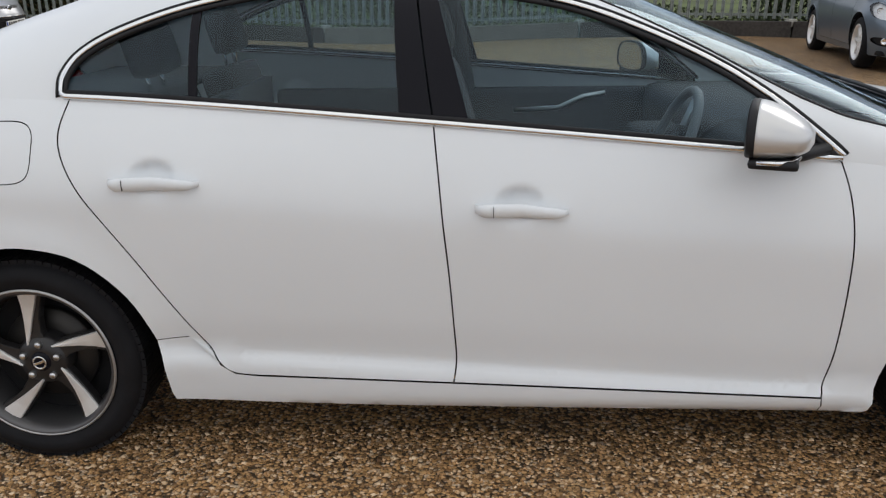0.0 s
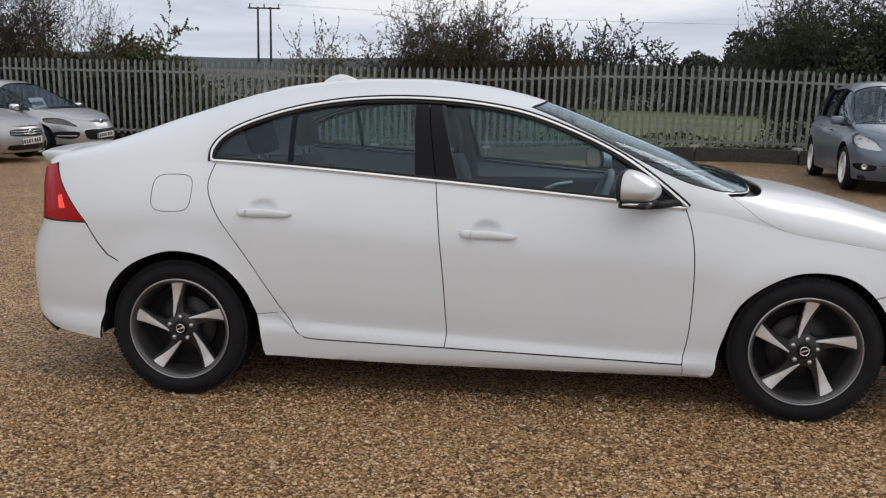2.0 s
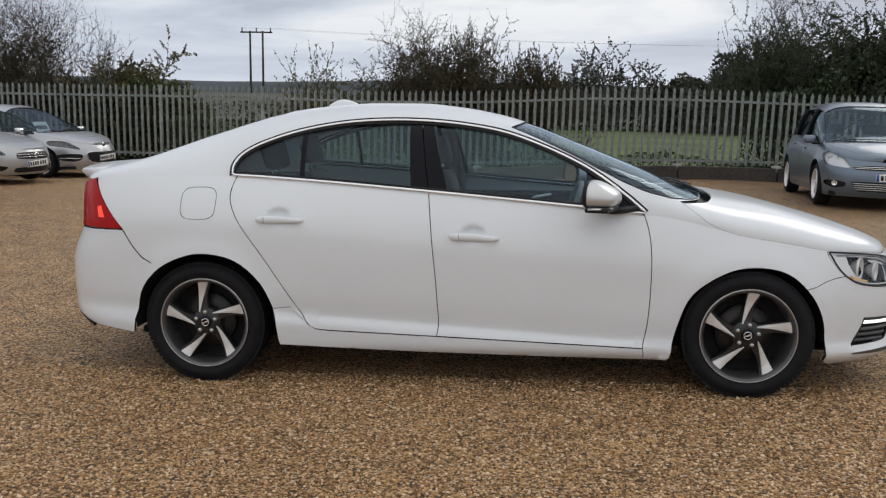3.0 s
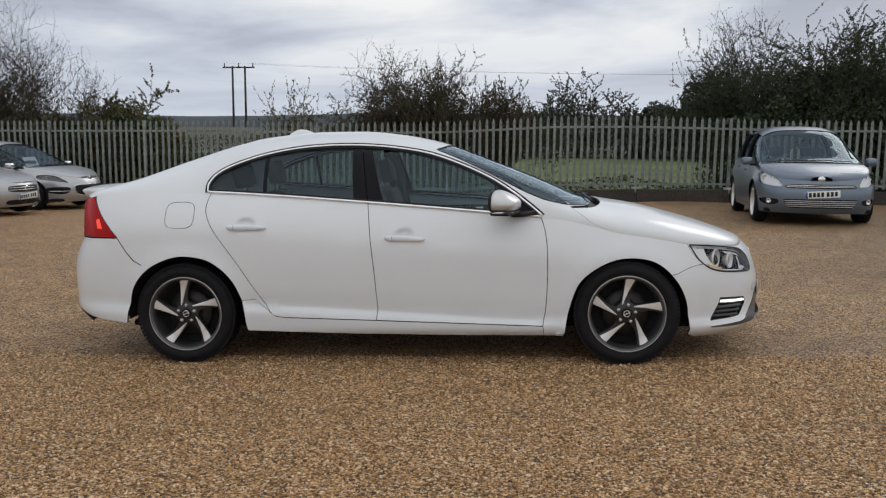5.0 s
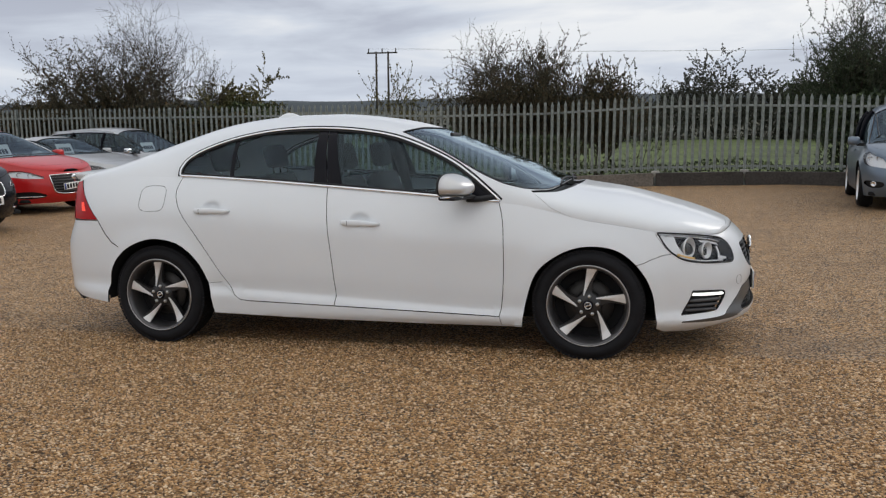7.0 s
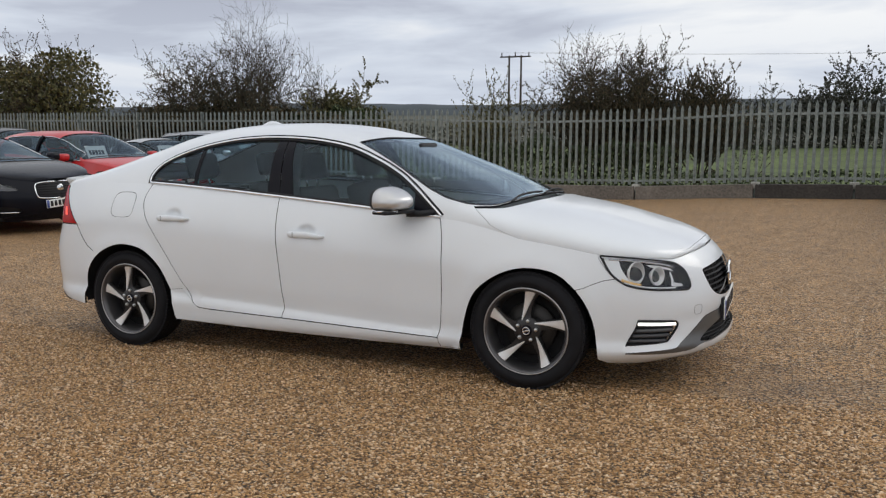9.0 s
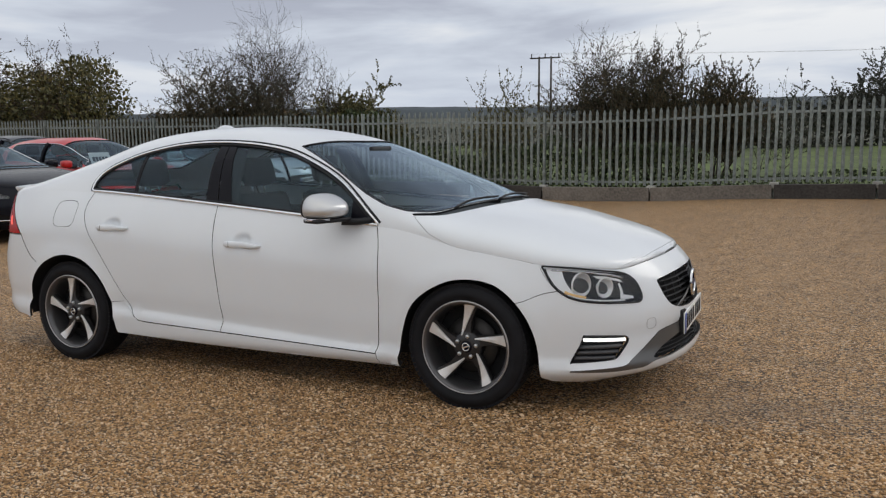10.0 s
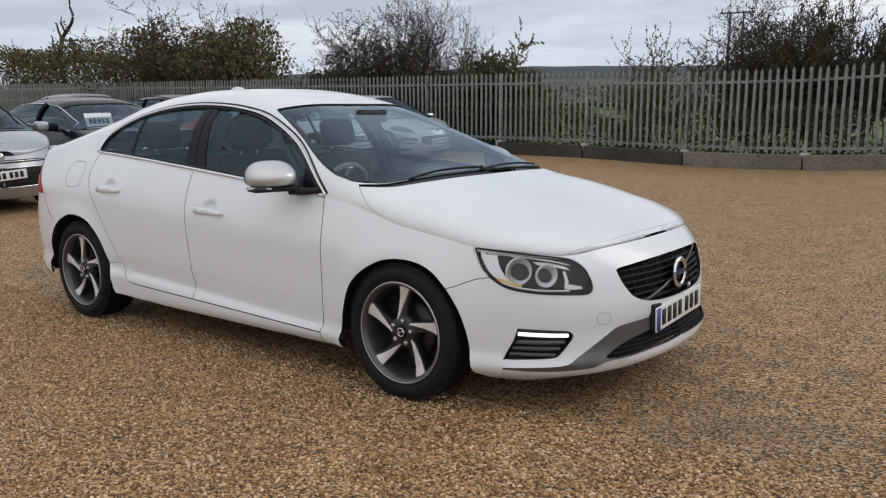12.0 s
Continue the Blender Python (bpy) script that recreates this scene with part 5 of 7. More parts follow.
    for sg in both:
        part("inner_door", box((-1.05, sg * 0.80 - 0.03, 0.3), (0.80, sg * 0.80 + 0.03, 0.90), 0.03), SEAT, car)
        part("inner_door_pull", tube(bmesh.new(), [(0.05, sg * 0.755, 0.80), (0.25, sg * 0.75, 0.81), (0.36, sg * 0.75, 0.86), (0.46, sg * 0.755, 0.875)], (0.006, 0.012), 6), SATIN, car)
        part("pillar_lining", tube(bmesh.new(), [(-0.17, sg * 0.76, 0.9), (-0.2, sg * 0.70, 1.1), (-0.24, sg * 0.56, 1.32)], (0.05, 0.03), 8), SEAT, car)
    for y in (-0.38, 0.38):
        seat(car, 0.18, y)
    seat(car, -0.72, -0.40, "rear_seat", 0.9); seat(car, -0.72, 0.40, "rear_seat", 0.9)
    steering_wheel(car, Matrix.Translation((0.52, -0.38, 0.86)) @ Matrix.Rotation(radians(-68), 4, "Y"))
    bm = box((0.40, -0.13, 1.255), (0.43, 0.13, 1.33), 0.02)
    part("inside_mirror", bm, BLACK, car)
    for x, s_, w_ in ((1.388, 0.318, 0.235), (-1.388, 0.318, 0.235)):
        for sg in both:
            wheel(car, x, sg * 0.79, 0.318, 0.32, 0.232, 0.235, "star", sg, 0.0 if x > 0 else 8.0)
    return car


white_saloon(CAR_TILT)

# ---- yard, fence and country ----
xs = np.r_[(-900, -500, -250, -120), np.linspace(-60, -14, 12), np.linspace(-12, 10, 60), np.linspace(12, 60, 10), (120, 250, 500, 900)]
ys = np.r_[(-900, -500, -250, -120), np.linspace(-60, -10, 8), np.linspace(-9, 13.5, 60), (14.1,)]
yard = [[(x, (fence_y(x) - 0.1) if y > 14 else y) for x in xs] for y in ys]
bm = bmesh.new()
grid_faces(bm, [[(x, y, float(ground_z(x, y))) for x, y in r] for r in yard])
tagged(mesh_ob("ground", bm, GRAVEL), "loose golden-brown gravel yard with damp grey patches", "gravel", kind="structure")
bm = bmesh.new()
def field_z(x, d):
    return float(ground_z(x, 14.2)) - 0.02 - 0.004 * d + 0.00012 * d * d * (d < 150) + (0.00012 * 150 * 150 + 0.01 * (d - 150)) * (d >= 150)
grid_faces(bm, [[(x, fence_y(x) - 0.1 + d, field_z(x, d)) for x in np.r_[np.linspace(-900, -60, 12), np.linspace(-50, 50, 30), np.linspace(60, 900, 12)]] for d in (0, 1, 3, 6, 10, 16, 25, 40, 60, 90, 130, 200, 400, 800, 1500)])
tagged(mesh_ob("field", bm, GRASS), "green meadow behind the fence", "field", kind="structure")

def pale_mesh():
    """One palisade pale: folded steel strip with a split pointed top."""
    bm = bmesh.new()
    prof = ((-0.034, 0.0), (-0.024, 0.014), (-0.008, 0.004), (0.008, 0.004), (0.024, 0.014), (0.034, 0.0))
    H = 1.72
    top = {0: -0.085, 1: -0.045, 2: 0.0, 3: 0.0, 4: -0.045, 5: -0.085}
    rows = [[(x, -y, 0.0) for x, y in prof], [(x, -y, H - 0.09) for x, y in prof], [(x * (1 if k in (0, 5) else 0.8), -y, H + top[k]) for k, (x, y) in enumerate(prof)]]
    back = [[(x, -y + 0.004, z) for x, y, z in r] for r in rows]
    a = grid_faces(bm, rows)
    b = grid_faces(bm, back)
    for i in range(2):
        for j in (0, -1):
            bm.faces.new((a[i][j], a[i + 1][j], b[i + 1][j], b[i][j]))
    for j in range(5):
        bm.faces.new((a[2][j], a[2][j + 1], b[2][j + 1], b[2][j]))
    bmesh.ops.recalc_face_normals(bm, faces=bm.faces)
    me = bpy.data.meshes.new("pale")
    bm.to_mesh(me); bm.free()
    me.materials.append(STEEL)
    return me


POSTS = [3.62 - 0.0, 1.69] + [1.69 - 2.575 * k for k in range(1, 18)]
POSTS = [5.75, 7.9, 10.5, 13.1] + POSTS
POSTS = sorted(POSTS)


def fence_k(x):
    """The last bays stand a little lower."""
    return 1 - 0.07 * min(1.0, max(0.0, (x - 2.0) / 5.0))


PALE = pale_mesh()
fence = thing("palisade_fence", Matrix.Identity(4), "galvanised steel palisade fence with pointed pales along the yard", "fence", kind="structure")
for i, x in enumerate(POSTS):
    z0 = float(ground_z(x, fence_y(x)))
    part("post", box((x - 0.028, fence_y(x) - 0.05, z0), (x + 0.028, fence_y(x) + 0.05, z0 + 2.06 * fence_k(x)), 0.006), STEEL, fence, smooth=False)
    part("footing", box((x - 0.09, fence_y(x) - 0.12, z0 + 0.2), (x + 0.09, fence_y(x) + 0.1, z0 + 0.345), 0.02), CONCRETE, fence)
    if i + 1 < len(POSTS):
        x1 = POSTS[i + 1]
        z1 = float(ground_z(x1, fence_y(x1)))
        for h in (0.42, 1.80):
            bm = bmesh.new()
            for (dy, w, t) in ((-0.005, 0.003, 0.025), (0.02, 0.025, 0.003)):
                grid_faces(bm, [[(xx, fence_y(xx) + dy + sy * w, zz + h * (1 if h < 1 else fence_k(xx)) + sz * t) for sy, sz in ((-1, -1), (1, -1), (1, 1), (-1, 1))] for xx, zz in ((x, z0), (x1, z1))], close_v=True, caps=True)
            part("rail", bm, STEEL, fence, smooth=False)
        n = int(round((x1 - x) / 0.1585))
        for k in range(1, n):
            f = k / n
            xx = x + (x1 - x) * f
            ob = new("pale", PALE)
            ob.parent = fence
            rnd = random.Random(i * 50 + k)
            ob.matrix_local = pose(xx, fence_y(xx) - 0.012, z0 + (z1 - z0) * f + 0.345 + rnd.uniform(-0.008, 0.008), rnd.uniform(-0.4, 0.4), rnd.uniform(-0.5, 0.5), -2.4) @ Matrix.Diagonal((1, 1, 1.2 * fence_k(xx) - 0.2, 1))
        # sleeper under the bay
        dark = rnd.random() < 0.45
        if abs(x - 1.69) < 0.1 or x > 3:
            dark = True
        if abs(x + 0.885) < 0.1:
            dark = False
        if x > -9:
            bm = box((0.02, -0.11, -0.03), (math.hypot(x1 - x, 0.1) - 0.02, 0.08, 0.30), 0.015, pose(x, fence_y(x) - 0.06, z0, 0, -math.degrees(math.atan2(z1 - z0, x1 - x)), -2.4))
            ob = mesh_ob("sleeper", bm, TIMBER_DARK if dark else TIMBER_PALE, smooth=False)
            tagged(ob, "tarred dark timber sleeper lying along the fence foot" if dark else "weathered pale grey timber sleeper along the fence foot", "sleeper", "sleepers along the fence")


def loose_stones(x0, x1, y0, y1, count, seed):
    """Angular stones strewn over the yard, each a small lump with six corners."""
    rng = np.random.default_rng(seed)
    x, y = rng.uniform(x0, x1, count), rng.uniform(y0, y1, count)
    z = np.array([float(ground_z(a, b)) for a, b in zip(x, y)])
    size = 0.0042 + 0.0055 * rng.random(count) ** 2.2
    corners = np.array([(1, 0, 0), (-1, 0, 0), (0, 1, 0), (0, -1, 0), (0, 0, 1), (0, 0, -1)], float)
    c = corners[None] * rng.uniform(0.65, 1.15, (count, 6, 1)) + rng.uniform(-0.28, 0.28, (count, 6, 3))
    a = rng.uniform(0, 2 * math.pi, count)[:, None]
    b = rng.uniform(-0.5, 0.5, count)[:, None]
    cx, cy, cz = c[..., 0] * np.cos(b) - c[..., 2] * np.sin(b), c[..., 1], c[..., 0] * np.sin(b) + c[..., 2] * np.cos(b)
    px, py = cx * np.cos(a) - cy * np.sin(a), cx * np.sin(a) + cy * np.cos(a)
    v = np.stack([px * 1.25, py, cz * 0.75], -1) * size[:, None, None] + np.stack([x, y, z + size * 0.35], -1)[:, None]
    tri = np.array([(0, 2, 4), (2, 1, 4), (1, 3, 4), (3, 0, 4), (2, 0, 5), (1, 2, 5), (3, 1, 5), (0, 3, 5)])
    f = (tri[None] + 6 * np.arange(count)[:, None, None]).reshape(-1, 3)
    me = bpy.data.meshes.new("loose_stones")
    me.vertices.add(count * 6); me.loops.add(len(f) * 3); me.polygons.add(len(f))
    me.vertices.foreach_set("co", v.ravel())
    me.loops.foreach_set("vertex_index", f.ravel().astype(np.int32))
    me.polygons.foreach_set("loop_start", np.arange(0, len(f) * 3, 3, dtype=np.int32))
    me.update(calc_edges=True)
    me.materials.append(STONE)
    tagged(new("loose_stones", me), "loose golden and grey gravel stones on the yard", "stones", kind="stuff")


loose_stones(-3.4, 5.0, -4.4, -0.7, 125000, 7)


# ---- the other parked cars ----
def paint(name, colour, metal=0.0, rough=0.35):
    return mat(name, colour, rough, metal=metal, coat=0.45, grain=0.03, scale=3)


def parked_car(name, c, nose_at, heading, label, card=False, group="cars parked along the fence"):
    """A car from its own few lines: plan, belt, crown; lamps and mouths as outlines over the nose (distance from the middle, height).
    nose_at: the middle of its nose on the plan."""
    W, xf, xr, xa, xb, R = c["half"], c["nose"], c["tail"], c["front_axle"], c["rear_axle"], c["wheel"]
    rnd = c.get("round", 0.30)
    S = Shell(plan=[(xf, 0), (xf - 0.01, W * 0.25), (xf - rnd * 0.25, W * 0.55), (xf - rnd * 0.62, W * 0.80), (xf - rnd * 1.3, W * 0.95), (xa, W), (0.2, W), (xb, W), (xr + 0.45, W * 0.97), (xr + 0.15, W * 0.82), (xr + 0.02, W * 0.5), (xr, 0)],
              belt=Curve(*c["belt"]), crown=Curve(*c["crown"]),
              side=Curve((0.14, 0.12), (0.2, 0.05), (0.30, 0.03), (0.45, 0.012), (0.66, 0.0), (0.8, 0.008), (1.1, 0.02)),
              front=Curve((0.14, 0.2), (0.2, 0.09), (0.28, 0.03), (0.38, 0.0), (0.5, 0.0), (0.62, 0.035), (0.72, 0.10), (0.85, 0.2), (1.1, 0.5)),
              rear=Curve((0.2, 0.15), (0.32, 0.02), (0.6, 0.0), (0.9, 0.04), (1.2, 0.12)),
              tuck=Curve((xr, 0.05), (xb, 0.10), (0, 0.09), (xa, 0.07), (xf, 0.04)), lean=Curve((xr, 0.25), (xb, c.get("lean", 0.34)), (0.1, c.get("lean", 0.34)), (c["screen"][1] - 0.1, 0.22), (c["screen"][1] + 0.2, 0.0)),
              squash=Curve((xr, 0.62), (0, 0.6), (c["screen"][1] - 0.2, 0.66), (c["screen"][1] + 0.2, 0.8), (xf, 0.85)), wheels=[(xa, R, R + 0.06), (xb, R, R + 0.06)], flare=0.014)
    hx, hy = math.cos(radians(heading)), math.sin(radians(heading))
    wheels_on = [float(ground_z(nose_at[0] - hx * (xf - x) - hy * y, nose_at[1] - hy * (xf - x) + hx * y)) for x in (xa, xb) for y in (-W, W)]
    pitch = math.degrees(math.atan2((wheels_on[0] + wheels_on[1] - wheels_on[2] - wheels_on[3]) / 2, xa - xb))
    z0 = sum(wheels_on) / 4
    base = pose(nose_at[0] - hx * xf, nose_at[1] - hy * xf, z0, 0, 0, heading) @ pose(0, 0, 0, 0, -pitch, 0)
    car = thing(name, base, label, "car", group)
    P, lo, up = c["paint"], S.lower, S.upper
    both = (1, -1)
    sill = 0.19
    ra = R + 0.055
    farch, rarch = arc_pts(xa, R + 0.01, ra, 200, -20, 24), arc_pts(xb, R + 0.01, ra, 200, -20, 24)
    fa, rb_ = [p for p in farch if p[1] > sill], [p for p in rarch if p[1] > sill]
    # one skin from nose to tail, with doors, lamps and mouths let in
    top = [(q, float(S.belt(np.interp(q, S.q, S.ox)))) for q in np.linspace(0, S.qmax, 90)]
    bottom = (straight([(S.q_of_x(xa + ra + 0.02), sill), (S.q_near(xf - rnd * 0.5, W * 0.8), sill), (0, sill)], 0.06))
    outline = (top + straight([(S.qmax, 0.9), (S.qmax, 0.28), (S.q_of_x(xb - ra - 0.02), 0.24)], 0.06) + [(S.q_of_x(x), z) for x, z in rb_]
               + straight([(S.q_of_x(xb + ra), sill), (S.q_of_x(xa - ra), sill)], 0.06)[1:-1] + [(S.q_of_x(x), z) for x, z in fa] + bottom + straight([(0, sill + 0.04), (0, top[0][1] - 0.04)], 0.05))
    xd = c["doors"]
    doors = []
    for a, b in zip(xd[:-1], xd[1:]):
        zb0, zb1 = float(S.belt(a)) - 0.012, float(S.belt(b)) - 0.012
        poly = straight([(a, zb0), (b, zb1), (b + 0.01, 0.45), (b - 0.01, 0.265), (a + (0.18 if a == xd[0] and a < xb + 0.6 else 0.0), 0.265), (a + (0.10 if a == xd[0] and a < xb + 0.6 else 0.0), 0.5)], 0.06, closed=True)
        doors.append(S.side_line(poly))
    fp = lambda pts: [(S.q_of_y(y * W), z) for y, z in pts]
    lamp = fp(smooth_line(c["lamp"], 4, closed=True))
    mouths = [fp(smooth_line(m_, 4, closed=False)) for m_ in c["mouths"]]
    pods = [fp(smooth_line(m_, 4, closed=True)) for m_ in c.get("pods", ())]
    bm = bmesh.new()
    for sg in both:
        region(bm, outline, lo, holes=doors + [lamp] + pods, step=0.06, lip=0.012, sign=sg, bare=lambda p: p[1] > float(S.belt(np.interp(p[0], S.q, S.ox))) - 2e-3 or p[0] < 1e-4)
    part("body", bm, P, car)
    for sg in both:
        for d in doors:
            bm = bmesh.new()
            region(bm, shrink(d, 0.005), lo, step=0.06, lip=0.012, sign=sg)
            dr = part("door", bm, P, car)
            i = max(range(len(d)), key=lambda k: d[k][0] - d[k][1])
            qh = min(p[0] for p in d) * 0.25 + max(p[0] for p in d) * 0.75
            zh = float(S.belt(np.interp(qh, S.q, S.ox))) - 0.14
            part("handle", tube(bmesh.new(), line_on(offset_surface(lo, 0.02), [(qh - 0.1, zh), (qh - 0.05, zh), (qh + 0.05, zh), (qh + 0.1, zh)], sg), (0.012, 0.014), 6), P if not c.get("chrome_handles") else CHROME, dr)
        bm = bmesh.new()
        region(bm, lamp, offset_surface(lo, -0.04), step=0.05, lip=0.0, sign=sg)
        hl = part("headlamp", bm, c.get("lamp_mat", RIMGREY), car, "headlamp with clear lens")
        bm = bmesh.new()
        region(bm, shrink(lamp, 0.002), offset_surface(lo, 0.001), step=0.05, lip=0.004, sign=sg)
        part("lens", bm, CLEAR, hl).visible_shadow = False
        la = np.array(lamp)
        for f in (0.35, 0.65):
            q = la[:, 0].min() + f * np.ptp(la[:, 0])
            z = la[np.abs(la[:, 0] - q) < 0.06][:, 1].mean()
            P3 = line_on(offset_surface(lo, -0.03), [(q, z)], sg)[0]
            bm = bmesh.new()
            lathe(bm, [(0.01, 0.03), (0.025, 0.012), (0.038, -0.004), (0.041, 0.0)], 16)
            rf = part("reflector", bm, CHROME, hl)
            rf.matrix_local = Matrix.Translation(P3) @ Vector((-0.8, -sg * 0.5, 0)).to_track_quat("Y", "Z").to_matrix().to_4x4()
        for p_ in pods:
            bm = bmesh.new()
            region(bm, p_, offset_surface(lo, -0.03), step=0.05, lip=0.0, sign=sg)
            pod = part("side_opening", bm, BLACK, car)
            pc = np.array(p_)
            ctr = pc.mean(axis=0)
            P3 = line_on(offset_surface(lo, -0.015), [tuple(ctr)], sg)[0]
            if c.get("pod_bar"):
                part("pod_bar", tube(bmesh.new(), line_on(offset_surface(lo, 0.0), [(q, ctr[1] - 0.02) for q in np.linspace(pc[:, 0].min() + 0.03, pc[:, 0].max() - 0.03, 8)], sg), (0.006, 0.009), 6), CHROME, pod)
            else:
                bm = bmesh.new()
                lathe(bm, [(0.0, 0.0), (0.03, 0.0), (0.04, -0.006), (0.043, 0.008)], 16)
                fl = part("fog_lamp", bm, CHROME, pod)
                fl.matrix_local = Matrix.Translation(P3) @ Vector((-0.9, -sg * 0.4, 0)).to_track_quat("Y", "Z").to_matrix().to_4x4()
        tl = [(S.q_of_x(xr + 0.42), 0.98), (S.q_of_x(xr + 0.38), 0.78), (S.q_of_y(W * 0.7, False), 0.78), (S.q_of_y(W * 0.72, False), 1.0)]
        bm = bmesh.new()
        region(bm, straight(tl, 0.04, closed=True), offset_surface(lo, 0.004), step=0.05, lip=0.01, sign=sg)
        part("rear_lamp", bm, REDLENS, car)
        for xw in (xa, xb):
            bm = bmesh.new()
            rows = []
            for a in np.linspace(-25, 205, 20):
                cc, ss = math.cos(radians(a)), math.sin(radians(a))
                rows.append([(xw + ra * cc, sg * y, R + 0.01 + ra * ss) for y in (W - 0.03, W - 0.2, W - 0.4)])
            vs = grid_faces(bm, rows)
            bm.faces.new([r[-1] for r in vs])
            part("wheel_house", bm, DARK, car)
            wheel(car, xw, sg * (W - 0.115), R, R, R * 0.70, 0.21, c.get("rims", "five"), sg)
    for k, (mo, spec) in enumerate(zip(mouths, c["mouth_style"])):
        bm = bmesh.new()
        for sg in both:
            region(bm, mo + [(0.0, (mo[0][1] + mo[-1][1]) / 2)], offset_surface(lo, 0.003), step=0.04, lip=0.006, sign=sg)
        gr = part("grille", bm, BLACK, car)
        z0_, z1_ = min(p[1] for p in mo), max(p[1] for p in mo)
        poly = np.array([(q if q > 1e-6 else -0.02, z) for q, z in mo])
        for z in np.linspace(z0_, z1_, spec[0] + 2)[1:-1]:
            qs = np.linspace(0, max(p[0] for p in mo), 40)
            ok = inside(np.stack([qs, np.full(40, z)], 1), poly)
            if ok.any():
                qe = qs[ok].max()
                pts = line_on(offset_surface(lo, 0.008), [(q, z) for q in np.linspace(qe, 0, 10)]) + line_on(offset_surface(lo, 0.008), [(q, z) for q in np.linspace(0, qe, 10)], -1)[1:]
                part("slat", tube(bmesh.new(), pts, (0.006, 0.007), 5), spec[1], gr)
        if spec[2]:
            loop = line_on(offset_surface(lo, 0.006), mo) + line_on(offset_surface(lo, 0.006), mo[::-1], -1)
            part("grille_frame", tube(bmesh.new(), loop, (0.010, 0.011), 6, closed=True), CHROME, gr)
    bz = c["badge"]
    bx = float(lo(0.0, bz)[0]) + 0.012
    bm = bmesh.new()
    lathe(bm, [(0.0, -0.004), (0.045, -0.003), (0.055, 0.004)], 20)
    b_ = part("badge", bm, CHROME, car)
    b_.matrix_local = Matrix.Translation((bx, 0, bz)) @ Matrix.Rotation(radians(90), 4, "Z")
    px = float(lo(0.0, c["plate"])[0]) + 0.02
    number_plate(car, pose(px, 0, c["plate"], 0, -4, 90))
    # upper skin
    s0, s1 = c["screen"]
    b0, b1 = c["back"]
    yw = lambda x, f: max(0.05, float(np.interp(x, S.ex, S.ey)) * f)
    def ring(x_top, x_base, f_top, f_base, bow):
        a = [(x, S.v_of_y(x, yw(x, f_top + (f_base - f_top) * t))) for t, x in ((t, x_top + (x_base - x_top) * t) for t in np.linspace(0, 1, 14))]
        base = smooth_line([a[-1], (x_base + bow, 0.5 * (a[-1][1] + 1.0)), (x_base + bow * 1.3, 1.0), (x_base + bow, 2 - 0.5 * (a[-1][1] + 1.0)), (x_base, 2 - a[-1][1])], 5)[1:-1]
        hd = smooth_line([(x_top, 2 - a[0][1]), (x_top + bow * 0.3, 1.0), (x_top, a[0][1])], 6)[1:-1]
        return a + base + [(x, 2 - v) for x, v in a[::-1]] + hd
    screen = ring(s0, s1, 0.80, 0.955, 0.14)
    back = ring(b0, b1, 0.70, 0.80, -0.05)
    g0, g1 = c["glass"]
    zt = lambda x: float(S.belt(x)) + max(0.012, (float(S.crown(x)) - float(S.belt(x))) * 0.775)
    xs_ = np.linspace(g0, g1, 40)
    dlo = [(x, float(S.belt(x)) + 0.012) for x in xs_] + [(x, max(zt(x - 0.02), float(S.belt(x)) + 0.014)) for x in xs_[::-1][1:-1]] + [(g0 + 0.0, zt(g0) * 0.55 + (float(S.belt(g0)) + 0.012) * 0.45)]
    dl = S.glass_line(dlo)
    e0, e1, xn = xr + 0.12, xf - rnd * 0.95, float(S.ex.max()) - 0.003
    frame_line = ([(x, 0.0) for x in np.r_[np.linspace(e0, e1, 80), np.linspace(e1, xn, 16)[1:]]] + straight([(xn, 0.0), (xn, 2.0)], 0.06)[1:-1] + [(x, 2.0) for x in np.r_[np.linspace(xn, e1, 16), np.linspace(e1, e0, 80)[1:]]]
                  + straight([(e0, 2.0), (e0 - 0.05, 1.0), (e0, 0.0)], 0.05)[1:-1])
    bl = [(s1 + 0.02, S.v_of_y(s1 + 0.02, yw(s1, 0.91))), (s1 + 0.25, S.v_of_y(s1 + 0.25, yw(s1 + 0.25, 0.92))), (e1 - 0.1, S.v_of_y(e1 - 0.1, yw(e1 - 0.1, 0.86))), (e1 + 0.02, S.v_of_y(e1, yw(e1, 0.75)))]
    bl = smooth_line(bl, 6)
    bonnet = bl + smooth_line([bl[-1], (e1 + 0.1, 0.62), (e1 + 0.14, 1.0), (e1 + 0.1, 1.38), (bl[-1][0], 2 - bl[-1][1])], 5)[1:-1] + [(x, 2 - v) for x, v in bl[::-1]] + smooth_line([(bl[0][0], 2 - bl[0][1]), (s1 + 0.20, 1.4), (s1 + 0.23, 1.0), (s1 + 0.20, 0.6), bl[0]], 5)[1:-1]
    bm = bmesh.new()
    region(bm, frame_line, up, holes=[dl, mirror_v(dl), screen, back, bonnet], step=0.06, lip=0.01, bare=lambda p: p[1] < 1e-4 or p[1] > 2 - 1e-4 or p[0] > xn - 1e-3,
           extra=[(x, v) for x in np.linspace(e1, xn - 0.004, 8) for v in np.linspace(0.03, 1.97, 40)])
    part("roof_frame", bm, P, car)
    bm = bmesh.new()
    region(bm, shrink(bonnet, 0.004), up, step=0.06, lip=0.01)
    part("bonnet", bm, P, car)
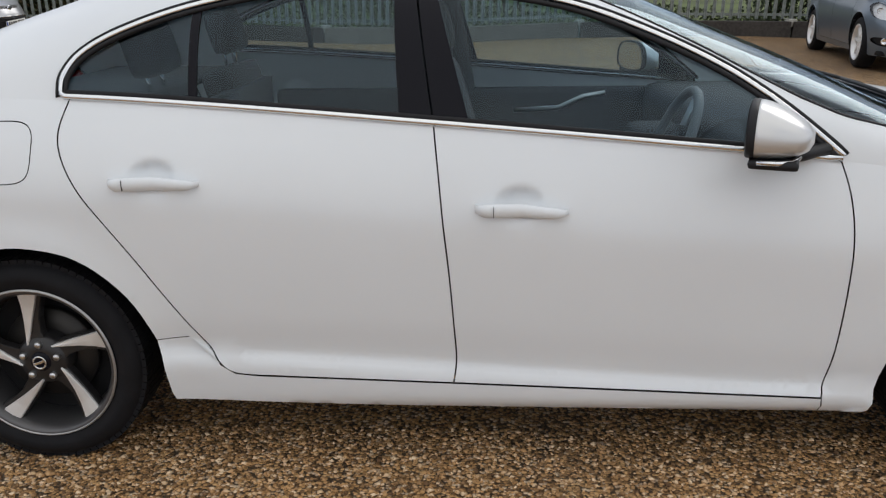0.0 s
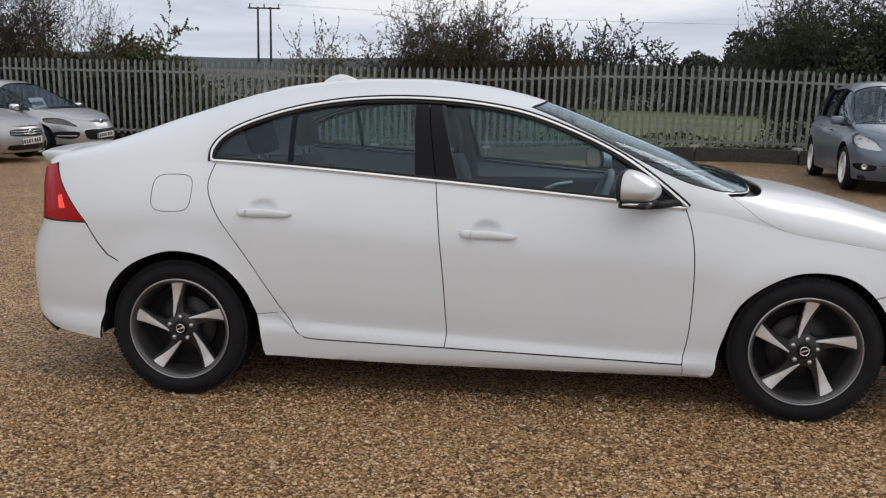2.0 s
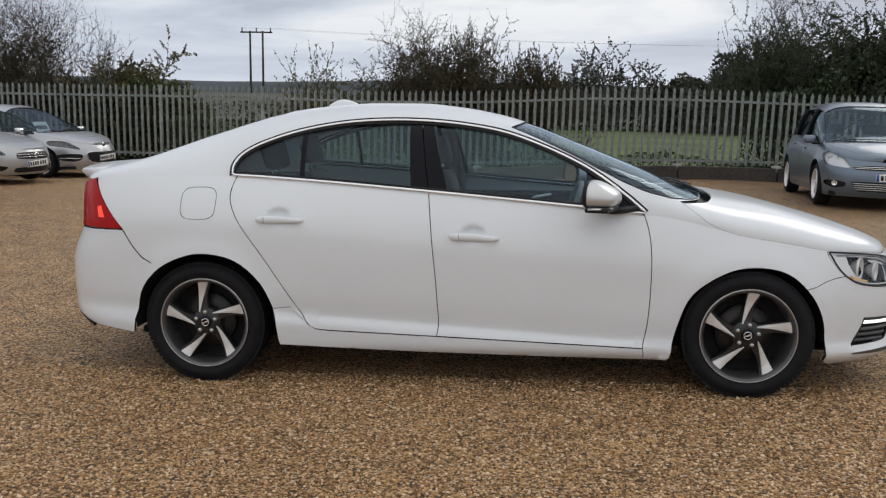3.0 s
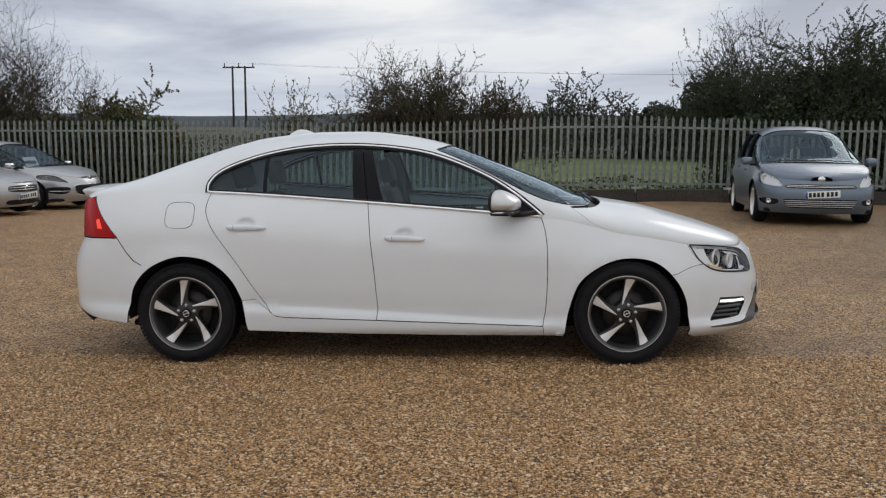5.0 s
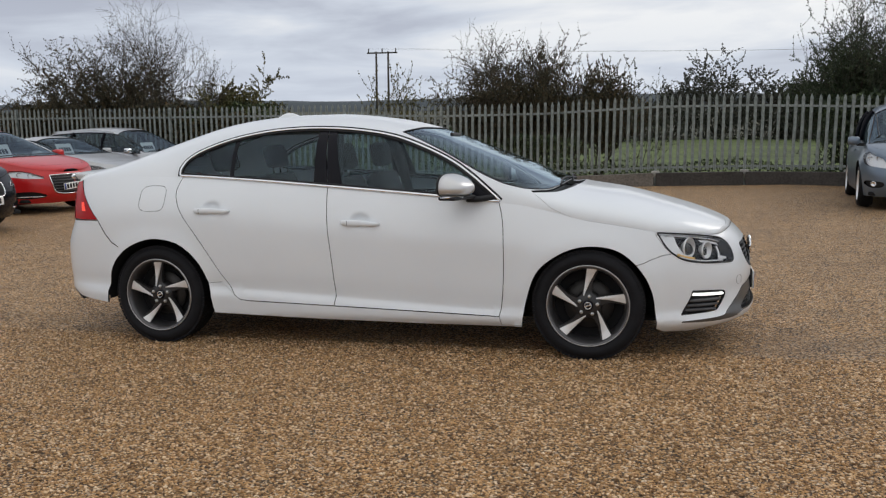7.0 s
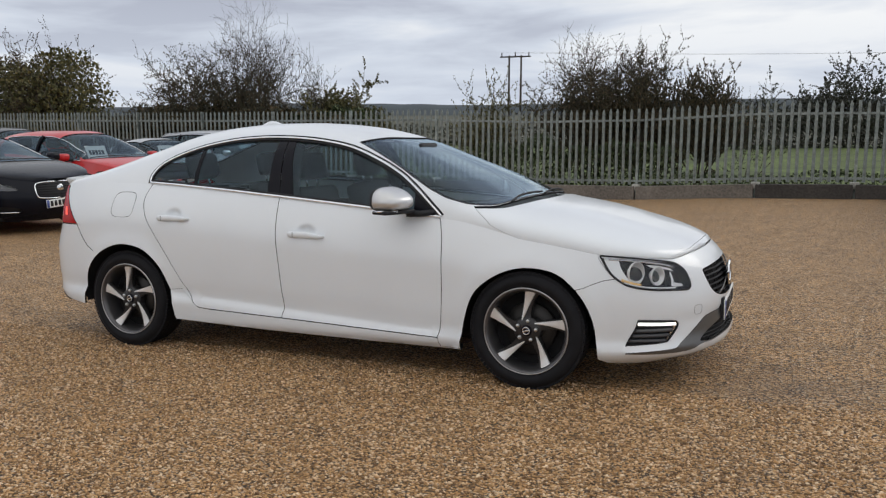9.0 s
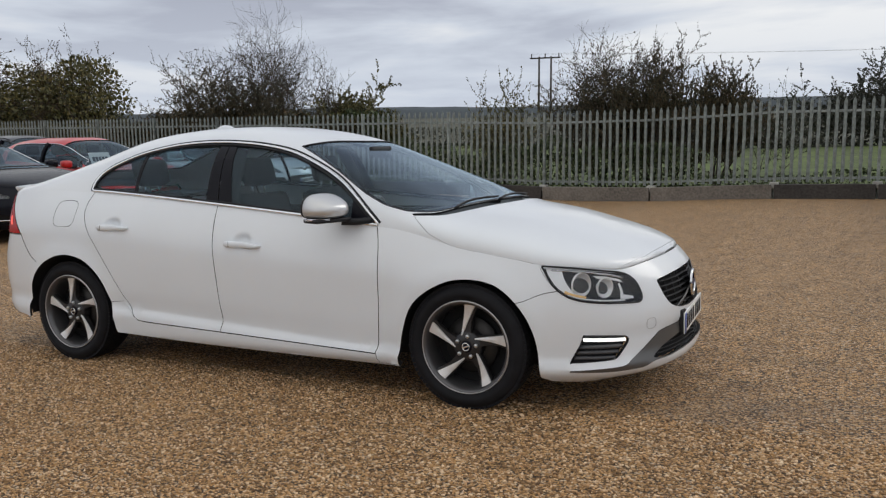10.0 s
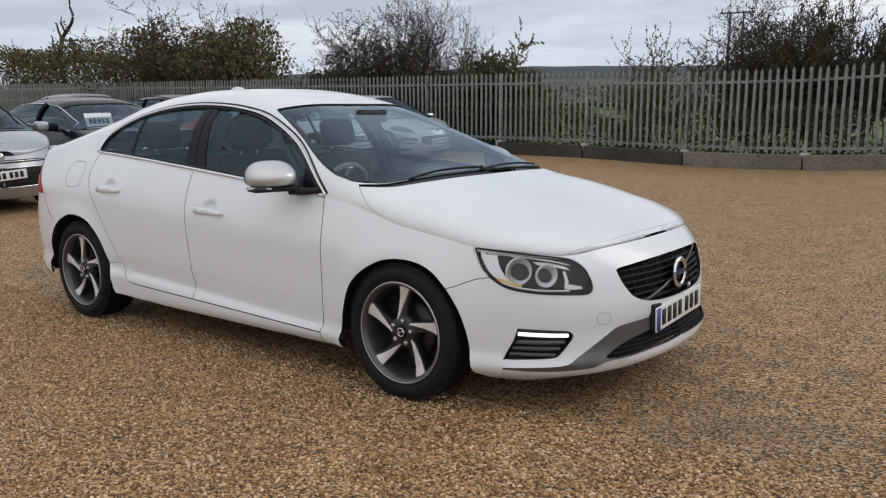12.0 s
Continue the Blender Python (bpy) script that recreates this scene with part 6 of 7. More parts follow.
    for nm, ln_ in (("windscreen", screen), ("rear_window", back)):
        bm = bmesh.new()
        region(bm, ln_, offset_surface(up, -0.004), step=0.06, lip=0.0)
        gl = part(nm, bm, PARKED_SCREEN, car)
        gl.visible_shadow = False
        part("screen_edge", tube(bmesh.new(), line_on(up, ln_), 0.008, 5, closed=True), BLACK, gl)
    part("wiper", tube(bmesh.new(), [tuple(offset_surface(up, 0.012)(s1 + 0.06, v)) for v in np.linspace(0.65, 1.5, 10)], 0.008, 5), BLACK, car)
    for sg in both:
        bm = bmesh.new()
        region(bm, dl, offset_surface(up, -0.006), step=0.06, lip=0.0, sign=sg)
        gl = part("side_window", bm, PARKED_SCREEN, car)
        gl.visible_shadow = False
        part("window_trim", tube(bmesh.new(), line_on(offset_surface(up, 0.003), dl, sg), 0.008, 5, closed=True), c.get("trim", BLACK), car)
        for x in c["pillars"]:
            zs = np.linspace(float(S.belt(x)) + 0.012, zt(x), 8)
            part("pillar_cover", tube(bmesh.new(), [tuple(np.array(line_on(offset_surface(up, 0.0), [(x - 0.12 * (z - zs[0]), S.v_of_z(x, z))], sg)[0])) for z in zs], (0.012, 0.05), 6), GLOSSBLACK, car)
        xm = g1 - 0.22
        mr = new("door_mirror"); mr.parent = car
        zb_ = float(S.belt(xm))
        mr.matrix_local = Matrix.Translation((xm, sg * (W + 0.07), zb_ + 0.06))
        bm = box((-0.07, -0.088, -0.06), (0.075, 0.088, 0.07), 0.045)
        part("mirror_shell", bm, c.get("mirror", P), mr)
        part("mirror_arm", box((-0.03, -sg * 0.10 - 0.06, -0.075), (0.05, -sg * 0.10 + 0.06, -0.03), 0.012), BLACK, mr)
        if c.get("rails"):
            xs2 = np.linspace(b0 + 0.05, s0 - 0.12, 14)
            part("roof_rail", tube(bmesh.new(), [tuple(np.array(line_on(offset_surface(up, 0.035 if 0 < k < 13 else 0.0), [(x, S.v_of_y(x, yw(x, 0.66)))], sg)[0])) for k, x in enumerate(xs2)], 0.014, 6), c["rails"], car)
    # cabin and underside
    bm = box((xr + 0.2, -W + 0.12, 0.2), (xf - 0.3, W - 0.12, 0.26), 0.02)
    part("underbody", bm, DARK, car)
    add = box((b1 + 0.1, -W + 0.16, 0.26), (s1 - 0.1, W - 0.16, 0.34), 0.02)
    part("cabin_floor", add, BLACK, car)
    part("dashboard", box((s1 - 0.5, -W + 0.2, 0.70), (s1 + 0.0, W - 0.2, float(S.belt(s1)) + 0.03), 0.06), SEAT, car)
    for y in (-0.37, 0.37):
        seat(car, s1 - 1.05, y)
        if c.get("four", True):
            seat(car, s1 - 1.95, y, "rear_seat", 0.9)
    steering_wheel(car, Matrix.Translation((s1 - 0.62, -0.37, 0.9)) @ Matrix.Rotation(radians(-68), 4, "Y"))
    if card:
        cd = part("price_card", box((-0.004, -0.21, -0.13), (0.004, 0.21, 0.13), 0.003), PAPER, car, "white price card in the windscreen")
        cd.matrix_local = Matrix.Translation((s1 - 0.36, -card, float(S.belt(s1)) + 0.15)) @ Matrix.Rotation(radians(-28), 4, "Y")
        for i in range(5):
            part("mark", box((0.004, -0.16 + 0.065 * i, -0.05), (0.007, -0.16 + 0.065 * i + 0.05, 0.04)), INK, cd)
    return car


MPV = dict(half=0.92, nose=2.28, tail=-2.25, front_axle=1.36, rear_axle=-1.37, wheel=0.325, round=0.38, lean=0.15,
           belt=((-2.3, 1.02), (-1.4, 1.06), (0, 1.0), (1.0, 0.95), (1.5, 0.90), (1.9, 0.80), (2.3, 0.70)),
           crown=((-2.3, 1.25), (-2.1, 1.50), (-1.6, 1.62), (-0.6, 1.66), (0.0, 1.63), (0.35, 1.55), (0.9, 1.27), (1.4, 1.03), (1.8, 0.93), (2.1, 0.82), (2.3, 0.72)),
           screen=(0.28, 1.38), back=(-2.0, -2.2), glass=(-2.05, 1.28), doors=(-1.05, -0.1, 0.98), pillars=(-1.1, -0.1), badge=0.735, plate=0.50,
           lamp=[(0.985, 0.83), (0.97, 0.70), (0.90, 0.645), (0.70, 0.615), (0.64, 0.63), (0.70, 0.70), (0.80, 0.775), (0.90, 0.845)], lamp_mat=LAMPSILVER,
           mouths=[[(0.0, 0.655), (0.45, 0.652), (0.58, 0.64), (0.58, 0.60), (0.45, 0.59), (0.0, 0.585)], [(0.0, 0.42), (0.5, 0.42), (0.60, 0.40), (0.52, 0.30), (0.45, 0.28), (0.0, 0.28)]],
           mouth_style=[(2, CHROME, False), (4, SATIN, False)], pods=[[(0.93, 0.42), (0.80, 0.42), (0.68, 0.40), (0.70, 0.34), (0.85, 0.32), (0.94, 0.36)]],
           paint=paint("blue_grey_paint", (0.155, 0.195, 0.245), 0.55), rims="seven")
ESTATE = dict(half=0.905, nose=2.25, tail=-2.25, front_axle=1.32, rear_axle=-1.38, wheel=0.318, round=0.55,
              belt=((-2.3, 1.0), (-1.4, 1.02), (0, 0.96), (0.9, 0.92), (1.5, 0.87), (1.9, 0.78), (2.3, 0.68)),
              crown=((-2.3, 1.15), (-2.1, 1.38), (-1.6, 1.47), (-0.6, 1.525), (0.0, 1.505), (0.3, 1.445), (0.8, 1.205), (1.25, 0.99), (1.7, 0.91), (2.05, 0.79), (2.3, 0.68)),
              screen=(0.22, 1.22), back=(-2.0, -2.2), glass=(-2.0, 1.12), doors=(-1.0, -0.1, 0.92), pillars=(-1.1, -0.1), badge=0.69, plate=0.44,
              lamp=[(0.985, 0.77), (0.97, 0.70), (0.88, 0.66), (0.68, 0.61), (0.66, 0.63), (0.74, 0.69), (0.88, 0.78)],
              mouths=[[(0.0, 0.56), (0.48, 0.55), (0.52, 0.46), (0.42, 0.34), (0.0, 0.32)]], mouth_style=[(5, BLACK, True)],
              pods=[[(0.90, 0.50), (0.78, 0.52), (0.62, 0.50), (0.64, 0.40), (0.78, 0.36), (0.90, 0.40)]], pod_bar=True,
              paint=paint("silver_paint", (0.47, 0.48, 0.50), 0.6, 0.34), rails=SATIN, mirror=CHROME)
ROADSTER = dict(half=0.89, nose=2.02, tail=-2.05, front_axle=1.2, rear_axle=-1.23, wheel=0.31, round=0.5,
                belt=((-2.1, 0.92), (-1.2, 0.95), (0, 0.90), (0.7, 0.87), (1.3, 0.82), (1.7, 0.74), (2.05, 0.64)),
                crown=((-2.1, 0.95), (-1.6, 1.02), (-1.2, 1.10), (-0.8, 1.25), (-0.4, 1.30), (0.0, 1.24), (0.35, 1.08), (0.62, 0.95), (1.0, 0.90), (1.5, 0.82), (1.85, 0.72), (2.05, 0.62)),
                screen=(-0.15, 0.6), back=(-0.75, -1.2), glass=(-0.95, 0.5), doors=(-0.75, 0.42), pillars=(-0.72,), badge=0.55, plate=0.40, four=False,
                lamp=[(0.97, 0.70), (0.95, 0.62), (0.85, 0.57), (0.66, 0.56), (0.66, 0.60), (0.76, 0.66), (0.88, 0.71)],
                mouths=[[(0.0, 0.61), (0.40, 0.60), (0.46, 0.55), (0.40, 0.49), (0.0, 0.48)], [(0.0, 0.33), (0.4, 0.33), (0.5, 0.30), (0.45, 0.24), (0.0, 0.24)]], mouth_style=[(2, CHROME, False), (2, BLACK, False)],
                pods=[[(0.9, 0.36), (0.72, 0.37), (0.62, 0.34), (0.7, 0.28), (0.9, 0.29)]], paint=paint("light_silver_paint", (0.48, 0.49, 0.50), 0.6, 0.34))
HATCH = dict(half=0.888, nose=2.1, tail=-2.12, front_axle=1.28, rear_axle=-1.32, wheel=0.315, round=0.42,
             belt=((-2.2, 0.96), (-1.3, 0.98), (0, 0.92), (0.9, 0.89), (1.4, 0.85), (1.8, 0.77), (2.15, 0.68)),
             crown=((-2.2, 1.05), (-2.0, 1.25), (-1.5, 1.38), (-0.8, 1.42), (-0.2, 1.42), (0.15, 1.36), (0.7, 1.13), (1.05, 0.98), (1.5, 0.90), (1.9, 0.79), (2.15, 0.68)),
             screen=(0.08, 1.05), back=(-1.85, -2.1), glass=(-1.55, 0.95), doors=(-0.35, 0.85), pillars=(-0.35,), badge=0.60, plate=0.47, trim=CHROME,
             lamp=[(0.975, 0.72), (0.96, 0.645), (0.84, 0.61), (0.60, 0.60), (0.60, 0.635), (0.72, 0.68), (0.88, 0.73)],
             mouths=[[(0.0, 0.655), (0.42, 0.65), (0.49, 0.63), (0.46, 0.50), (0.38, 0.36), (0.0, 0.34)]], mouth_style=[(6, RIMGREY, True)],
             pods=[[(0.93, 0.37), (0.78, 0.39), (0.58, 0.34), (0.60, 0.29), (0.8, 0.27), (0.93, 0.29)]], pod_bar=True,
             paint=paint("bright_red_paint", (0.52, 0.012, 0.014), 0.0), lamp_mat=SATIN)
BIG_SALOON = dict(half=0.94, nose=2.4, tail=-2.5, front_axle=1.45, rear_axle=-1.46, wheel=0.335, round=0.45,
                  belt=((-2.5, 0.98), (-1.6, 1.03), (0, 0.96), (1.0, 0.92), (1.6, 0.88), (2.1, 0.79), (2.42, 0.70)),
                  crown=((-2.5, 1.05), (-2.2, 1.12), (-1.8, 1.2), (-1.2, 1.38), (-0.5, 1.41), (0.1, 1.375), (0.4, 1.29), (0.9, 1.10), (1.25, 0.99), (1.8, 0.91), (2.2, 0.80), (2.42, 0.70)),
                  screen=(0.3, 1.22), back=(-1.1, -1.75), glass=(-1.6, 1.05), doors=(-1.15, -0.2, 0.98), pillars=(-0.2,), badge=0.62, plate=0.43, trim=CHROME,
                  lamp=[(0.97, 0.73), (0.95, 0.66), (0.82, 0.62), (0.62, 0.61), (0.62, 0.65), (0.76, 0.70), (0.88, 0.74)],
                  mouths=[[(0.0, 0.71), (0.30, 0.70), (0.38, 0.66), (0.37, 0.54), (0.30, 0.50), (0.0, 0.49)]], mouth_style=[(6, BLACK, True)],
                  pods=[[(0.92, 0.38), (0.75, 0.40), (0.58, 0.36), (0.60, 0.30), (0.8, 0.28), (0.92, 0.31)]], pod_bar=True,
                  paint=mat("black_blue_paint", (0.004, 0.005, 0.010), 0.25, spec=0.22, coat=0.05, grain=0.03, scale=3), rims="ten")
FAMILY = dict(half=0.91, nose=2.2, tail=-2.2, front_axle=1.3, rear_axle=-1.35, wheel=0.32, round=0.45,
              belt=((-2.3, 1.02), (-1.4, 1.03), (0, 0.97), (0.9, 0.93), (1.4, 0.87), (1.8, 0.79), (2.25, 0.69)),
              crown=((-2.3, 1.2), (-2.1, 1.38), (-1.5, 1.48), (-0.6, 1.51), (0.0, 1.49), (0.3, 1.42), (0.8, 1.20), (1.2, 1.01), (1.6, 0.93), (1.95, 0.83), (2.25, 0.70)),
              screen=(0.22, 1.2), back=(-1.95, -2.15), glass=(-1.8, 1.08), doors=(-1.0, -0.1, 0.95), pillars=(-1.05, -0.1), badge=0.685, plate=0.475,
              lamp=[(0.985, 0.81), (0.97, 0.70), (0.90, 0.64), (0.76, 0.64), (0.74, 0.68), (0.80, 0.75), (0.90, 0.82)],
              mouths=[[(0.0, 0.655), (0.5, 0.655), (0.62, 0.645), (0.62, 0.625), (0.5, 0.62), (0.0, 0.615)], [(0.0, 0.56), (0.5, 0.56), (0.66, 0.52), (0.6, 0.40), (0.5, 0.34), (0.0, 0.33)]],
              mouth_style=[(1, CHROME, False), (3, BLACK, True)], pods=[[(0.94, 0.42), (0.82, 0.44), (0.72, 0.42), (0.74, 0.36), (0.86, 0.34), (0.94, 0.37)]],
              paint=paint("pale_silver_paint", (0.42, 0.44, 0.465), 0.6, 0.36))
DARK_ESTATE = dict(ESTATE, paint=paint("dark_grey_paint", (0.03, 0.034, 0.042), 0.4), rails=BLACK, mirror=BLACK)
BLACK_HATCH = dict(FAMILY, paint=paint("black_paint", (0.012, 0.012, 0.014), 0.1))

parked_car("car", MPV, (5.55, 7.55), -98.0, "blue-grey metallic people carrier facing the yard beside the fence", group="")
parked_car("car", ESTATE, (-8.8, 12.3), -8, "silver estate car with roof rails parked close to the fence", card=0.25)
parked_car("car", ROADSTER, (-8.9, 9.85), -8, "silver two-seat roadster with price card in the windscreen", card=0.2)
parked_car("car", HATCH, (-7.85, 6.55), -8, "bright red hatchback with chrome-framed grille and price card", card=0.25)
parked_car("car", BIG_SALOON, (-6.75, 3.4), -6, "black-blue large saloon with mesh grille and price card", card=0.3)
parked_car("car", FAMILY, (-6.4, 0.9), -6, "pale silver family hatchback with chrome grille bar")
parked_car("car", DARK_ESTATE, (-13.6, 9.8), -8, "dark grey estate car in the second row of cars")
parked_car("car", BLACK_HATCH, (-13.4, 6.9), -8, "black hatchback in the second row of cars")
parked_car("car", DARK_ESTATE, (-14.5, 3.0), -8, "dark estate car at the end of the second row")


# ---- bushes, hedges, trees ----
def add_leaf(verts, faces, p, d, size, rnd):
    """One folded leaf of four corners."""
    d = (d + Vector((rnd.uniform(-1, 1), rnd.uniform(-1, 1), rnd.uniform(-0.8, 0.8)))).normalized()
    s = d.cross(Vector((rnd.uniform(-1, 1), rnd.uniform(-1, 1), rnd.uniform(-1, 1)))).normalized()
    n = d.cross(s)
    i = len(verts)
    w = size * rnd.uniform(0.3, 0.45)
    verts += [p, p + d * size * 0.5 + s * w + n * w * 0.3, p + d * size, p + d * size * 0.5 - s * w + n * w * 0.3]
    faces += [(i, i + 1, i + 2), (i, i + 2, i + 3)]


def add_twig(verts, faces, a, b, ra, rb, sides):
    t = (b - a)
    if t.length < 1e-4:
        return
    t.normalize()
    u = t.cross(Vector((0.3, 0.2, 1.0)))
    u = u.normalized() if u.length > 1e-3 else Vector((1, 0, 0))
    v = t.cross(u)
    i = len(verts)
    for p, r in ((a, ra), (b, rb)):
        for k in range(sides):
            an = 2 * math.pi * k / sides
            verts.append(p + u * (r * math.cos(an)) + v * (r * math.sin(an)))
    for k in range(sides):
        j = (k + 1) % sides
        faces.append((i + k, i + j, i + sides + j, i + sides + k))


def bush(name, at, height, spread, label, leaf, seed, stems=6, leafy=1.0, leaf_size=0.06, depth=0.7, lean=(0, 0), up=1.0, bare_top=0.0, category="bush", levels=4, low=0.0, wood=1.0):
    """Stems that fork into ever finer twigs with leaves near their ends; one wood mesh and one leaf mesh."""
    rnd = random.Random(seed)
    wv, wf, lv, lf = [], [], [], []
    base = Vector(at)

    def grow(p, d, length, r, level):
        n = 4 if level < 2 else 3
        cur, dr = p.copy(), d.copy()
        for i in range(n):
            dr = (dr + Vector((rnd.uniform(-1, 1), rnd.uniform(-1, 1), rnd.uniform(-0.6, 0.8))) * 0.22).normalized()
            nxt = cur + dr * (length / n)
            r1 = r * (1 - 0.16 * (i + 1))
            add_twig(wv, wf, cur, nxt, r * (1 - 0.16 * i), r1, 5 if level == 0 else 3)
            frac = (nxt.z - base.z) / height
            if level >= 2 and frac > low:
                k = leafy * (1.0 - bare_top * max(0.0, frac - 0.45) / 0.55)
                for _ in range(int(k * (2.2 if level == 2 else 3.6) + rnd.random())):
                    q = cur + (nxt - cur) * rnd.random() + Vector((rnd.uniform(-1, 1), rnd.uniform(-1, 1), rnd.uniform(-1, 1))) * 0.025
                    add_leaf(lv, lf, q, dr, leaf_size * rnd.uniform(0.6, 1.3), rnd)
            if level < levels - 1 and (i > 0 or level > 0):
                for _ in range(2 if level < 2 else (1 + (rnd.random() < 0.5))):
                    side = Vector((rnd.uniform(-1, 1), rnd.uniform(-1, 1) * depth, rnd.uniform(-0.35, 0.75)))
                    nd = (dr * 0.55 + side.normalized() * 0.85).normalized()
                    grow(nxt, nd, length * rnd.uniform(0.42, 0.68), max(0.0055, r1 * 0.55), level + 1)
            cur = nxt

    for s in range(stems):
        a = rnd.uniform(0, 2 * math.pi)
        off = Vector((math.cos(a) * spread * rnd.uniform(0.0, 0.28), math.sin(a) * spread * depth * rnd.uniform(0, 0.28), -0.05))
        d = Vector((off.x / spread * 2.2 + lean[0] + rnd.uniform(-0.35, 0.35), (off.y / spread * 2.0 + lean[1]) * depth, up)).normalized()
        grow(base + off, d, height * rnd.uniform(0.55, 0.80), 0.012 * height * wood * rnd.uniform(0.7, 1.2), 0)
    allv = wv + lv
    ztop = sorted(v.z - base.z for v in allv)[int(len(allv) * 0.998) - 1]
    xs_w = sorted(abs(v.x - base.x - lean[0] * (v.z - base.z) * 0.5) for v in allv)
    kz, kx = height / ztop, min(1.6, spread / xs_w[int(len(xs_w) * 0.985) - 1])
    for v in allv:
        v.x, v.y, v.z = base.x + (v.x - base.x) * kx, base.y + (v.y - base.y) * kx, base.z + (v.z - base.z) * kz
    tree = thing(name, Matrix.Identity(4), label, category, kind="")
    for nm, vs, fs, m in (("wood", wv, wf, BARK), ("foliage", lv, lf, leaf)):
        if not fs:
            continue
        me = bpy.data.meshes.new(nm)
        me.from_pydata([tuple(v) for v in vs], [], fs)
        me.materials.append(m)
        ob = new(nm, me)
        ob.parent = tree
    return tree


def thicket(name, lo, hi, count, label, leaf, seed, leaf_size=0.08, twigs=300, kind="stuff"):
    """A dense hedge: leaves crowded in lumps with an uneven top, and twigs that stand out of it. lo, hi: corners of its ground line and height."""
    rnd = random.Random(seed)
    lv, lf, wv, wf = [], [], [], []
    for i in range(count):
        f = rnd.random()
        x = lo[0] + (hi[0] - lo[0]) * f
        y = lo[1] + (hi[1] - lo[1]) * f + rnd.uniform(-1, 1) * lo[3]
        topz = (hi[2]) * (0.72 + 0.28 * noise.noise(Vector((x * 0.45, seed, 0))) + 0.22 * noise.noise(Vector((x * 1.6, seed, 3))))
        z = lo[2] + topz * (1 - rnd.random() ** 1.6)
        add_leaf(lv, lf, Vector((x, y, z)), Vector((0, -0.3, 0.6)), leaf_size * rnd.uniform(0.6, 1.5), rnd)
    for i in range(twigs):
        f = rnd.random()
        x = lo[0] + (hi[0] - lo[0]) * f
        y = lo[1] + (hi[1] - lo[1]) * f + rnd.uniform(-1, 1) * lo[3]
        topz = hi[2] * (0.72 + 0.28 * noise.noise(Vector((x * 0.45, seed, 0))))
        p = Vector((x, y, lo[2] + topz * rnd.uniform(0.0, 0.8)))
        d = Vector((rnd.uniform(-0.5, 0.5), rnd.uniform(-0.3, 0.3), 1)).normalized()
        L = topz * rnd.uniform(0.2, 0.5)
        mid = p + d * L * 0.5 + Vector((rnd.uniform(-0.1, 0.1), 0, 0)) * L
        add_twig(wv, wf, p, mid, 0.010, 0.007, 3); add_twig(wv, wf, mid, p + d * L, 0.007, 0.003, 3)
        for k in range(5):
            add_leaf(lv, lf, p + d * L * rnd.uniform(0.5, 1.0), d, leaf_size * rnd.uniform(0.5, 1.0), rnd)
    hedge = thing(name, Matrix.Identity(4), label, "hedge", kind=kind)
    for nm, vs, fs, m in (("twigs", wv, wf, BARK), ("foliage", lv, lf, leaf)):
        me = bpy.data.meshes.new(nm)
        me.from_pydata([tuple(v) for v in vs], [], fs)
        me.materials.append(m)
        ob = new(nm, me)
        ob.parent = hedge
    return hedge


def gz(x, y=16.0):
    return float(ground_z(x, 14.2)) - 0.05


# behind the fence, from the far end of the yard to the near one
bush("thorn_bush", (-2.4, 16.2, gz(-2)), 3.95, 1.45, "thin-leaved hawthorn bush with brown-green autumn leaves behind the fence", LEAF_OLIVE, 11, stems=11, leafy=2.0, bare_top=0.6)
bush("thorn_bush", (-1.1, 16.3, gz(-1)), 3.75, 1.35, "dense hawthorn bush with olive leaves behind the fence", LEAF_OLIVE, 12, stems=11, leafy=2.4, bare_top=0.4)
bush("thorn_bush", (0.2, 16.1, gz(0)), 3.1, 1.2, "low straggling hawthorn with sparse leaves", LEAF_OLIVE, 13, stems=8, leafy=1.8, lean=(0.25, 0))
bush("thorn_bush", (1.2, 16.0, gz(1)), 2.7, 0.9, "leaning bramble shoots with few leaves", LEAF_GREEN, 14, stems=3, leafy=1.0, lean=(0.5, 0), levels=3)
bush("elder_bush", (-9.7, 16.45, gz(-9)), 2.95, 1.6, "leafy green bush with yellowing leaves behind the fence", LEAF_YELLOW, 16, stems=10, leafy=2.6, leaf_size=0.07)
bush("elder_bush", (-5.3, 16.2, gz(-5)), 3.15, 1.35, "small bush with yellowing leaves on thin shoots", LEAF_YELLOW, 15, stems=10, leafy=2.6, leaf_size=0.08, levels=3)
bush("tall_thorn_tree", (-13.2, 16.7, gz(-12)), 5.3, 2.0, "tall airy thorn tree, nearly bare at the top", LEAF_OLIVE, 21, stems=11, leafy=1.0, bare_top=0.9, category="tree")
bush("thorn_bush", (-14.6, 16.6, gz(-14)), 4.4, 2.2, "brown-green thorn bush beside the tall thorn tree", LEAF_OLIVE, 22, stems=10, leafy=2.0, bare_top=0.5)
bush("thorn_bush", (-10.7, 16.5, gz(-10)), 3.7, 0.8, "leafy bush with upright bare shoots", LEAF_OLIVE, 23, stems=5, leafy=1.2, bare_top=0.6)
bush("thorn_bush", (-17.2, 16.8, gz(-17)), 3.3, 1.6, "low thorn bush with red-brown leaves", LEAF_OLIVE, 24, stems=6, leafy=1.2)
bush("spreading_tree", (-22.3, 17.4, gz(-24)), 4.9, 2.6, "spreading dark hawthorn tree with crooked limbs", LEAF_BROWN, 25, stems=11, leafy=1.1, category="tree", leaf_size=0.075)
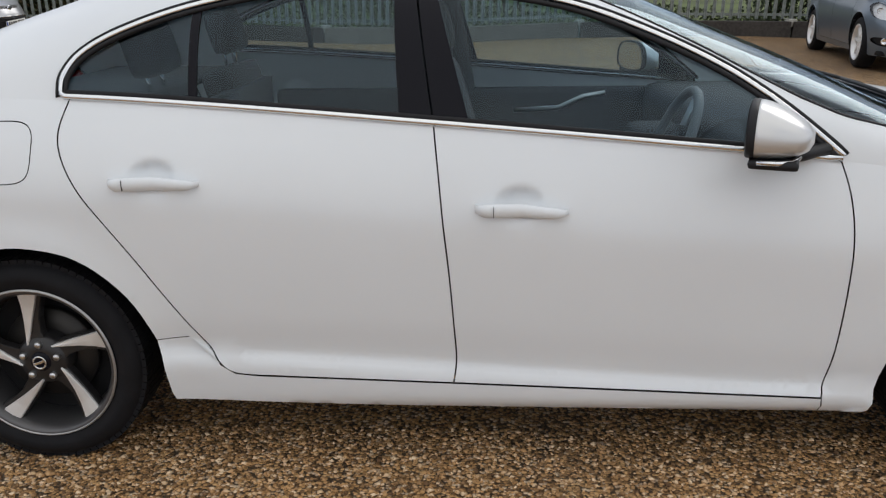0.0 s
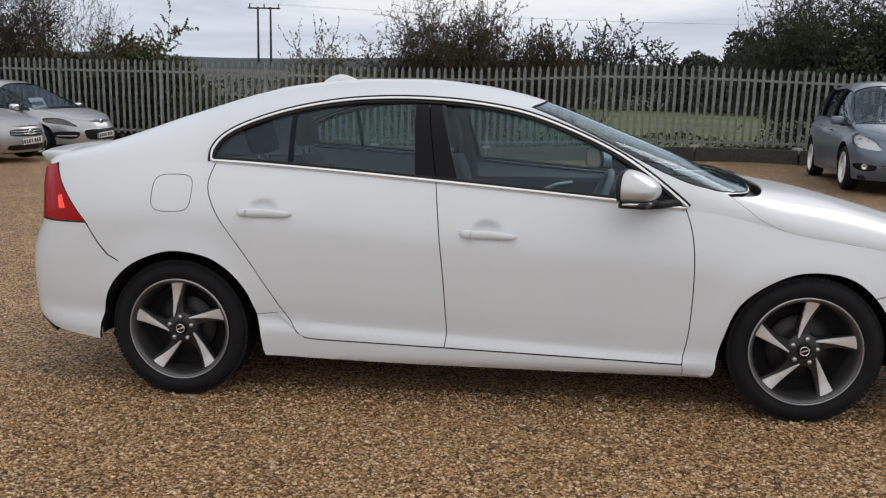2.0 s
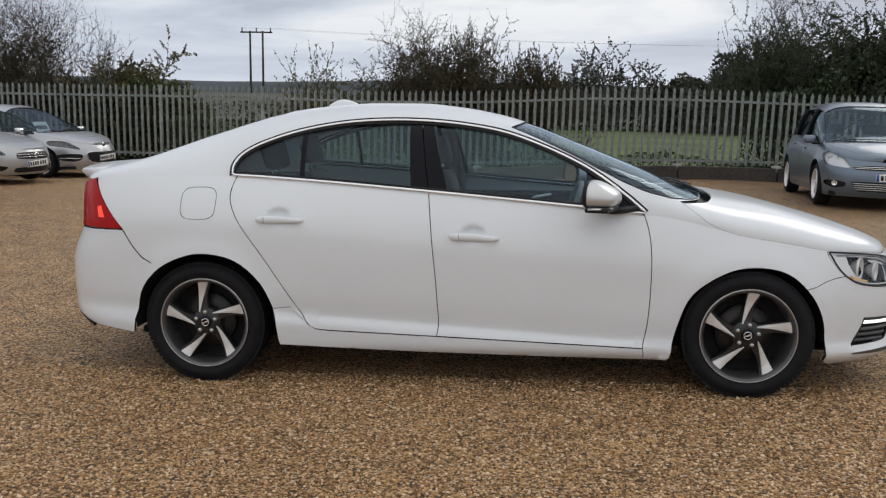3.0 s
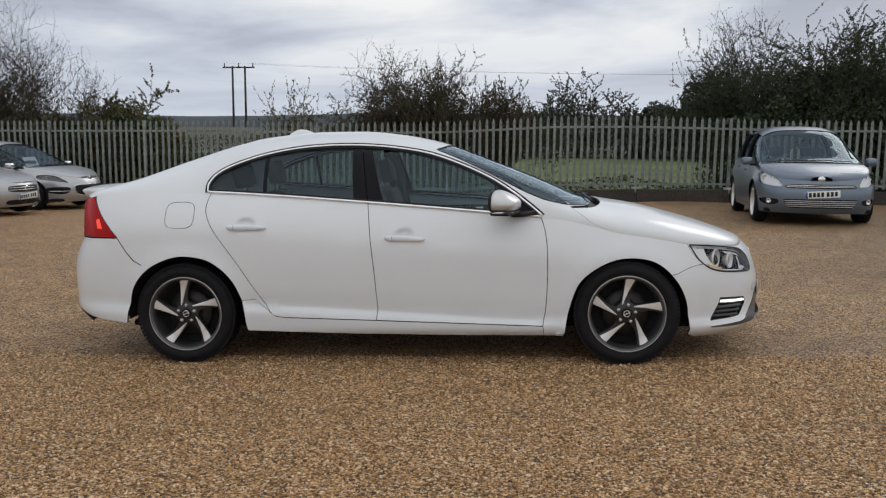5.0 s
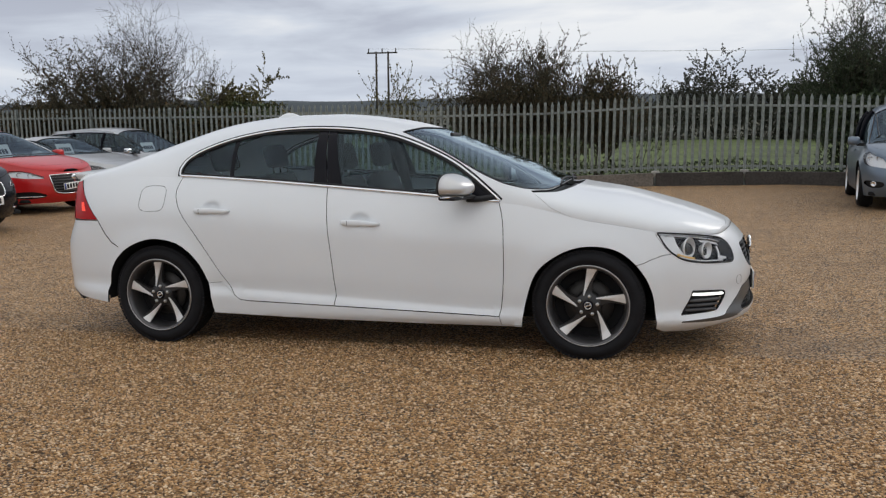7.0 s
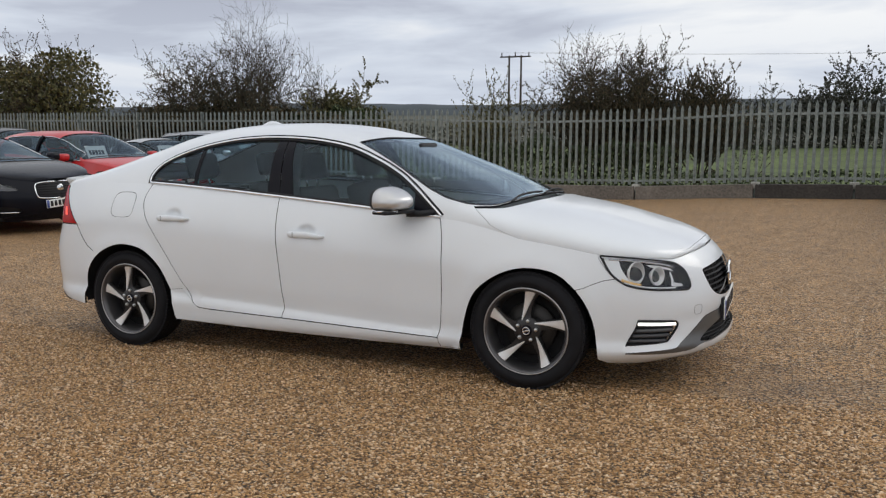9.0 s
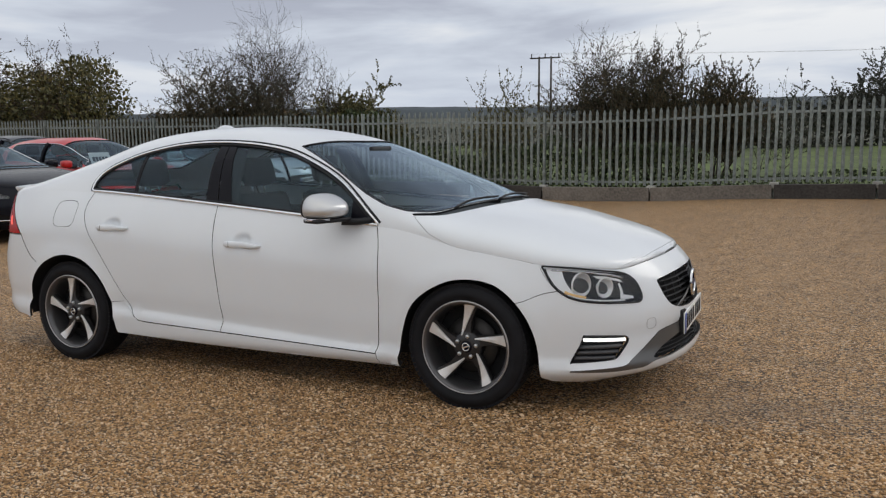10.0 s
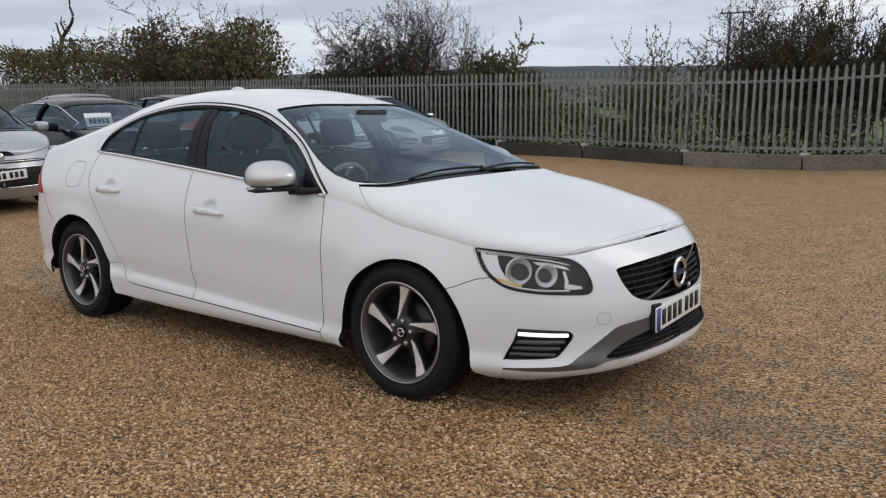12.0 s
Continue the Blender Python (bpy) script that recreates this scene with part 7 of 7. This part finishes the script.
bush("spreading_tree", (-26.8, 17.6, gz(-28)), 5.2, 3.4, "dark spreading thorn tree with olive leaves", LEAF_BROWN, 26, stems=11, leafy=1.2, category="tree", leaf_size=0.075)
dead = thing("dead_tree", pose(-35.4, 17.2, gz(-35) + 0.2), "bare dead tree with crooked pale limbs over the hedge", "tree")
for nm, r, pts in (("trunk", 0.13, ((-0.2, 0, 0), (-0.3, 0.1, 1.6), (-0.35, 0, 3.1), (0.0, 0, 3.95), (0.45, 0.1, 4.45), (0.95, 0, 4.65), (1.15, 0, 5.0), (0.95, 0, 5.4), (0.98, 0, 5.85))),
                   ("limb", 0.07, ((0.0, 0, 3.95), (-0.45, 0.1, 4.35), (-0.6, 0.1, 4.7), (-0.75, 0.1, 4.75))), ("limb", 0.05, ((0.3, 0, 4.3), (0.22, -0.1, 4.7), (0.3, -0.1, 5.0))),
                   ("limb", 0.06, ((-0.3, 0, 3.2), (-0.9, 0, 3.6), (-1.1, 0.1, 4.1), (-1.3, 0.1, 4.2)))):
    part(nm, tube(bmesh.new(), smooth_line(pts, 4), r, 7, taper=lambda t: 1 - 0.72 * t), BARK, dead)
bush("thorn_tree", (6.2, 16.4, gz(6)), 4.5, 1.4, "dark thorn tree with bare twigs over the hedge", LEAF_GREEN, 27, stems=11, leafy=3.0, bare_top=0.6, category="tree")
bush("thorn_tree", (8.3, 16.6, gz(8)), 4.6, 2.2, "dark green thorn tree behind the people carrier", LEAF_GREEN, 28, stems=11, leafy=3.4, category="tree")
bush("thorn_tree", (11.5, 16.6, gz(11)), 5.0, 2.6, "dark green tree at the yard's corner", LEAF_GREEN, 29, stems=11, leafy=3.4, category="tree")
thicket("hedge", (-9.3, 15.7, gz(-9), 0.6), (-19.5, 16.4, 2.7), 26000, "dense olive hedge behind the steel fence", LEAF_OLIVE, 41)
thicket("hedge", (-11.9, 16.3, gz(-10), 0.5), (-8.7, 16.2, 2.75), 9000, "green leafy hedge with yellowing tips behind the fence", LEAF_WEED, 47)
thicket("hedge", (-19.5, 16.6, gz(-20), 0.8), (-42, 17.4, 4.9), 36000, "yellow-green autumn hedge at the yard's far side", LEAF_YELLOW, 42, 0.11)
thicket("hedge", (7.2, 16.3, gz(7), 0.9), (17, 16.0, 4.1), 22000, "tall dark hedgerow behind the people carrier", LEAF_GREEN, 46, 0.09, 500)
thicket("hedge", (5.4, 15.6, gz(6), 0.7), (16, 15.4, 3.1), 24000, "dark green hedge behind the people carrier", LEAF_GREEN, 43)
thicket("undergrowth", (-8.6, 15.3, gz(-6), 0.5), (-0.2, 15.0, 1.6), 11000, "weeds and brambles growing against the fence", LEAF_WEED, 44, 0.07, 200)
thicket("undergrowth", (-0.2, 15.0, gz(1), 0.35), (5.6, 14.7, 0.75), 3000, "ivy and weeds at the fence foot", LEAF_WEED, 45, 0.06, 120)

# far fields, hedges and woods
bm = bmesh.new()
grid_faces(bm, [[(x, 62 + d, field_z(0, 48 + d) + 0.15 + 0.012 * d) for x in np.linspace(-160, 120, 20)] for d in (0, 20, 60, 110)])
tagged(mesh_ob("far_field", bm, STUBBLE), "pale stubble field beyond the meadow", "field", kind="structure")
for k, (xa_, xb_, y, h, s) in enumerate(((-130, -14, 60, 2.2, 51), (-14, 14, 58, 3.4, 52), (10, 60, 52, 5.2, 53))):
    thicket("far_hedge", (xa_, y, field_z(0, y - 14) - 0.2, 1.2), (xb_, y - 2, h), 15000, "far dark hedge across the field", LEAF_FAR, s, 0.20, 60)
for xa_, xb_, h, s in ((10.0, 15.0, 5.4, 54), (13.5, 30.0, 7.6, 55)):
    thicket("far_hedge", (xa_, 58, field_z(0, 44) - 0.2, 1.6), (xb_, 56, h), 13000, "dark wood edge beyond the meadow", LEAF_FAR, s, 0.22, 90)
for k, (x, y, h, w, s) in enumerate(((5.5, 58, 6.6, 3.4, 61), (2.2, 60, 5.0, 3.0, 62), (8.8, 60, 5.2, 3.0, 63), (-9.5, 56, 3.8, 3.4, 64), (24, 50, 8.0, 5.0, 65), (31, 48, 8.5, 5.5, 66), (18, 54, 6.0, 4.5, 67))):
    bush("far_tree", (x, y, field_z(0, y - 14) - 0.1), h, w, "far round-headed tree at the field's edge", LEAF_FAR, s, stems=8, leafy=3.2, leaf_size=0.19, depth=1.0, category="tree", levels=3)
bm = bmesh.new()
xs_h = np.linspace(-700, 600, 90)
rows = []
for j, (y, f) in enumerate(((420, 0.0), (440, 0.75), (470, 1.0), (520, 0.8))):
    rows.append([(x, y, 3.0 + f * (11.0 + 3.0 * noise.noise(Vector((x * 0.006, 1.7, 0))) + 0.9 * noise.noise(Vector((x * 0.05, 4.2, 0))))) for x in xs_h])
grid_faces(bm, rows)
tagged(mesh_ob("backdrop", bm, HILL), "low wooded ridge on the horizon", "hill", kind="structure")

# power line: two timber poles with a cross-arm
pole = thing("power_pole", pose(-69.7, 208.0, 0.5) @ Matrix.Scale(2.2, 4), "twin timber power poles with a steel cross-arm far off", "pole")
for dx in (-0.75, 0.75):
    part("post", tube(bmesh.new(), [(dx, 0, 0), (dx, 0, 8.6)], 0.15, 8, taper=lambda t: 1 - 0.25 * t), TIMBER_POLE, pole)
part("cross_arm", box((-1.9, -0.08, 8.36), (1.9, 0.08, 8.52)), TIMBER_POLE, pole)
for dx in (-1.7, 0.0, 1.7):
    part("insulator", tube(bmesh.new(), [(dx, 0, 8.5), (dx, 0, 8.95)], 0.07, 6), TIMBER_POLE, pole)
for dx in (-1.7, 0.0, 1.7):
    bm = bmesh.new()
    tube(bm, [(dx + 0 * t + 95 * t, 6 * t, 8.95 - 7.0 * t * (1 - t) * 0.6) for t in np.linspace(0, 1, 14)], 0.006, 3)
    part("wire", bm, TIMBER_POLE, pole)
